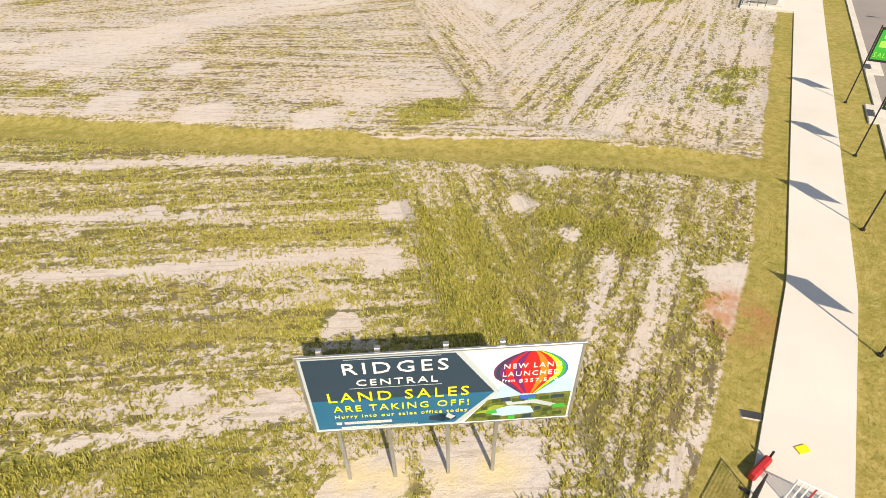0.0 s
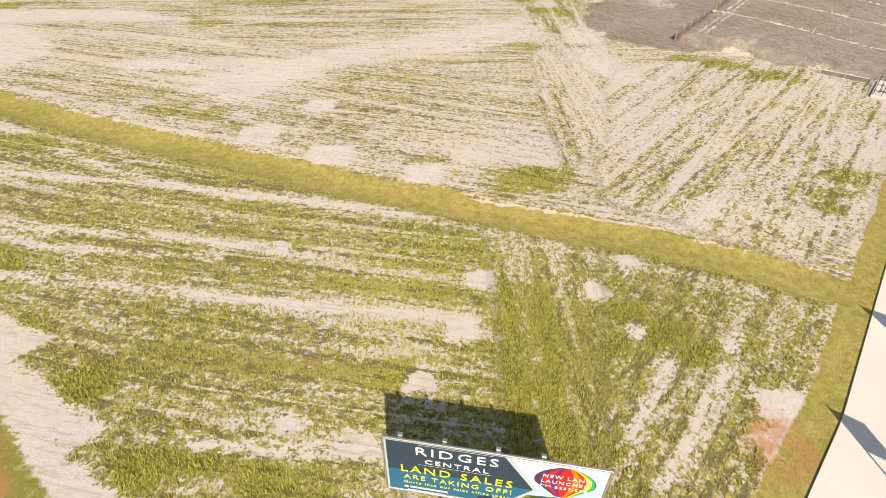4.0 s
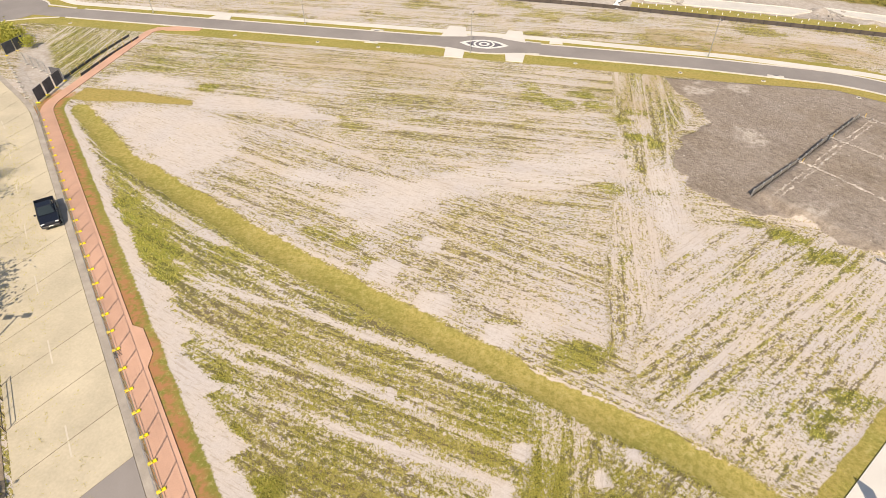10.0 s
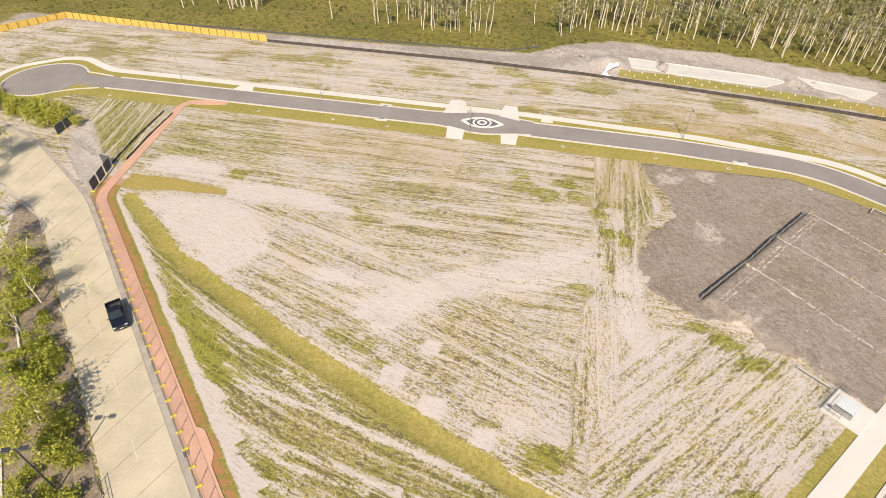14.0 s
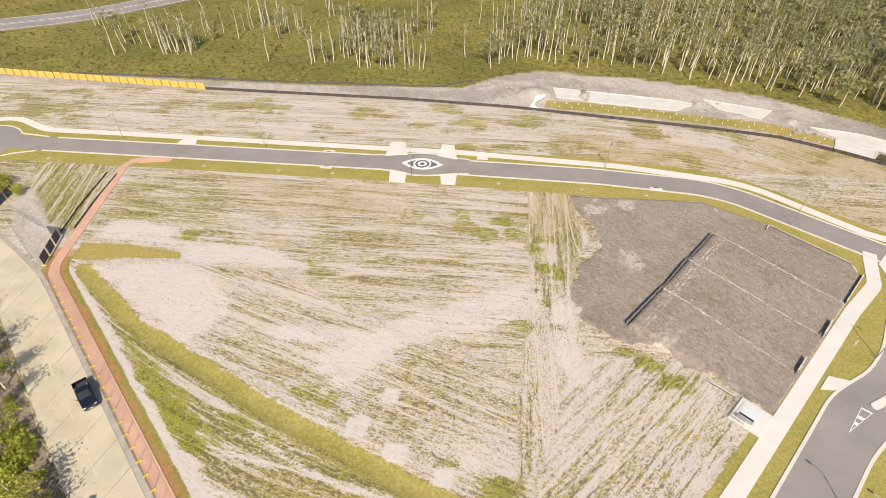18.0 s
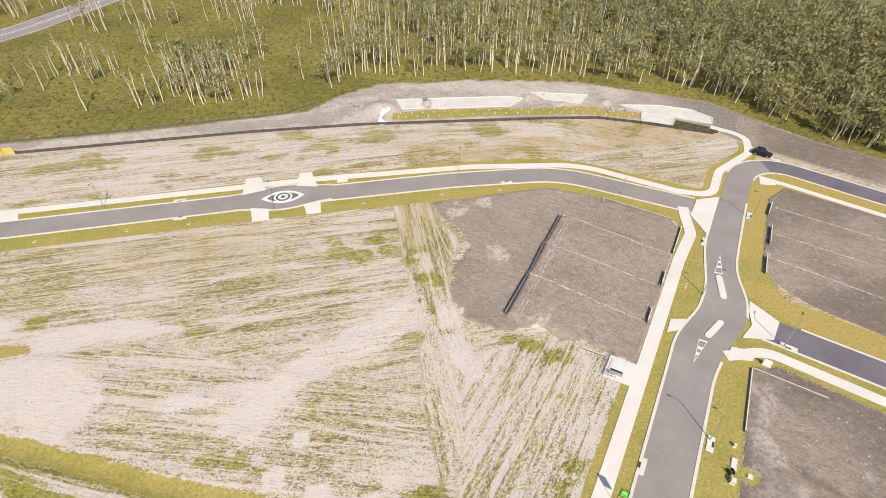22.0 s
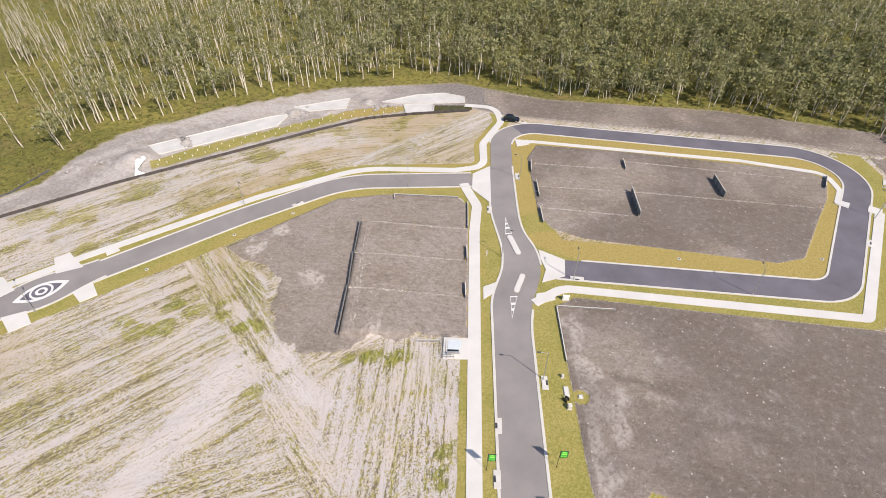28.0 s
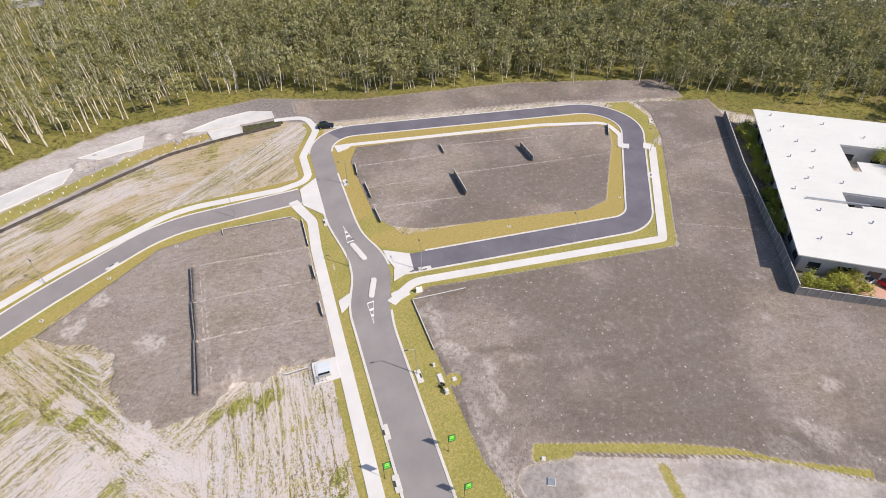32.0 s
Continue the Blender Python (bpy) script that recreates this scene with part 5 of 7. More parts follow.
# ---- banner poles along the entrance road ----
def banner_pole():
    ob = thing("banner_sign", (13.5, 8.3, 0), "black banner pole with a green sale banner on the verge", "banner", "sale banners along the entrance road", turn=-41)
    part("pole", rod(bmesh.new(), (0, 0, -0.3), (0, 0, 4.3), 0.035), BLACK, ob)
    part("base_cap", rod(bmesh.new(), (0, 0, -0.02), (0, 0, 0.06), 0.09), BLACK, ob)
    for z in (2.45, 4.2):
        part("arm", rod(bmesh.new(), (0, 0, z), (1.12, 0, z), 0.018, sides=6), BLACK, ob)
    banner = part("banner", box(bmesh.new(), 0.57, 0, 2.47, 1.04, 0.03, 1.71), BLACK, ob, "black-edged green sale banner")
    part("green_field", box(bmesh.new(), 0.57, 0, 2.56, 0.88, 0.036, 1.53), GREEN_PRINT, banner)
    for side in (-1, 1):
        row = letters("SALE", 0.74, 0.26, LIME, banner, 0.0, -0.019, 0.0)
        for t in row:
            t.matrix_basis = pose(0.57, 0, 2.80, 0, 0, 0 if side < 0 else 180)
        bar = part("bar", box(bmesh.new(), 0.57, side * 0.019, 3.2, 0.62, 0.006, 0.34), LIME, banner)
        bar = part("bar", box(bmesh.new(), 0.57, side * 0.019, 3.66, 0.50, 0.006, 0.26), LIME, banner)
    return ob


first = banner_pole()
for p in ((18.3, 13.7), (22.9, 18.7), (27.4, 23.9), (30.4, 13.0), (35.2, 18.2)):
    copy_thing(first, pose(*p, 0, 0, 0, -41))


# ---- street lamps ----
def street_lamp(x, y, turn, height=6.6):
    ob = thing("street_lamp", (x, y, 0), "slim grey street lamp with a flat lantern on the kerb", "street lamp", "street lamps", turn=turn)
    part("pole", rod(bmesh.new(), (0, 0, -0.3), (0, 0, height), 0.075, 0.045), GALV, ob)
    part("base_plate", rod(bmesh.new(), (0, 0, 0.0), (0, 0, 0.12), 0.16), GALV, ob)
    part("arm", rod(bmesh.new(), (0, 0, height - 0.1), (1.2, 0, height + 0.12), 0.03), GALV, ob)
    head = part("lantern", box(bmesh.new(), 1.45, 0, height + 0.08, 0.62, 0.26, 0.09, bevel=0.03), DARK_GREY, ob)
    part("lens", box(bmesh.new(), 1.48, 0, height + 0.07, 0.40, 0.18, 0.012), LENS, head)
    return ob


lamp = street_lamp(44.3, 29.2, 138)
for x, y, turn in ((-86.1, 104.9, -90), (-51.5, 104.9, -90), (26.5, 103.6, -95), (-126.5, 108.5, -50), (59.6, 86.4, 50), (82.0, 72.2, 138), (59.4, 54.6, -42), (65.4, 41.2, 45), (88.0, 17.9, 48), (-15.8, 96.0, 90), (131.5, 12.9, 105)):
    copy_thing(lamp, pose(x, y, 0, 0, 0, turn))


# ---- retaining walls of stacked sleepers ----
WALL_COUNT = 0
SLEEPER_MESH = {}


def sleeper_wall(a, b, height, label="grey concrete sleeper retaining wall beside bare soil", cap=True):
    a, b = Vector(a), Vector(b)
    length, turn = (b - a).length, math.degrees(math.atan2(*(b - a).yx))
    ob = thing("retaining_wall", (*a, 0), label, "retaining wall", "lot retaining walls", turn=turn)
    bays = max(1, round(length / 2.0))
    step, courses = length / bays, max(2, round(height / 0.2))
    key = round(step, 2)
    if key not in SLEEPER_MESH:
        tmp = part("sleeper", box(bmesh.new(), 0, 0, 0, step - 0.1, 0.1, 0.185, bevel=0.012), SLEEPER)
        SLEEPER_MESH[key] = tmp.data
        bpy.data.objects.remove(tmp)
    for k in range(bays + 1):
        part("post", box(bmesh.new(), k * step, 0, -0.4, 0.1, 0.16, courses * 0.2 + 0.43), GALV, ob)
    for k in range(bays):
        for c in range(courses):
            s = new("sleeper", SLEEPER_MESH[key])
            s.parent, s.matrix_basis = ob, pose((k + 0.5) * step, 0, c * 0.2 - 0.08)
    if cap:
        part("capping", box(bmesh.new(), length / 2, 0, courses * 0.2 - 0.08, length, 0.17, 0.03), KERB, ob, "pale capping strip")
    return ob


for a, b, h in (((60.0, 65.6), (66.0, 72.6), 0.7), ((53.2, 58.0), (55.7, 61.0), 0.8), ((46.3, 50.4), (48.6, 53.1), 0.8), ((86.4, 72.7), (89.8, 76.0), 0.9), ((80.3, 64.2), (84.2, 68.8), 0.9), ((73.9, 57.0), (77.2, 61.0), 0.9), ((105.4, 59.1), (108.2, 61.9), 0.8), ((91.9, 45.3), (98.3, 52.2), 1.6), ((113.1, 37.6), (118.0, 43.2), 1.6), ((135.0, 24.8), (140.2, 26.6), 0.9), ((49.8, 29.2), (57.6, 38.4), 0.4), ((57.8, 38.4), (65.2, 31.3), 0.4), ((55.0, 85.6), (65.6, 75.6), 0.3), ((55.0, 85.6), (54.0, 84.2), 0.5), ((33.4, 47.8), (36.4, 45.4), 0.5)):
    sleeper_wall(a, b, h)
for a, b, h in (((23.6, 57.5), (30.6, 65.9), 1.0), ((30.9, 66.0), (36.5, 73.5), 1.0), ((36.9, 73.6), (43.1, 81.4), 1.0)):
    sleeper_wall(a, b, h, "dark stepped sleeper wall across the bare soil lot", False)
for a, b, h in (((160.5, -0.5), (134.3, -8.6), 2.2), ((134.3, -8.6), (108.2, -18.2), 2.2), ((108.2, -18.2), (94.0, -22.9), 2.6), ((94.0, -22.9), (98.5, -38.0), 2.0), ((98.5, -38.0), (104.5, -58.0), 2.0)):
    sleeper_wall(a, b, h, "tall grey boundary wall between the soil lots and the white-roofed building")


# ---- pump station slab ----
SHEET_METAL = plain("pale_sheet_metal", (0.56, 0.60, 0.62), 0.4, vary=0.06, scale=6)

def pump_station():
    ob = thing("pump_station", (37.4, 42.6, 0), "pale concrete pump station slab with an open hatch and rails", "pump station", turn=49)
    part("slab", box(bmesh.new(), 0, 0, -0.1, 4.4, 4.2, 0.3, bevel=0.03), CONCRETE, ob)
    part("plinth", box(bmesh.new(), 0.1, 0.25, 0.2, 3.0, 2.7, 0.12, bevel=0.02), CONCRETE, ob)
    for x in (-0.05, 0.95):
        hatch = part("hatch_cover", box(bmesh.new(), x + 0.1, 0.2, 0.32, 0.94, 2.2, 0.06, bevel=0.01), SHEET_METAL, ob, "pale blue-grey metal hatch cover")
        part("lift_handle", rod(bmesh.new(), (x, -0.6, 0.41), (x + 0.2, -0.6, 0.41), 0.015), DARK_GREY, hatch)
    # flat dark plate in place of the pit's shade; the plinth has no hole
    part("pit_shade", box(bmesh.new(), -0.92, 0.35, 0.322, 0.85, 1.9, 0.05), GLASS, ob, "dark plate standing for the shade in the open pit")
    lid = part("lid", box(bmesh.new(), 0, 0, 0, 0.05, 2.0, 0.95), GALV, ob, "raised hatch lid")
    lid.matrix_basis = pose(-1.42, 0.35, 0.36, 0, -12, 0)
    for x0, y0, x1, y1 in ((-2.1, 2.0, 2.1, 2.0), (-2.1, 2.0, -2.1, 0.2), (2.1, 2.0, 2.1, 0.9)):
        for z in (0.55, 1.05):
            part("rail", rod(bmesh.new(), (x0, y0, z), (x1, y1, z), 0.025), DARK_GREY, ob)
        for k in range(4):
            f = k / 3
            x, y = x0 + (x1 - x0) * f, y0 + (y1 - y0) * f
            part("rail_post", rod(bmesh.new(), (x, y, 0.15), (x, y, 1.08), 0.025), DARK_GREY, ob)


pump_station()

# ---- woodland ----
def tube(points, radii, sides=5):
    """Vertices and faces of a bent tapering limb."""
    vs, fs = [], []
    for k, (p, r) in enumerate(zip(points, radii)):
        for s in range(sides):
            a = 2 * math.pi * s / sides
            vs.append((p[0] + r * math.cos(a), p[1] + r * math.sin(a), p[2]))
    for k in range(len(points) - 1):
        for s in range(sides):
            a, b = k * sides + s, k * sides + (s + 1) % sides
            fs.append((a, b, b + sides, a + sides))
    return vs, fs


def grown_tree(rng, height, spread, leaves, leaf, bushy):
    """A tapered trunk with limbs, and a crown of many small leaf clumps: two pairs of vertices and faces."""
    vs, fs = [], []

    def add(points, radii, sides):
        v, f = tube(points, radii, sides)
        fs.extend([tuple(i + len(vs) for i in face) for face in f])
        vs.extend(v)

    lean_x, lean_y = rng.uniform(-0.09, 0.09, 2)
    trunk = [np.array((lean_x * z + 0.12 * math.sin(z * 0.9 + lean_x * 60), lean_y * z + 0.12 * math.cos(z * 0.7), z)) for z in np.linspace(-0.3, height * 0.93, 6)]
    r0 = 0.012 * height + 0.055
    add(trunk, np.linspace(r0, 0.05, 6), 4)
    tips = [trunk[-1]]
    for k in range(rng.randint(3, 6)):
        f = rng.uniform(0.30 if bushy else 0.55, 0.92)
        base = trunk[0] + (trunk[-1] - trunk[0]) * f
        a, reach = rng.uniform(0, 6.28), spread * rng.uniform(0.6, 1.1) * (1.25 - 0.6 * f)
        tip = base + np.array((math.cos(a) * reach, math.sin(a) * reach, reach * rng.uniform(0.7, 1.7)))
        mid = (base + tip) / 2 + np.array((0, 0, -0.1 * reach))
        add([base, mid, tip], [0.065 + 0.03 * (1 - f), 0.05, 0.025], 3)
        tips += [tip, mid + (tip - mid) * 0.4]
    lv, lf = [], []
    for k in range(leaves):
        tip = tips[rng.randint(len(tips))]
        c = tip + rng.normal(0, 1, 3) * np.array((1, 1, 0.75)) * spread * 0.36
        n1, n2 = rng.normal(0, 1, 3), rng.normal(0, 1, 3)
        n1 /= np.linalg.norm(n1)
        n2 -= n1 * (n1 @ n2)
        n2 /= np.linalg.norm(n2)
        s = leaf * rng.uniform(0.6, 1.35)
        i = len(lv)
        lv += [tuple(c + n1 * s), tuple(c + n2 * s * 0.55), tuple(c - n1 * s), tuple(c - n2 * s * 0.55)]
        lf.append((i, i + 1, i + 2, i + 3))
    return (vs, fs), (lv, lf)


def mesh_from(name, vs, fs, material):
    me = bpy.data.meshes.new(name)
    me.from_pydata(vs, [], fs)
    me.materials.append(material)
    return me


rng = np.random.RandomState(7)
PAPERBARKS = [grown_tree(rng, rng.uniform(9.0, 13.0), 1.5, 46, 0.40, False) for _ in range(7)]
GUMS = [grown_tree(rng, rng.uniform(8, 11.5), 2.5, 130, 0.50, True) for _ in range(6)]
SPARSE = [grown_tree(rng, rng.uniform(8.5, 12), 1.5, 20, 0.36, False) for _ in range(6)]
BARE = [grown_tree(rng, rng.uniform(8, 11), 1.6, 10, 0.28, False) for _ in range(4)]


def joined(name, kind_list, places, material_a, material_b, label):
    """Many trees past counting as one thing: one mesh of trunks and one of crowns."""
    out = [[], [], [], []]
    counts = [0, 0]
    for x, y, which, size, turn in places:
        for k in (0, 1):
            vs, fs = kind_list[which][k]
            v, far = np.asarray(vs), math.hypot(x - 5, y) > 235
            if k and far:
                v = v.reshape(-1, 4, 3)[::2].reshape(-1, 3)
            c, s = math.cos(turn), math.sin(turn)
            w = np.stack([x + size * (v[:, 0] * c - v[:, 1] * s), y + size * (v[:, 0] * s + v[:, 1] * c), size * v[:, 2]], 1)
            out[k].append(w)
            out[2 + k].append(np.asarray(fs, np.int32)[: len(v) // 4 if k else None] + counts[k])
            counts[k] += len(v)
    top = tagged(new(name), label, "woodland", kind="stuff")
    for k, (n, mat) in enumerate((("trunks", material_a), ("crowns", material_b))):
        v, f = np.concatenate(out[k]).astype(np.float32), np.concatenate(out[2 + k])
        me = bpy.data.meshes.new(n)
        me.vertices.add(len(v))
        me.vertices.foreach_set("co", v.ravel())
        me.loops.add(f.size)
        me.loops.foreach_set("vertex_index", f.ravel())
        me.polygons.add(len(f))
        me.polygons.foreach_set("loop_start", np.arange(0, f.size, 4, dtype=np.int32))
        me.update()
        me.materials.append(mat)
        ob = tagged(new(n, me), kind="stuff")
        ob.parent = top
    return top


# edge of the woods, and how far behind it a point lies
EDGE = np.array([(-170, 152), (-60, 149), (-10, 151), (12, 160), (40, 157), (74, 149.5), (108, 128), (119.5, 98.5), (151, 63), (169, 33), (171, 8), (173, -20), (178, -80)], float)


def behind_edge(x, y):
    outline = np.concatenate([EDGE, [(700, -60), (700, 700), (-500, 700), (-500, 152)]])
    return inside(np.asarray(x, float), np.asarray(y, float), outline)


HIGHWAY = np.array([(-330, 110), (-200, 162), (-150, 188), (-110, 232), (-70, 300)], float)


def wood_places(count, seed, rows):
    rng = np.random.RandomState(seed)
    x, y = rng.uniform(-240, 330, count), rng.uniform(-70, 420, count)
    keep = behind_edge(x, y) > rng.uniform(0, 3, count)
    keep &= (np.hypot(x, y) < 400) & ~((x > 90) & (x < 180) & (y < 0) & (y > -70)) & (off_line(x, y, HIGHWAY) > 13)
    x, y = x[keep], y[keep]
    return x, y, rng


x, y, rng = wood_places(24000, 3, 0)
back = behind_edge(x, y)
clusters = fbm(x, y, 22, 31, 2)
# open heath to the west, with stands of paperbark; dense woods to the east
west = smooth(20 - x + 0.15 * (y - 150), -10, 40)
thick = (1 - west) * 0.85 + west * (smooth(clusters + 0.0012 * (x + 10), 0.38, 0.52) * 0.95 * smooth(y + 0.07 * x, 146, 152) * smooth(194 - y, 0, 10) + smooth(clusters, 0.46, 0.58) * 0.6 * smooth(y, 216, 228) + 0.02)
thick *= 1 - 0.62 * smooth(back, 40, 200)
pick = rng.rand(len(x)) < thick * 0.95
x, y, back, west = x[pick], y[pick], back[pick], west[pick]
gum = rng.rand(len(x)) < smooth(x - 0.1 * y, 60, 130) * 0.85 + 0.12
near = np.argsort(back + 30 * gum)
single = set(near[:130])
places, gums, sparse = [], [], []
paper_proto = []
for k in range(len(x)):
    if k in single:
        continue
    (gums if gum[k] else sparse if west[k] > 0.35 else places).append((x[k], y[k], rng.randint(6), rng.uniform(0.62, 1.15), rng.uniform(0, 6.28)))
joined("paperbark_woods", PAPERBARKS, places, BARK, WOOD_LEAF, "dense stand of pale-trunked paperbark trees with thin grey-green crowns")
joined("sparse_woods", SPARSE, sparse, BARK, WOOD_LEAF, "stands of white-trunked paperbarks with nearly bare crowns on the heath")
joined("gum_woods", GUMS, gums, BARK, WOOD_LEAF, "dense grey-green gum woodland with full crowns")
tree_meshes = []
for (tv, tf), (cv, cf) in PAPERBARKS + GUMS[:4] + BARE:
    tree_meshes.append((mesh_from("trunk", tv, tf, BARK), mesh_from("crown", cv, cf, WOOD_LEAF)))
for n, k in enumerate(sorted(single)):
    which = 7 + n % 4 if gum[k] else ((11 + n % 4) if west[k] > 0.5 and n % 3 == 0 else n % 7)
    size = rng.uniform(0.8, 1.15)
    ob = new("gum_tree" if 7 <= which < 11 else "paperbark_tree")
    ob.matrix_world = pose(x[k], y[k], 0, 0, 0, rng.uniform(0, 360)) @ Matrix.Scale(size, 4)
    text = "bushy grey-green gum tree at the wood's edge" if 7 <= which < 11 else ("nearly bare pale paperbark at the heath's edge" if which >= 11 else "slender white-trunked paperbark tree at the wood's edge")
    tagged(ob, text, "tree", "trees along the wood's edge")
    for name, me in zip(("trunk", "crown"), tree_meshes[which]):
        child = new(name, me)
        child.parent = ob

# heath and undergrowth
def tussocks(name, xs, ys, sizes, blades, material, label, seed, flat=0.5, kind="stuff"):
    """Clumps of blades or leaf sprays as one thing past counting."""
    rng = np.random.RandomState(seed)
    n = len(xs)
    a = rng.uniform(0, 6.28, (n, blades))
    r = rng.uniform(0.1, 0.5, (n, blades)) * sizes[:, None]
    hh = rng.uniform(0.5, 1.0, (n, blades)) * sizes[:, None] * flat
    w = sizes[:, None] * rng.uniform(0.10, 0.22, (n, blades))
    bx, by = xs[:, None] + 0.4 * r * np.cos(a), ys[:, None] + 0.4 * r * np.sin(a)
    tx, ty = xs[:, None] + 2.2 * r * np.cos(a), ys[:, None] + 2.2 * r * np.sin(a)
    px, py = -np.sin(a) * w, np.cos(a) * w
    z0 = np.full_like(hh, -0.03)
    v = np.stack([np.stack([bx - px, by - py, z0], -1), np.stack([bx + px, by + py, z0], -1), np.stack([tx + 0.4 * px, ty + 0.4 * py, hh], -1), np.stack([tx - 0.4 * px, ty - 0.4 * py, hh * 0.96], -1)], 2).reshape(-1, 3).astype(np.float32)
    f = np.arange(len(v), dtype=np.int32)
    me = bpy.data.meshes.new(name)
    me.vertices.add(len(v))
    me.vertices.foreach_set("co", v.ravel())
    me.loops.add(len(f))
    me.loops.foreach_set("vertex_index", f)
    me.polygons.add(len(f) // 4)
    me.polygons.foreach_set("loop_start", np.arange(0, len(f), 4, dtype=np.int32))
    me.update()
    me.materials.append(material)
    return tagged(new(name, me), label, "undergrowth" if material is HEATH_LEAF else "weeds", kind=kind)


x, y, rng = wood_places(44000, 11, 0)
xx, yy = rng.uniform(-170, 190, 12000), rng.uniform(0, 160, 12000)
k = (behind_edge(xx, yy) > -11) & (behind_edge(xx, yy) < 1) & (inside(xx, yy, GRAVEL) < -0.8) & (yy > 139 - 200 * (xx > 100))
x, y = np.concatenate([x, xx[k]]), np.concatenate([y, yy[k]])
k = (np.hypot(x, y) < 330) & ~((x > 85) & (y < 40) & (x < 168))
x, y = x[k], y[k]
tussocks("heath", x, y, rng.uniform(0.3, 0.95, len(x)), 5, HEATH_LEAF, "low olive heath and ferns between the trees", 12, 0.75)

# weeds on the field: many small tufts near the billboard, fewer and larger ones further off
rng = np.random.RandomState(5)


def sprouting(x, y, level, spread):
    c = cover_at(x, y)
    row = fbm(c["along"] / 6, c["across"] / 0.5, 1.0, 41, 2)
    dense = c["weeds"] + 0.3 * (row - 0.5) + 0.45 * (fbm(x, y, 0.9, 42, 2) - 0.5)
    k = (dense > level + spread * rng.rand(len(x))) & (c["lawn"] < 0.3) & (c["soil"] < 0.3) & (c["gravel"] < 0.3)
    return x[k], y[k], c["green"][k], dense[k]


x, y = rng.uniform(-30, 16, 210000), rng.uniform(4.5, 34, 210000)
k = rng.rand(len(x)) < smooth(np.minimum(np.minimum(x + 30, 34 - y), 30), 0, 14)
x, y, g, dense = sprouting(x[k], y[k], 0.30, 0.8)
tussocks("weeds", x, y, rng.uniform(0.045, 0.095, len(x)) * (1 + 0.5 * g), 4, WEED_LEAF, "olive weeds and grass tufts sprouting from the sand", 6, 1.1)
x, y = rng.uniform(-74, 40, 200000), rng.uniform(5, 94, 200000)
k = rng.rand(len(x)) > 0.9 * smooth(np.minimum(np.minimum(x + 30, 34 - y), 16 - x + 14), 0, 14) * (x < 17)
x, y = x[k], y[k]
x, y, g, dense = sprouting(x, y, 0.48, 0.7)
tussocks("weeds", x, y, rng.uniform(0.07, 0.14, len(x)) * (1 + 0.5 * g), 3, WEED_LEAF, "scattered olive weed tufts in rows on the sand", 9, 1.0)
x, y = rng.uniform(-75, 88, 60000), rng.uniform(107, 133, 60000)
x, y, g, dense = sprouting(x, y, 0.42, 0.6)
tussocks("weeds", x, y, rng.uniform(0.08, 0.16, len(x)) * (1 + 0.5 * g), 3, WEED_LEAF, "patches of olive weeds on the sandy strip behind the lane", 19, 1.0)
x, y = rng.uniform(3, 22, 60000), rng.uniform(1, 24, 60000)
c, away = cover_at(x, y), off_line(x, y, SHARED_PATH)
k = (c["lawn"] > 0.6) & (away > 1.25) & (away < 2.5 + 0.3 * rng.rand(len(x)))
tussocks("verge_grass", x[k], y[k], rng.uniform(0.02, 0.045, k.sum()), 3, WEED_LEAF, "short dry mown grass along the shared path", 23, 0.9)

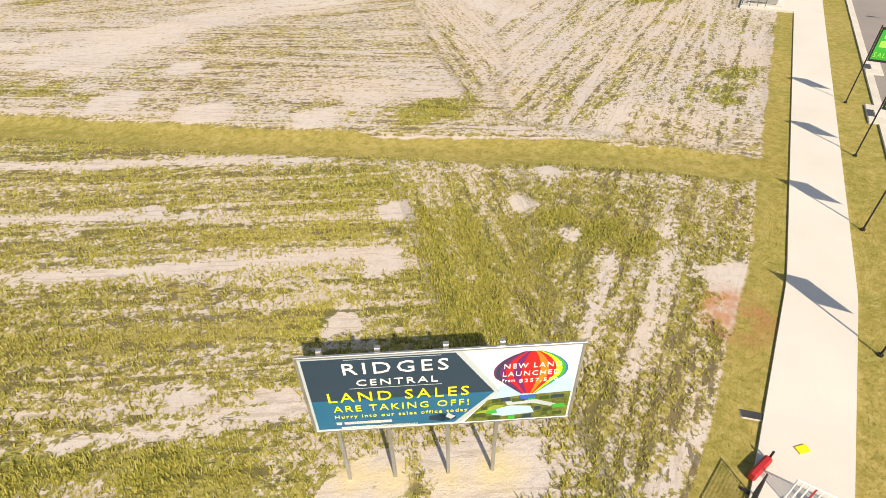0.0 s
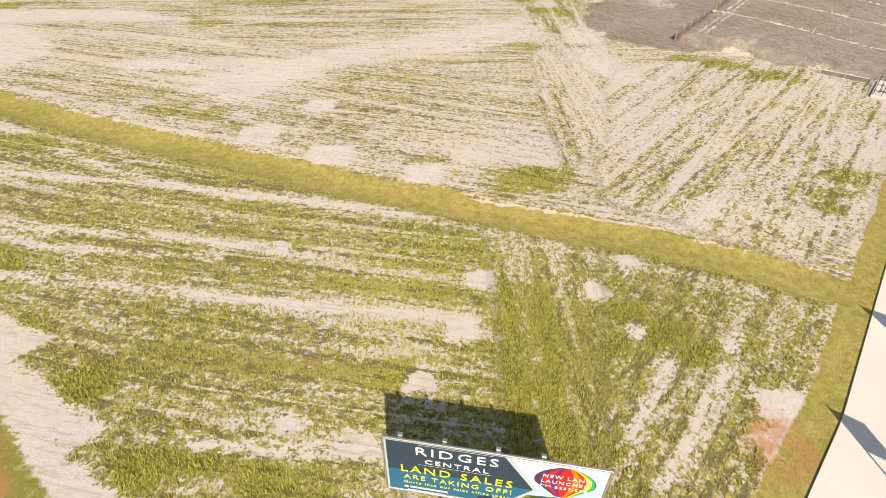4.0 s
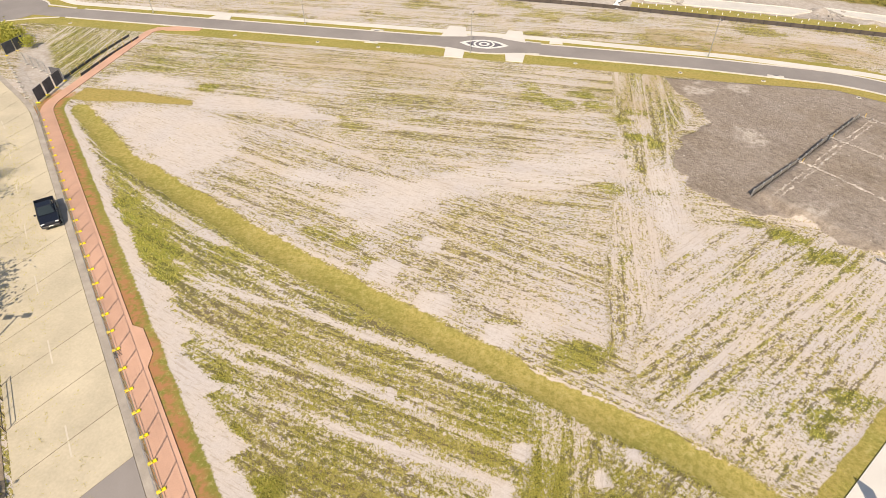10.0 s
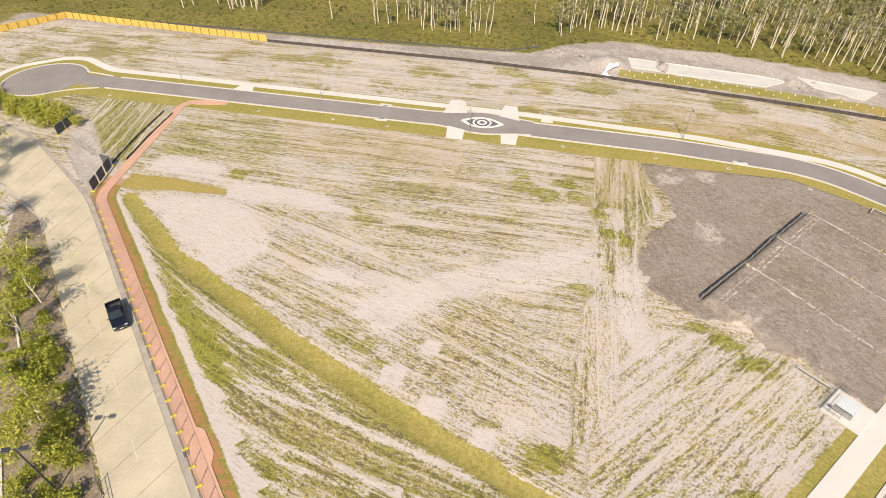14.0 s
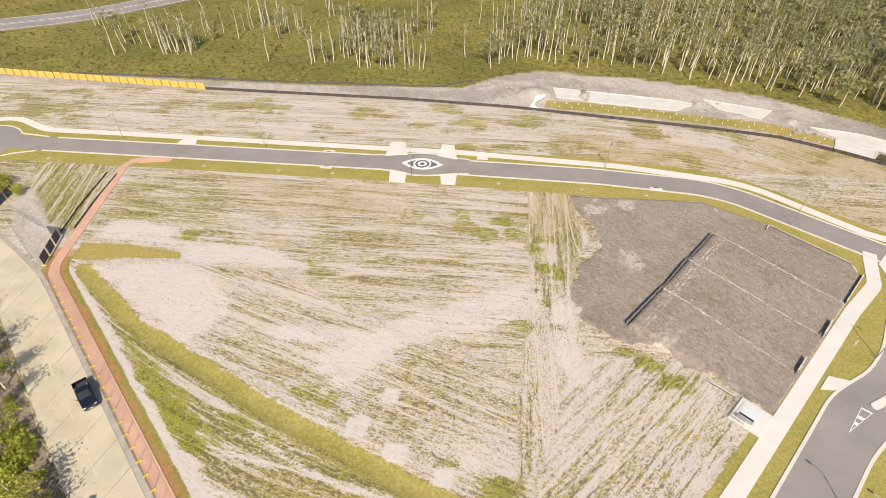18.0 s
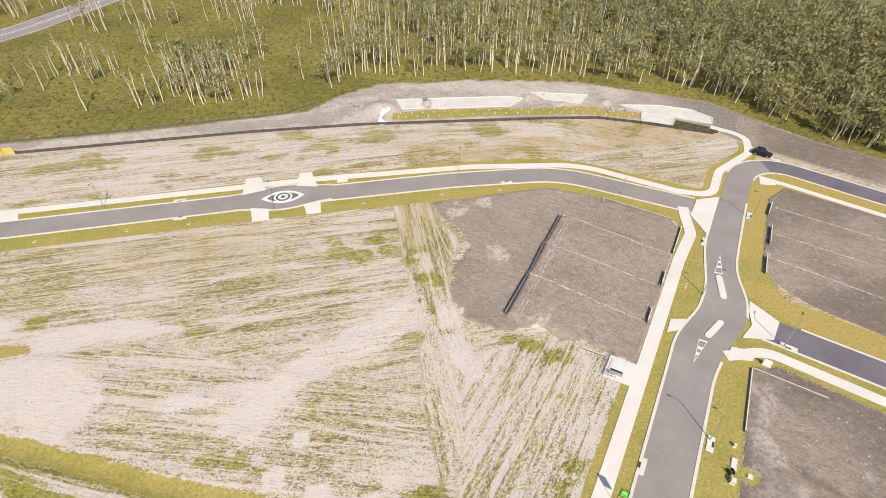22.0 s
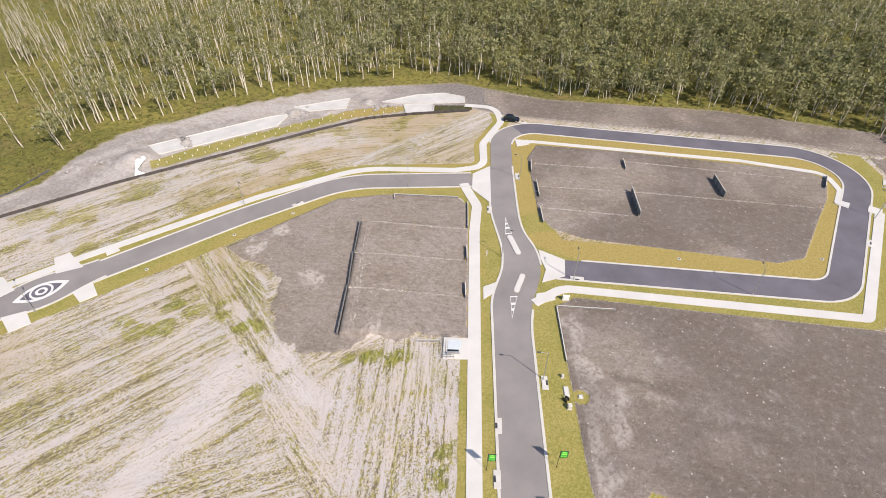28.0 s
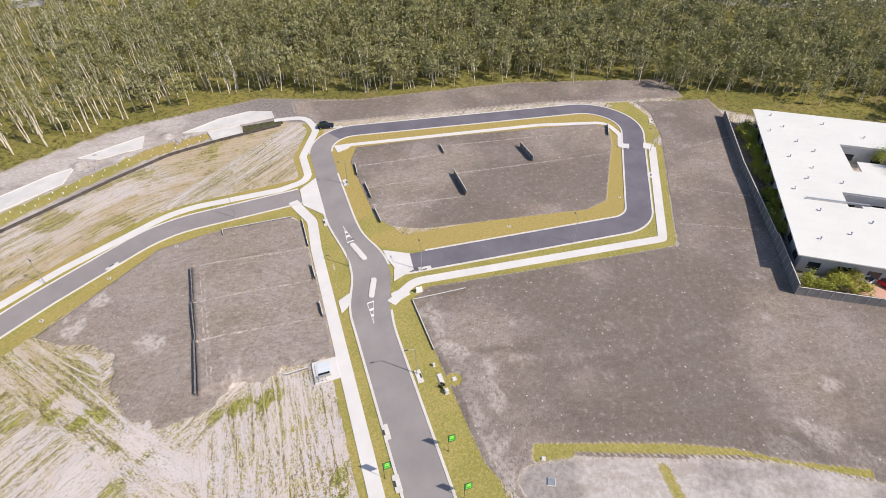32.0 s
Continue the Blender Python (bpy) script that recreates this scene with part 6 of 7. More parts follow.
# ---- white-roofed building ----
def hall():
    ob = thing("building", (0, 0, 0), "low modern building with a broad white metal roof and courtyards", "building")
    A, B, Cc, D = np.array((158.8, -6.8)), np.array((99.0, -21.5)), np.array((101.5, -64)), np.array((168, -50))
    z = 4.6
    ux = (B - A) / np.linalg.norm(B - A)
    vy = np.array((-ux[1], ux[0]))
    at = lambda p, q: tuple(A + ux * p + vy * q)
    # roof strips between courtyards, each a slab with an edge
    holes = ((14.6, 26.8, 17.6, 30.0), (36.5, 42.0, 13.0, 29.0))
    ps, qs = [0, 14.6, 26.8, 36.5, 42.0, 61.0], [0, 13.0, 17.6, 29.0, 30.0, 46.0]
    for i in range(5):
        for j in range(5):
            pm, qm = (ps[i] + ps[i + 1]) / 2, (qs[j] + qs[j + 1]) / 2
            if any(a < pm < b and c < qm < d for a, b, c, d in holes) or (pm > 55 and qm > 28):
                continue
            plate("roof_panel", [at(ps[i], qs[j]), at(ps[i + 1], qs[j]), at(ps[i + 1], qs[j + 1]), at(ps[i], qs[j + 1])], z + 0.25, z, ROOF, ob)
    for p in np.arange(1.5, 60, 3.0):
        a, b = np.array(at(p, 0.2)), np.array(at(p, 12.8))
        bm = bmesh.new()
        rod(bm, (*a, z + 0.255), (*b, z + 0.255), 0.02, sides=4)
        part("roof_seam", bm, ROOF, ob)
    for (p0, q0), (p1, q1) in (((1.5, 1.5), (59.5, 1.5)), ((59.5, 1.5), (59.5, 27)), ((59.5, 27), (54, 27)), ((1.5, 1.5), (1.5, 45)), ((14.6, 17.6), (26.8, 17.6)), ((26.8, 17.6), (26.8, 30)), ((14.6, 17.6), (14.6, 30)), ((36.5, 13), (42, 13)), ((36.5, 13), (36.5, 29)), ((42, 13), (42, 29)), ((54, 27), (54, 45))):
        a, b = np.array(at(p0, q0)), np.array(at(p1, q1))
        mid, d = (a + b) / 2, b - a
        turn = math.degrees(math.atan2(d[1], d[0]))
        wall = part("wall", box(bmesh.new(), 0, 0, 0, np.hypot(*d), 0.25, z), RENDER_WALL, ob)
        wall.matrix_basis = pose(*mid, -0.1, 0, 0, turn)
        n = max(1, int(np.hypot(*d) / 5))
        for k in range(n):
            for side in (-0.13, 0.13):
                win = part("window", box(bmesh.new(), (k + 0.5) / n * np.hypot(*d) - np.hypot(*d) / 2, side, 1.0, 2.2, 0.05, 1.7, bevel=0.01), GLASS, wall)
    for p, q in ((3, 4), (9, 6), (16, 8), (24, 5), (33, 7), (45, 7), (52, 11), (10, 24), (30, 24), (48, 24), (8, 34), (12, 2.5), (20, 11), (28, 9), (38, 3.5), (47, 16), (55, 5), (33, 14), (5, 16)):
        vent = part("roof_vent", rod(bmesh.new(), (*at(p, q), z + 0.2), (*at(p, q), z + 0.75), 0.14), GALV, ob)
        part("cowl", rod(bmesh.new(), (*at(p, q), z + 0.75), (*at(p, q), z + 0.9), 0.26, 0.12), GALV, vent)
    part("roof_duct", box(bmesh.new(), 0, 0, 0, 12, 0.35, 0.4), GALV, ob).matrix_basis = pose(*at(41, 11.0), z + 0.25, 0, 0, 105)
    # cream courtyard canopy roofs
    for p, q, sp, sq in ((22.0, 23.8, 5.2, 6.0), (39.6, 23, 2.2, 12)):
        part("canopy", box(bmesh.new(), 0, 0, 0, sp, sq, 0.15), ROOF, ob).matrix_basis = pose(*at(p, q), 3.2, 0, 0, math.degrees(math.atan2(ux[1], ux[0])))


hall()

# ---- temporary fence along the pink path ----
def fence_panel(cloth=False, bright=True):
    text = "temporary steel mesh fence panel hung with dark shade cloth" if cloth else ("temporary steel mesh fence panel on yellow feet" if bright else "temporary steel mesh fence panel on grey feet")
    ob = thing("fence_panel", (0, 0, 0), text, "fence panel", "shade cloth panels" if cloth else "temporary fence panels")
    for x in (-1.16, 1.16):
        part("upright", rod(bmesh.new(), (x, 0, 0.06), (x, 0, 2.1), 0.022, sides=6), GALV, ob)
    for z in (0.2, 2.08):
        part("rail", rod(bmesh.new(), (-1.16, 0, z), (1.16, 0, z), 0.02, sides=6), GALV, ob)
    bm = bmesh.new()
    if cloth:
        box(bm, 0, 0, 0.15, 2.28, 0.012, 1.9)
        part("shade_cloth", bm, SHADE_CLOTH, ob, "dark grey shade cloth")
    else:
        for k in range(11):
            x = -1.05 + 0.21 * k
            rod(bm, (x, 0, 0.2), (x, 0, 2.08), 0.005, sides=3)
        for z in (0.7, 1.2, 1.65):
            rod(bm, (-1.16, 0, z), (1.16, 0, z), 0.005, sides=3)
        tagged(part("wire_mesh", bm, GALV, ob), kind="stuff")
    foot = part("foot", box(bmesh.new(), -1.2, 0, 0.0, 0.24, 0.62, 0.14, bevel=0.03), YELLOW_PLASTIC if bright else KERB, ob, "yellow plastic foot" if bright else "grey concrete foot")
    part("clamp", box(bmesh.new(), -1.2, 0, 1.5, 0.12, 0.06, 0.05), DARK_GREY, ob)
    return ob


def run_panels(panel, a, b):
    a, b = Vector(a), Vector(b)
    n = max(1, round((b - a).length / 2.4))
    for k in range(n):
        p = a + (b - a) * ((k + 0.5) / n)
        copy_thing(panel, pose(*p, 0.06, 0, 0, math.degrees(math.atan2(*(b - a).yx))))


mesh_panel, cloth_panel = fence_panel(), fence_panel(True)
line = beside(PINK_LINE, -0.72)
start, bend = Vector((-15.6, 6.0)), Vector((-72.2, 58.0))
mesh_panel.matrix_world = pose(-14.6, 5.1, 0.06, 0, 0, 137.5)
run_panels(mesh_panel, start, bend)
grey_panel = fence_panel(False, False)
grey_panel.matrix_world = pose(-79.4, 63.1, 0.06, 0, 0, 141)
run_panels(grey_panel, (-80.5, 64.0), (-94.2, 75.0))
run_panels(grey_panel, (-82.0, 70.8), (-91.3, 74.9))
run_panels(cloth_panel, (-95.6, 76.4), (-96.0, 81.4))
run_panels(cloth_panel, (-75.4, 61.0), (-77.6, 69.0))
cloth_panel.matrix_world = pose(-78.9, 69.4, 0.0, 0, 0, 174)


# ---- low black silt fences ----
def silt_fence(points, label="low black silt fence on timber pickets", caps=False):
    ob = thing("silt_fence", (*points[0], 0), label, "silt fence")
    o = Vector((*points[0], 0))
    for a, b in zip(points, points[1:]):
        a, b = Vector((*a, 0)), Vector((*b, 0))
        n = max(1, round((b - a).length / 2.5))
        turn = math.degrees(math.atan2(*(b - a).yx))
        for k in range(n):
            p = a + (b - a) * (k / n) - o
            picket = part("picket", box(bmesh.new(), p.x, p.y, -0.25, 0.05, 0.05, 1.05), TIMBER if not caps else DARK_GREY, ob)
            if caps:
                part("cap", box(bmesh.new(), p.x, p.y, 0.78, 0.13, 0.13, 0.1, bevel=0.02), WHITE, picket, "white picket cap")
        m = (a + b) / 2 - o
        part("cloth", box(bmesh.new(), 0, 0, 0, (b - a).length, 0.015, 0.45), SHADE_CLOTH, ob, "black filter cloth").matrix_basis = pose(*m, 0, 0, turn) @ pose(0, 0.035, -0.05)
    return ob


silt_fence([(-78.3, 69.5), (-80.0, 78.4), (-81.4, 90.5)])
silt_fence([(-76.6, 71.5), (-78.0, 80.0), (-79.0, 90.0)])
silt_fence([(-120, 139.9), (-60, 140.2), (-14, 141.6), (-5, 147)], "low black silt fence with white-capped pickets below the heath", True)


# ---- dark dual-cab pickup ----
def wheels(ob, xs, half, r):
    for x in xs:
        for y in (-half, half):
            tyre = part("wheel", rod(bmesh.new(), (x, y - 0.11, r), (x, y + 0.11, r), r, sides=18), TYRE, ob)
            part("rim", rod(bmesh.new(), (x, y - 0.115, r), (x, y + 0.115, r), r * 0.62, sides=12), GALV, tyre)


def shell(rows):
    """A body lofted through cross-sections of x, half width, z low, z high."""
    bm = bmesh.new()
    rings = []
    for x, w, lo, hi in rows:
        inset = min(0.07, (hi - lo) * 0.3)
        rings.append([bm.verts.new(p) for p in ((x, -w, lo), (x, w, lo), (x, w, hi - inset), (x, w - inset, hi), (x, -w + inset, hi), (x, -w, hi - inset))])
    for a, b in zip(rings, rings[1:]):
        for k in range(6):
            bm.faces.new((a[k], a[(k + 1) % 6], b[(k + 1) % 6], b[k]))
    bm.faces.new(rings[0][::-1])
    bm.faces.new(rings[-1])
    bmesh.ops.recalc_face_normals(bm, faces=bm.faces)
    return bm


def pickup(x, y, turn):
    ob = thing("pickup_truck", (x, y, 0.045), "dark blue-black dual-cab pickup with an open tray on the old road", "pickup truck", turn=turn)
    part("body", shell([(2.62, 0.70, 0.45, 0.78), (2.5, 0.88, 0.36, 0.95), (1.2, 0.94, 0.34, 1.08), (0.9, 0.94, 0.34, 1.10), (-0.75, 0.94, 0.34, 1.10), (-0.8, 0.94, 0.34, 0.70)]), CAR_PAINT, ob)
    part("cab", shell([(1.05, 0.80, 1.05, 1.12), (0.35, 0.74, 1.05, 1.76), (-0.55, 0.74, 1.05, 1.78), (-0.82, 0.76, 1.05, 1.12)]), CAR_PAINT, ob)
    glass = part("windscreen", shell([(1.09, 0.70, 1.09, 1.15), (0.44, 0.64, 1.50, 1.735)]), GLASS, ob)
    part("rear_window", box(bmesh.new(), -0.73, 0, 1.2, 0.08, 1.2, 0.42), GLASS, ob)
    for side in (-1, 1):
        part("side_window", box(bmesh.new(), -0.12, side * 0.765, 1.18, 1.25, 0.03, 0.42), GLASS, ob)
        part("headlight", box(bmesh.new(), 2.52, side * 0.66, 0.74, 0.14, 0.34, 0.16, bevel=0.02), LENS, ob)
        part("tail_light", box(bmesh.new(), -2.6, side * 0.86, 0.75, 0.06, 0.12, 0.3), RED_PLASTIC, ob)
        part("mirror", box(bmesh.new(), 0.85, side * 1.04, 1.1, 0.12, 0.2, 0.16, bevel=0.03), CAR_PAINT, ob)
        part("tray_side", box(bmesh.new(), -1.7, side * 0.9, 0.45, 1.85, 0.07, 0.62, bevel=0.02), CAR_PAINT, ob)
    part("tray_floor", box(bmesh.new(), -1.7, 0, 0.45, 1.85, 1.75, 0.12), DARK_GREY, ob)
    part("tailgate", box(bmesh.new(), -2.6, 0, 0.45, 0.08, 1.86, 0.62, bevel=0.02), CAR_PAINT, ob)
    part("bumper", box(bmesh.new(), 2.6, 0, 0.36, 0.16, 1.6, 0.25, bevel=0.04), DARK_GREY, ob)
    part("number_plate", box(bmesh.new(), 2.69, 0, 0.5, 0.02, 0.4, 0.1), WHITE, ob)
    part("sports_bar", box(bmesh.new(), -0.95, 0, 1.1, 0.08, 1.6, 0.35, bevel=0.03), GALV, ob)
    wheels(ob, (1.7, -1.55), 0.84, 0.38)


pickup(-52.3, 36.9, -42.5)


def car(x, y, turn, paint, label, tall=1.6):
    ob = thing("car", (x, y, 0.02), label, "car", turn=turn)
    part("body", shell([(2.25, 0.66, 0.42, 0.68), (2.1, 0.85, 0.32, 0.84), (1.0, 0.9, 0.3, 0.95), (-1.9, 0.9, 0.3, 0.98), (-2.2, 0.8, 0.36, 0.9)]), paint, ob)
    part("cabin", shell([(1.0, 0.76, 0.93, 0.97), (0.25, 0.68, 0.93, tall), (-1.4, 0.68, 0.93, tall), (-2.05, 0.74, 0.93, 1.0)]), GLASS, ob)
    part("roof", box(bmesh.new(), -0.55, 0, tall - 0.02, 1.6, 1.26, 0.04, bevel=0.015), paint, ob)
    for side in (-1, 1):
        part("headlight", box(bmesh.new(), 2.12, side * 0.62, 0.62, 0.12, 0.3, 0.14, bevel=0.02), LENS, ob)
        part("tail_light", box(bmesh.new(), -2.18, side * 0.66, 0.66, 0.06, 0.24, 0.16), RED_PLASTIC, ob)
        part("mirror", box(bmesh.new(), 0.72, side * 0.98, 0.95, 0.1, 0.16, 0.12, bevel=0.02), paint, ob)
    wheels(ob, (1.4, -1.35), 0.8, 0.34)


car(101.4, 94.9, -50, CAR_PAINT, "black parked car at the bend of the loop road", 1.7)
car(104.6, -33.2, 60, WHITE, "white car parked on the forecourt")
car(105.0, -37.2, 62, RED_PRINT, "red car parked on the forecourt")
car(-70.6, 33.6, -42, plain("blue_car_paint", (0.03, 0.06, 0.20), 0.25, vary=0.05), "dark blue car parked in a bay")


# ---- west verge: planting, car park, floodlight ----
tagged(plate("car_park", [(-70.0, 33.8), (-52.2, 18.0), (-38, 4), (-52, -12), (-92, 24)], 0.03, -0.1, ASPHALT), "grey asphalt car park with white bay lines", "car park", kind="structure")
direction = np.array((-0.747, 0.665))
inward = np.array((-0.665, -0.747))
for k in range(9):
    p = np.array((-51.0, 17.3)) + direction * (2.6 * k) + inward * 0.3
    bay = thing("bay_line", (*p, 0.032), "white painted parking bay line", "road marking", "bay lines", turn=228.3)
    part("stripe", box(bmesh.new(), 2.6, 0, 0, 5.2, 0.1, 0.004), PAINT, bay)
    stop = thing("wheel_stop", (*(p + direction * 1.3 + inward * 0.6), 0.03), "dark rubber wheel stop with pale ends", "wheel stop", "wheel stops", turn=138.3)
    part("bar", box(bmesh.new(), 0, 0, 0, 1.7, 0.16, 0.11, bevel=0.02), BLACK, stop)
    for x in (-0.75, 0.75):
        part("reflector", box(bmesh.new(), x, 0, 0.105, 0.16, 0.1, 0.012), PAINT, stop)
edge_line = np.array([(-71.5, 35.0), (-51.6, 17.2), (-38.5, 4.2)])
tagged(strip("kerb", edge_line, -0.15, 0.15, 0.14, -0.1, KERB), "pale kerb between the car park and the planting", "kerb", kind="structure")
tagged(strip("edging", np.array([(-66.0, 34.4), (-51.5, 21.2)]), -0.12, 0.12, 0.3, -0.1, KERB), "narrow concrete edging wall in the planting", "edging", kind="structure")


def floodlight():
    ob = thing("floodlight", (-43.3, 15.6, 0), "tall dark pole with two flat lamp heads beside the road", "street lamp", turn=20)
    part("pole", rod(bmesh.new(), (0, 0, -0.3), (0, 0, 8.3), 0.10, 0.07), DARK_GREY, ob)
    part("base_plate", box(bmesh.new(), 0, 0, 0, 0.4, 0.4, 0.05), DARK_GREY, ob)
    part("crossarm", rod(bmesh.new(), (-0.7, 0, 8.25), (0.7, 0, 8.25), 0.05), DARK_GREY, ob)
    for x in (-0.75, 0.75):
        head = part("lamp_head", box(bmesh.new(), x, 0, 8.18, 0.75, 0.5, 0.14, bevel=0.03), DARK_GREY, ob)
        part("lens", box(bmesh.new(), x, 0, 8.165, 0.55, 0.36, 0.014), LENS, head)


floodlight()
rail = thing("handrail", (-39.6, 17.3, 0), "black bent steel handrail at the road edge", "handrail", turn=-42.5)
for x in (0, 1.6, 3.2, 4.8):
    part("post", rod(bmesh.new(), (x, 0, -0.2), (x, 0, 1.0), 0.03), BLACK, rail)
for z in (0.55, 1.0):
    part("rail", rod(bmesh.new(), (0, 0, z), (4.8, 0, z), 0.03), BLACK, rail)
tank = thing("drain_grate", (-33.0, 22.0, 0.055), "dark steel drain grate in the gutter", "drain grate", turn=-42.5)
part("frame", box(bmesh.new(), 0, 0, -0.05, 1.0, 0.7, 0.06), DARK_GREY, tank)
for k in range(6):
    part("bar", box(bmesh.new(), -0.4 + 0.16 * k, 0, 0.008, 0.05, 0.6, 0.02), BLACK, tank)

rng = np.random.RandomState(21)


def spray(n, size, tall, leaf, rng):
    """A shrub's foliage of many small leaves in a broken dome."""
    vs, fs = [], []
    lobes = [(rng.normal(0, 0.35) * size, rng.normal(0, 0.35) * size, tall * rng.uniform(0.35, 0.85)) for _ in range(7)]
    for k in range(n):
        l = lobes[rng.randint(7)]
        c = np.array(l) + rng.normal(0, 1, 3) * np.array((0.26, 0.26, 0.2)) * size
        c[2] = abs(c[2])
        a, b = rng.normal(0, 1, 3), rng.normal(0, 1, 3)
        a /= np.linalg.norm(a)
        b -= a * (a @ b)
        b /= np.linalg.norm(b)
        s = leaf * rng.uniform(0.6, 1.4)
        i = len(vs)
        vs += [tuple(c + a * s), tuple(c + b * s * 0.5), tuple(c - a * s), tuple(c - b * s * 0.5)]
        fs.append((i, i + 1, i + 2, i + 3))
    return vs, fs


def blades(n, size, tall, rng):
    """A strap-leaved clump: arching blades from one crown."""
    vs, fs = [], []
    for k in range(n):
        a, reach, h = rng.uniform(0, 6.28), size * rng.uniform(0.5, 1.0), tall * rng.uniform(0.6, 1.0)
        ux, uy, w = math.cos(a), math.sin(a), 0.045
        i = len(vs)
        for f, z in ((0.05, 0), (0.45, h), (1.0, h * rng.uniform(0.4, 0.8))):
            for side in (-1, 1):
                vs.append((ux * reach * f - uy * w * side * (1.1 - f), uy * reach * f + ux * w * side * (1.1 - f), z))
        fs += [(i, i + 1, i + 3, i + 2), (i + 2, i + 3, i + 5, i + 4)]
    return vs, fs


SHRUBS = [mesh_from("foliage", *spray(520, 1.5, 1.9, 0.15, rng), BUSH_LEAF) for _ in range(4)]
STRAPS = [mesh_from("leaves", *blades(150, 1.35, 1.05, rng), BUSH_LEAF) for _ in range(3)]
stem_bm = bmesh.new()
for k in range(4):
    rod(stem_bm, (0, 0, -0.1), (0.35 * math.cos(k * 1.6), 0.35 * math.sin(k * 1.6), 0.8), 0.03, 0.012, 5)
STEM = bpy.data.meshes.new("stems")
stem_bm.to_mesh(STEM)
STEM.materials.append(BARK)
STREET_TREES = []
for k in range(4):
    (tv, tf), (cv, cf) = grown_tree(rng, 6.2 + 0.5 * k, 2.3, 800, 0.19, True)
    STREET_TREES.append((mesh_from("trunk", tv, tf, BARK), mesh_from("crown", cv, cf, BUSH_LEAF)))


def plant(kind, x, y, size, z=0.0):
    if kind == "tree":
        ob = tagged(new("street_tree"), "young leafy green tree in the verge planting", "tree", "verge trees")
        parts_of = zip(("trunk", "crown"), STREET_TREES[rng.randint(4)])
    elif kind == "shrub":
        ob = tagged(new("shrub"), "rounded bright green shrub in mulch", "shrub", "verge shrubs")
        parts_of = (("stems", STEM), ("foliage", SHRUBS[rng.randint(4)]))
    else:
        ob = tagged(new("tussock"), "strap-leaved yellow-green grass clump", "shrub", "grass clumps")
        parts_of = (("leaves", STRAPS[rng.randint(3)]),)
    ob.matrix_world = pose(x, y, z, 0, 0, rng.uniform(0, 360)) @ Matrix.Scale(size, 4)
    for name, me in parts_of:
        new(name, me).parent = ob


for x, y in ((-69.5, 41.5), (-64.5, 37.0), (-84.5, 50.0), (-61.5, 31.5), (-57.2, 25.6), (-73.5, 37.6), (-47.2, 18.4), (-50.5, 21.8), (-78, 45.8), (-96, 57), (-67, 34.6)):
    plant("tree", x, y, rng.uniform(0.8, 1.1))
# the mulch bed runs beside the old road, between its west edge and the car park
for k in range(110):
    s, q = rng.uniform(-8, 58), rng.uniform(0.8, 7.6)
    x, y = -30.0 + direction[0] * s - 0.665 * q, 8.2 + direction[1] * s - 0.747 * q
    plant("tussock" if rng.rand() < 0.55 else "shrub", x, y, rng.uniform(0.7, 1.25))
for k in range(34):
    f = rng.rand()
    plant("shrub", -93 - 42 * f + rng.normal(0, 1.2), 79.5 + 10 * f + rng.normal(0, 1.5), rng.uniform(0.9, 1.9))
for x, y in ((-100, 66), (-104, 67), (-97, 63.6), (-108, 68.5)):
    plant("tree", x, y, rng.uniform(0.9, 1.2))
tagged(plate("mulch_bed", [(-26.3, 4.6), (-79.2, 53.0), (-86, 56), (-72.0, 35.6), (-52.0, 18.0), (-38.8, 4.6)], 0.02, -0.1, plain("bark_mulch", (0.27, 0.215, 0.16), 0.95, vary=0.28, scale=16, fine=14, bump=0.6)), "bark mulch bed between the old road and the car park", "planting bed", kind="structure")

# ---- fences and basins to the north ----
def bay_fence(name, points, step, height, board, post, label, category, group=""):
    """A fence of separate bays between posts, stepping along a line."""
    ob = thing(name, (*points[0], 0), label, category)
    o = Vector((*points[0], 0))
    for a, b in zip(points, points[1:]):
        a, b = Vector((*a, 0)), Vector((*b, 0))
        n = max(1, round((b - a).length / step))
        d = (b - a) / n
        turn = math.degrees(math.atan2(d.y, d.x))
        bm = bmesh.new()
        w = d.length - 0.06
        count = 7
        edge = [(-w / 2 + k * w / count + e, 0.05 + o2) for k in range(count) for e, o2 in ((0.0, 0.012), (0.02, 0.0), (w / count - 0.02, 0.0), (w / count - 0.001, 0.012))]
        lower, upper = ([bm.verts.new((ex, ey, z)) for ex, ey in edge] for z in (0.04, height))
        rear_l, rear_u = ([bm.verts.new((ex, 0.09, z)) for ex, ey in edge] for z in (0.04, height))
        for k in range(len(edge) - 1):
            bm.faces.new((lower[k], lower[k + 1], upper[k + 1], upper[k]))
            bm.faces.new((rear_u[k], rear_u[k + 1], rear_l[k + 1], rear_l[k]))
            bm.faces.new((upper[k], upper[k + 1], rear_u[k + 1], rear_u[k]))
        panel = bpy.data.meshes.new("panel")
        bm.to_mesh(panel)
        bm.free()
        panel.materials.append(board)
        upright = bpy.data.meshes.new("post")
        bm = box(bmesh.new(), 0, -0.02, -0.3, 0.11, 0.11, height + 0.36)
        bm.to_mesh(upright)
        bm.free()
        upright.materials.append(post)
        for k in range(n):
            p = a + d * (k + 0.5) - o
            c = new("panel", panel)
            c.parent, c.matrix_basis = ob, pose(*p, 0, 0, turn)
            q = a + d * k - o
            c = new("post", upright)
            c.parent, c.matrix_basis = ob, pose(*q, 0, 0, turn)
    return ob


DARK_FENCE = plain("dark_fence_board", (0.085, 0.07, 0.062), 0.9, vary=0.2, scale=12)
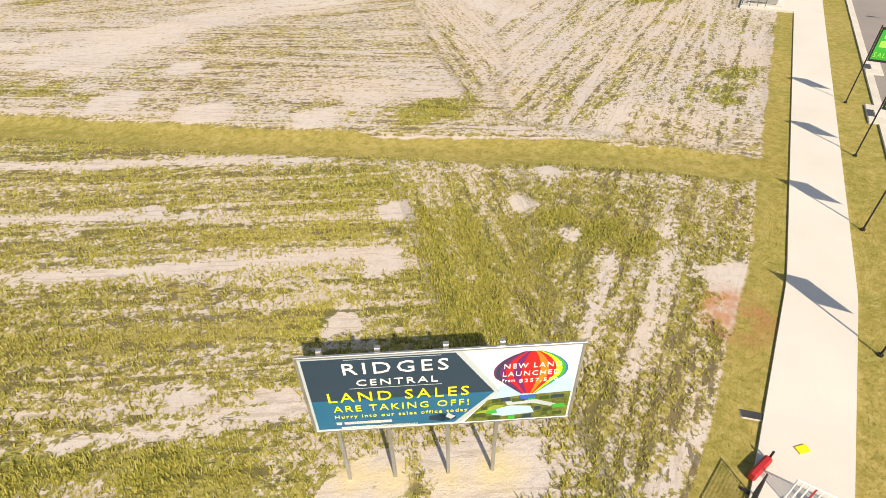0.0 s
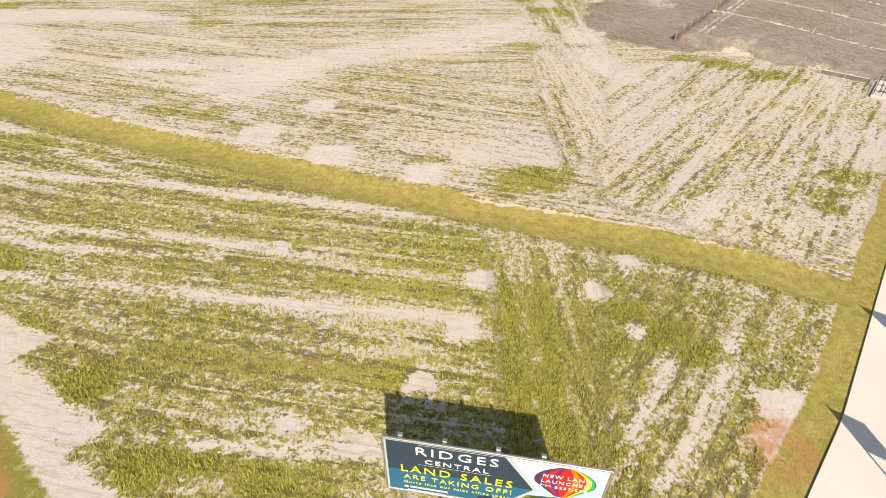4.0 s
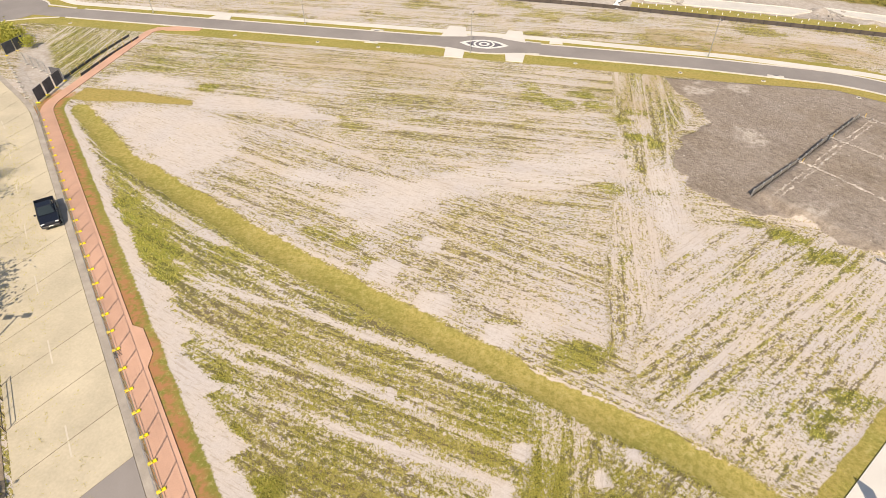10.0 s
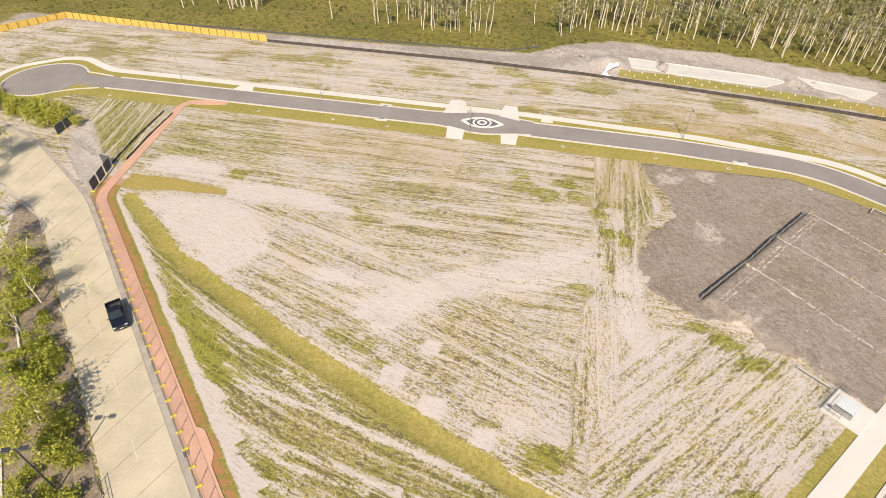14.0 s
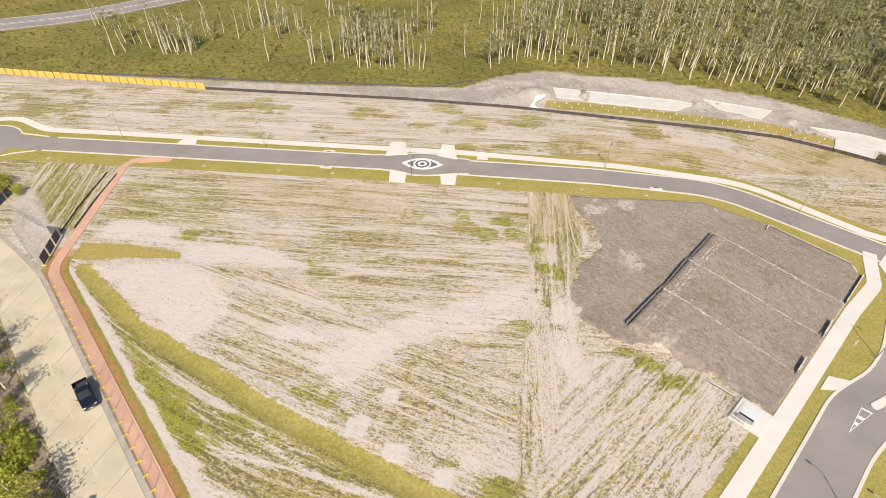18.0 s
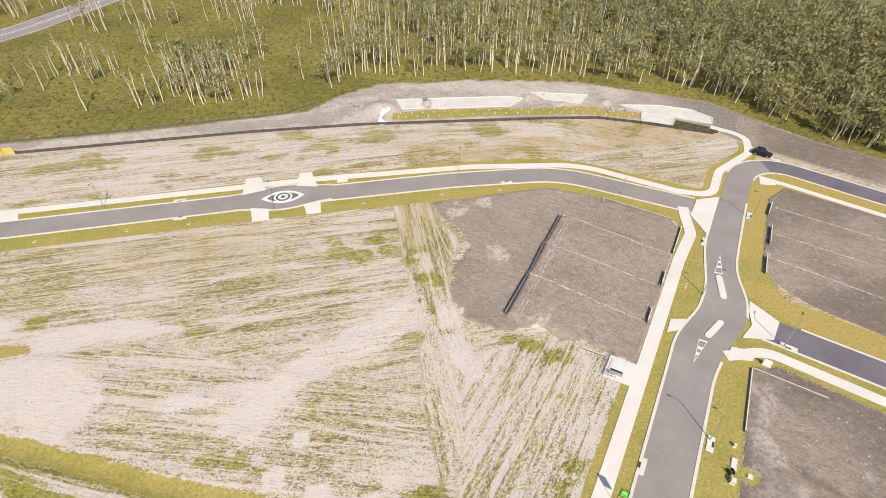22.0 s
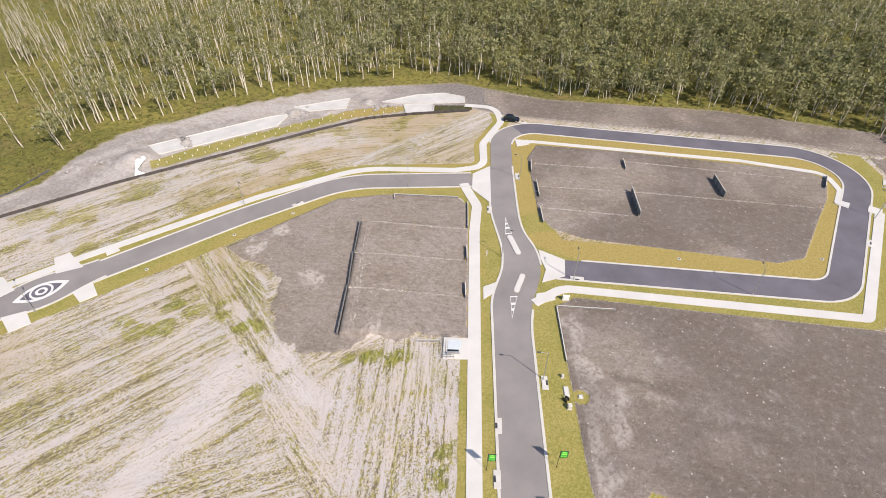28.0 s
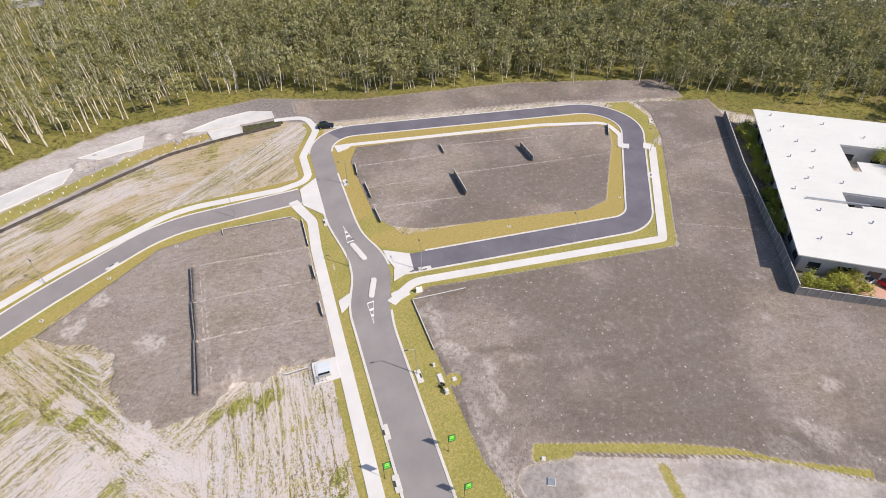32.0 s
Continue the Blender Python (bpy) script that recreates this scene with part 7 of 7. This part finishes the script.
bay_fence("timber_fence", [(-156, 120.5), (-145, 137.3), (-78.6, 133.3)], 2.6, 1.8, TIMBER, plain("brown_posts", (0.16, 0.10, 0.05), 0.9, vary=0.2), "new yellow pine paling fence with dark posts", "fence")
bay_fence("black_fence", [(-78.3, 133.1), (-22, 132.3), (6.3, 130.4), (36, 126.4), (56, 123.6)], 2.4, 0.8, DARK_FENCE, BLACK, "low dark grey fence beside the gravel track", "fence")
bay_fence("black_fence", [(56, 123.6), (70, 121.0), (82, 115.0), (96, 106.5)], 2.4, 0.8, DARK_FENCE, BLACK, "low dark grey fence above the basins", "fence")
BASIN = plain("washed_concrete", (0.55, 0.53, 0.50), 0.85, vary=0.08, scale=2.5, fine=5)
for outline, label in (([(17.4, 144.3), (24.6, 143.2), (25.0, 137.2), (18.2, 138.2)], "pale concrete inlet apron"), ([(26.4, 143.0), (49.5, 139.6), (54.4, 137.6), (50.8, 135.2), (48.6, 133.4), (26.4, 136.6)], "long white concrete basin floor"), ([(57.2, 141.0), (73.4, 135.8), (69.0, 130.9), (59.5, 136.0)], "wedge of white concrete basin floor"), ([(79.6, 127.7), (90.5, 125.0), (97.8, 120.8), (101.0, 115.0), (98.8, 112.0), (93.0, 115.8), (88.0, 120.0), (82.6, 124.2)], "curved white concrete basin floor"), ([(83.6, 122.2), (90.6, 117.2), (87.2, 112.3), (80.9, 117.0)], "square grey concrete pad")):
    ob = thing("basin_slab", (*outline[0], 0), label + " set in gravel", "basin slab", "basin slabs")
    local = [(x - outline[0][0], y - outline[0][1]) for x, y in outline]
    plate("floor_slab", local, 0.10, -0.2, BASIN, ob)
    for p, q in zip(local, local[1:] + local[:1]):
        d = np.subtract(q, p)
        part("edge_beam", box(bmesh.new(), 0, 0, 0, np.hypot(*d), 0.3, 0.32, bevel=0.03), KERB, ob).matrix_basis = pose((p[0] + q[0]) / 2, (p[1] + q[1]) / 2, -0.1, 0, 0, math.degrees(math.atan2(d[1], d[0])))
m, t, s = nodes_of("pond_water")
t.links.new(mixed(t, ramp(t, grain(t, coords(t), 0.8), 0.4, 0.6), (0.06, 0.05, 0.012), (0.09, 0.08, 0.02)), s.inputs["Base Color"])
s.inputs["Roughness"].default_value = 0.12
tagged(plate("water", [(88.2, 113.4), (90.6, 116.0), (98.8, 109.2), (97.4, 107.0), (88.8, 111.2)], 0.05, -0.2, m), "shallow brown-green water in a basin", "water", kind="structure")
rng = np.random.RandomState(33)
ROCKS = []
for k in range(5):
    bm = bmesh.new()
    bmesh.ops.create_icosphere(bm, subdivisions=1, radius=0.5)
    for v in bm.verts:
        v.co *= rng.uniform(0.7, 1.2)
        v.co.z *= 0.65
    me = bpy.data.meshes.new("rock")
    bm.to_mesh(me)
    me.materials.append(ROCK)
    bm.free()
    ROCKS.append(me)
spots = [(56 + rng.normal(0, 1.6), 137 + rng.normal(0, 1.6)) for _ in range(26)] + [(26 + rng.normal(0, 0.5), 139.5 + rng.normal(0, 2.2)) for _ in range(16)] + [(77 + rng.normal(0, 1.6), 126 + rng.normal(0, 1)) for _ in range(16)] + [(12.4 + rng.normal(0, 0.6), 135.5 + rng.normal(0, 3.4)) for _ in range(24)] + [(rng.uniform(-2, 6), 143.4 + rng.normal(0, 0.7)) for _ in range(10)]
for x, y in spots:
    ob = tagged(new("rock", ROCKS[rng.randint(5)]), "rough grey rock beside the basins", "rock", "basin rocks")
    ob.matrix_world = pose(x, y, 0.35 if y > 139 and x < 30 else 0.1, 0, 0, rng.uniform(0, 360)) @ Matrix.Scale(rng.uniform(0.4, 1.3), 4)
cloth = tagged(new("geotextile"), "crumpled white geotextile sheet on the bank", "geotextile")
cloth.matrix_world = pose(12.6, 134.8, 0)
bm = bmesh.new()
bmesh.ops.create_grid(bm, x_segments=4, y_segments=18, size=1)
for v in bm.verts:
    f = v.co.y
    v.co = Vector((v.co.x * (0.8 + 0.5 * math.sin(f * 5)) + 1.2 * math.sin(f * 3.0), f * 5.2, 0.75 + 0.55 * f + rng.uniform(-0.12, 0.15)))
part("sheet", bm, WHITE, cloth)
# white tree guards in two rows on the basin verge
guard = thing("tree_guard", (16.5, 133.0, 0), "small white tree guard in the green basin verge", "tree guard", "tree guards")
part("sleeve", rod(bmesh.new(), (0, 0, 0), (0, 0, 0.35), 0.11, 0.10, 6), WHITE, guard)
part("stake", rod(bmesh.new(), (0.14, 0, -0.1), (0.14, 0, 0.5), 0.02, sides=4), TIMBER, guard)
for d in (-1.1, 1.1):
    row = beside(fillet([(16.5, 134.1), (44, 130.9, 20), (68, 126.6, 20), (81.5, 120.0)]), d)
    steps = np.r_[0, np.cumsum(np.hypot(*np.diff(row, axis=0).T))]
    for k, f in enumerate(np.arange(0.8 if d < 0 else 2.2, steps[-1], 3.1)):
        copy_thing(guard, pose(np.interp(f, steps, row[:, 0]), np.interp(f, steps, row[:, 1]), 0, 0, 0, 37 * k))
# highway behind the heath
tagged(strip("road_highway", fillet([(*p, 60) for p in HIGHWAY]), -7, 7, 0.25, -0.2, ASPHALT), "dual grey highway beyond the heath", "road", kind="structure")
for d, half in ((-6.4, 0.1), (6.4, 0.1), (-0.6, 0.12), (0.6, 0.12)):
    tagged(strip("lane_marking", fillet([(*p, 60) for p in HIGHWAY]), d - half, d + half, 0.258, 0.2, PAINT), "white highway edge line", "road marking", kind="structure")


# ---- small things on the verges and lots ----
def marker(x, y, turn=0):
    ob = thing("valve_cover", (x, y, 0), "pale concrete valve surround set in the grass", "valve cover", "valve covers", turn=turn)
    part("ring", rod(bmesh.new(), (0, 0, -0.05), (0, 0, 0.06), 0.36, sides=14), KERB, ob)
    part("lid", rod(bmesh.new(), (0, 0, 0.06), (0, 0, 0.075), 0.2, sides=12), DARK_GREY, ob)
    return ob


first = marker(20.5, 94.6)
for x, y in ((33.5, 93.8), (46.5, 90.0), (-45, 95.4), (-33, 95.2), (3, 95.0), (-62, 95.4), (78.4, 61.8), (81.6, 66.2), (74.6, 57.8), (108.4, 14.2), (130.4, 20.0), (146.4, 16.4), (86.4, 32.0), (-98, 94.8)):
    copy_thing(first, pose(x, y, 0))


def drain(x, y, turn):
    ob = thing("drain_inlet", (x, y, 0.08), "concrete kerb inlet with a dark grate", "drain inlet", "kerb inlets", turn=turn)
    part("surround", box(bmesh.new(), 0, 0, -0.1, 2.6, 1.0, 0.13, bevel=0.03), KERB, ob)
    part("lid", box(bmesh.new(), 0, 0.12, 0.03, 0.9, 0.5, 0.03), CONCRETE, ob)
    grate = part("grate", box(bmesh.new(), 0, -0.32, 0.03, 0.9, 0.3, 0.02), DARK_GREY, ob)
    return ob


first = drain(33.2, 27.7, 229)
for x, y, turn in ((44.0, 28.6, 49), (82.4, 73.4, 49), (68.1, 67.7, 229), (66.2, 41.0, -47), (103.2, 92.3, 130), (27.6, 22.0, 229), (-35, 97.5, 180), (-36, 104.2, 0), (36, 96.2, 175), (148.5, 16.8, 20), (121, 10.4, 17)):
    copy_thing(first, pose(x, y, 0.08, 0, 0, turn))


def cabinet(x, y, turn, w, d, h, mat, label):
    ob = thing("utility_pillar", (x, y, 0), label, "utility box", turn=turn)
    part("plinth", box(bmesh.new(), 0, 0, -0.1, w + 0.15, d + 0.15, 0.16), KERB, ob)
    body = part("body", box(bmesh.new(), 0, 0, 0.06, w, d, h, bevel=0.03), mat, ob)
    part("door", box(bmesh.new(), 0, -d / 2, 0.12, w * 0.8, 0.03, h * 0.8), mat, body)


cabinet(47.0, 27.6, 49, 0.35, 0.35, 0.6, KERB, "small white utility pillar in the verge")
cabinet(45.4, 25.4, 49, 1.7, 0.7, 0.12, CONCRETE, "long pale concrete pit lid in the verge")
cabinet(43.6, 23.2, 49, 0.6, 0.6, 0.8, KERB, "white electricity pillar beside a cable drum")
cabinet(46.4, 23.4, 49, 0.6, 0.6, 0.12, CONCRETE, "pale pit lid in a round grass patch")
cabinet(60.2, 38.6, -45, 1.2, 0.25, 1.2, WHITE, "white site notice board beside the path")
cabinet(38.3, 3.6, 20, 1.0, 1.0, 0.12, GALV, "steel grate pit in grey gravel")
cabinet(40.9, 5.8, 20, 0.5, 0.5, 0.1, CONCRETE, "pale pit lid in the grass strip")
drum = thing("cable_drum", (44.1, 24.4, 0), "black cable drum lying on the verge", "cable drum")
part("hub", rod(bmesh.new(), (-0.25, 0, 0.42), (0.25, 0, 0.42), 0.2), BLACK, drum)
for x in (-0.28, 0.28):
    part("flange", rod(bmesh.new(), (x - 0.03, 0, 0.42), (x + 0.03, 0, 0.42), 0.44, sides=16), BLACK, drum)
rng = np.random.RandomState(9)
peg_mesh = bpy.data.meshes.new("peg")
bm = box(bmesh.new(), 0, 0, -0.2, 0.07, 0.07, 0.75)
bm.to_mesh(peg_mesh)
bm.free()
peg_mesh.materials.append(TIMBER)
for line in LOT_EDGES[:9]:
    for (ax, ay), (bx, by) in zip(line, line[1:]):
        for f in (0.02, 0.5, 0.98):
            ob = tagged(new("survey_peg", peg_mesh), "short timber survey peg in bare soil", "peg", "survey pegs")
            ob.matrix_world = pose(ax + (bx - ax) * f, ay + (by - ay) * f, float(ground_z([ax + (bx - ax) * f], [ay + (by - ay) * f])[0]) + 0.05, rng.uniform(-8, 8), 0, rng.uniform(0, 90))

# ---- works barrier at the near end of the shared path ----
def slat_barrier(a, b, label, red):
    """A crowd barrier: two feet, two rails and upright slats, or a net of thin wire."""
    a, b = Vector((*a, 0.0)), Vector((*b, 0.0))
    d = b - a
    w = d.length
    ob = thing("works_barrier", (*((a + b) / 2).xy, 0.0), label, "barrier", "works barriers", turn=math.degrees(math.atan2(d.y, d.x)))
    for x in (-w / 2, w / 2):
        part("upright", rod(bmesh.new(), (x, 0, 0), (x, 0, 1.05), 0.022, sides=6), WHITE if red else DARK_GREY, ob)
        part("foot", box(bmesh.new(), x, 0, -0.02, 0.08, 0.6, 0.06, bevel=0.01), BLACK, ob)
    for z in (0.16, 1.03):
        part("rail", rod(bmesh.new(), (-w / 2, 0, z), (w / 2, 0, z), 0.02, sides=6), WHITE if red else DARK_GREY, ob)
    if red:
        for k in range(1, int(w / 0.13)):
            part("slat", box(bmesh.new(), -w / 2 + 0.13 * k, 0, 0.16, 0.035, 0.02, 0.87), WHITE if k % 3 else RED_PLASTIC, ob)
        part("sign_plate", box(bmesh.new(), 0.15, -0.03, 0.45, 0.5, 0.02, 0.35), RED_PLASTIC, ob, "dark red sign plate")
    else:
        bm = bmesh.new()
        for k in range(1, int(w / 0.09)):
            rod(bm, (-w / 2 + 0.09 * k, 0, 0.16), (-w / 2 + 0.09 * k, 0, 1.03), 0.007, sides=3)
        for k in range(1, 9):
            rod(bm, (-w / 2, 0, 0.16 + 0.097 * k), (w / 2, 0, 0.16 + 0.097 * k), 0.007, sides=3)
        tagged(part("wire_net", bm, DARK_GREY, ob), kind="stuff")


slat_barrier((7.3, 5.2), (8.4, 4.0), "white slatted works barrier with red slats across the path", True)
slat_barrier((6.7, 5.5), (5.2, 4.5), "dark wire net works barrier standing on the grass", False)
block = thing("barrier_block", (7.25, 6.0, 0.0), "dark red plastic barrier block at the path's edge", "barrier", turn=22)
part("body", box(bmesh.new(), 0, 0, 0.0, 0.80, 0.2, 0.34, bevel=0.05), RED_PLASTIC, block)
part("handle", rod(bmesh.new(), (0.44, 0, 0.2), (0.44, 0, 0.5), 0.03), BLACK, block)
tag = thing("ground_marker", (8.75, 6.2, 0.07), "bright yellow marker pad lying on the path", "marker")
part("pad", box(bmesh.new(), 0, 0, 0, 0.34, 0.22, 0.05, bevel=0.015), YELLOW_PLASTIC, tag)
slot = thing("pit_cover", (8.3, 7.42, 0.0), "dark steel pit cover with a pale rim beside the path", "pit cover", turn=-28)
part("rim", box(bmesh.new(), 0, 0, -0.05, 0.80, 0.30, 0.07, bevel=0.03), SPOIL, slot)
part("cover", box(bmesh.new(), 0, 0, 0.02, 0.74, 0.24, 0.012), DARK_GREY, slot)

# ---- garden of the white-roofed building ----
for k in range(46):
    f = rng.rand()
    plant("shrub", 156 - 45 * f + rng.normal(0, 0.6), -4.6 - 13.6 * f + rng.normal(0, 0.5) - 1.6, rng.uniform(0.8, 1.6))
for x, y in ((97.8, -25.5), (98.6, -27.6), (99.4, -29.2), (97.2, -24.2), (101.2, -30.2), (102.5, -29), (103, -31.5), (99.5, -31.5), (100.5, -33.5)):
    plant("shrub", x, y, rng.uniform(1.0, 1.5))
ux_h = np.array((-0.971, -0.239))
vy_h = np.array((0.239, -0.971))
for p, q in ((17, 20), (25.5, 19.5), (25, 28.6), (16, 28), (20.5, 29), (41, 15), (38, 16)):
    c = np.array((158.8, -6.8)) + ux_h * p + vy_h * q
    plant("tree" if p < 30 and q > 27 else "shrub", *c, 0.9)
tagged(plate("forecourt", [(99.6, -32.0), (104.0, -30.6), (110, -44), (103.8, -52)], 0.03, -0.1, PINK), "pinkish paved forecourt beside the building", "paving", kind="structure")
# far houses past the woods
def house(x, y, turn, w, d, label, roof):
    ob = thing("house", (x, y, 0), label, "house", "far houses", turn=turn)
    part("wall", box(bmesh.new(), 0, 0, -0.2, w, d, 3.2), RENDER_WALL, ob)
    bm = bmesh.new()
    vs = [bm.verts.new(p) for p in ((-w / 2 - 0.5, -d / 2 - 0.5, 3), (w / 2 + 0.5, -d / 2 - 0.5, 3), (w / 2 + 0.5, d / 2 + 0.5, 3), (-w / 2 - 0.5, d / 2 + 0.5, 3), (-w / 4, 0, 5.2), (w / 4, 0, 5.2))]
    for f in ((0, 1, 5, 4), (1, 2, 5), (2, 3, 4, 5), (3, 0, 4), (3, 2, 1, 0)):
        bm.faces.new([vs[k] for k in f])
    part("roof", bm, roof, ob)
    for k in (-1, 0, 1):
        win = part("window", box(bmesh.new(), k * w / 3.2, -d / 2, 0.9, 1.6, 0.08, 1.3), GLASS, ob)


for x, y, turn, w, d, roof in ((270, 16, 40, 14, 10, RENDER_WALL), (277, -2, 35, 14, 10, ROOF), (282, -14, 30, 12, 10, RENDER_WALL), (296, -36, 25, 18, 12, ROOF), (286, 34, 40, 15, 11, ROOF), (128, 284, 50, 16, 11, ROOF), (242, 187, 50, 16, 11, ROOF), (252, 172, 48, 16, 12, RENDER_WALL)):
    house(x, y, turn, w, d, "single-storey house with a hipped roof past the woods", roof)
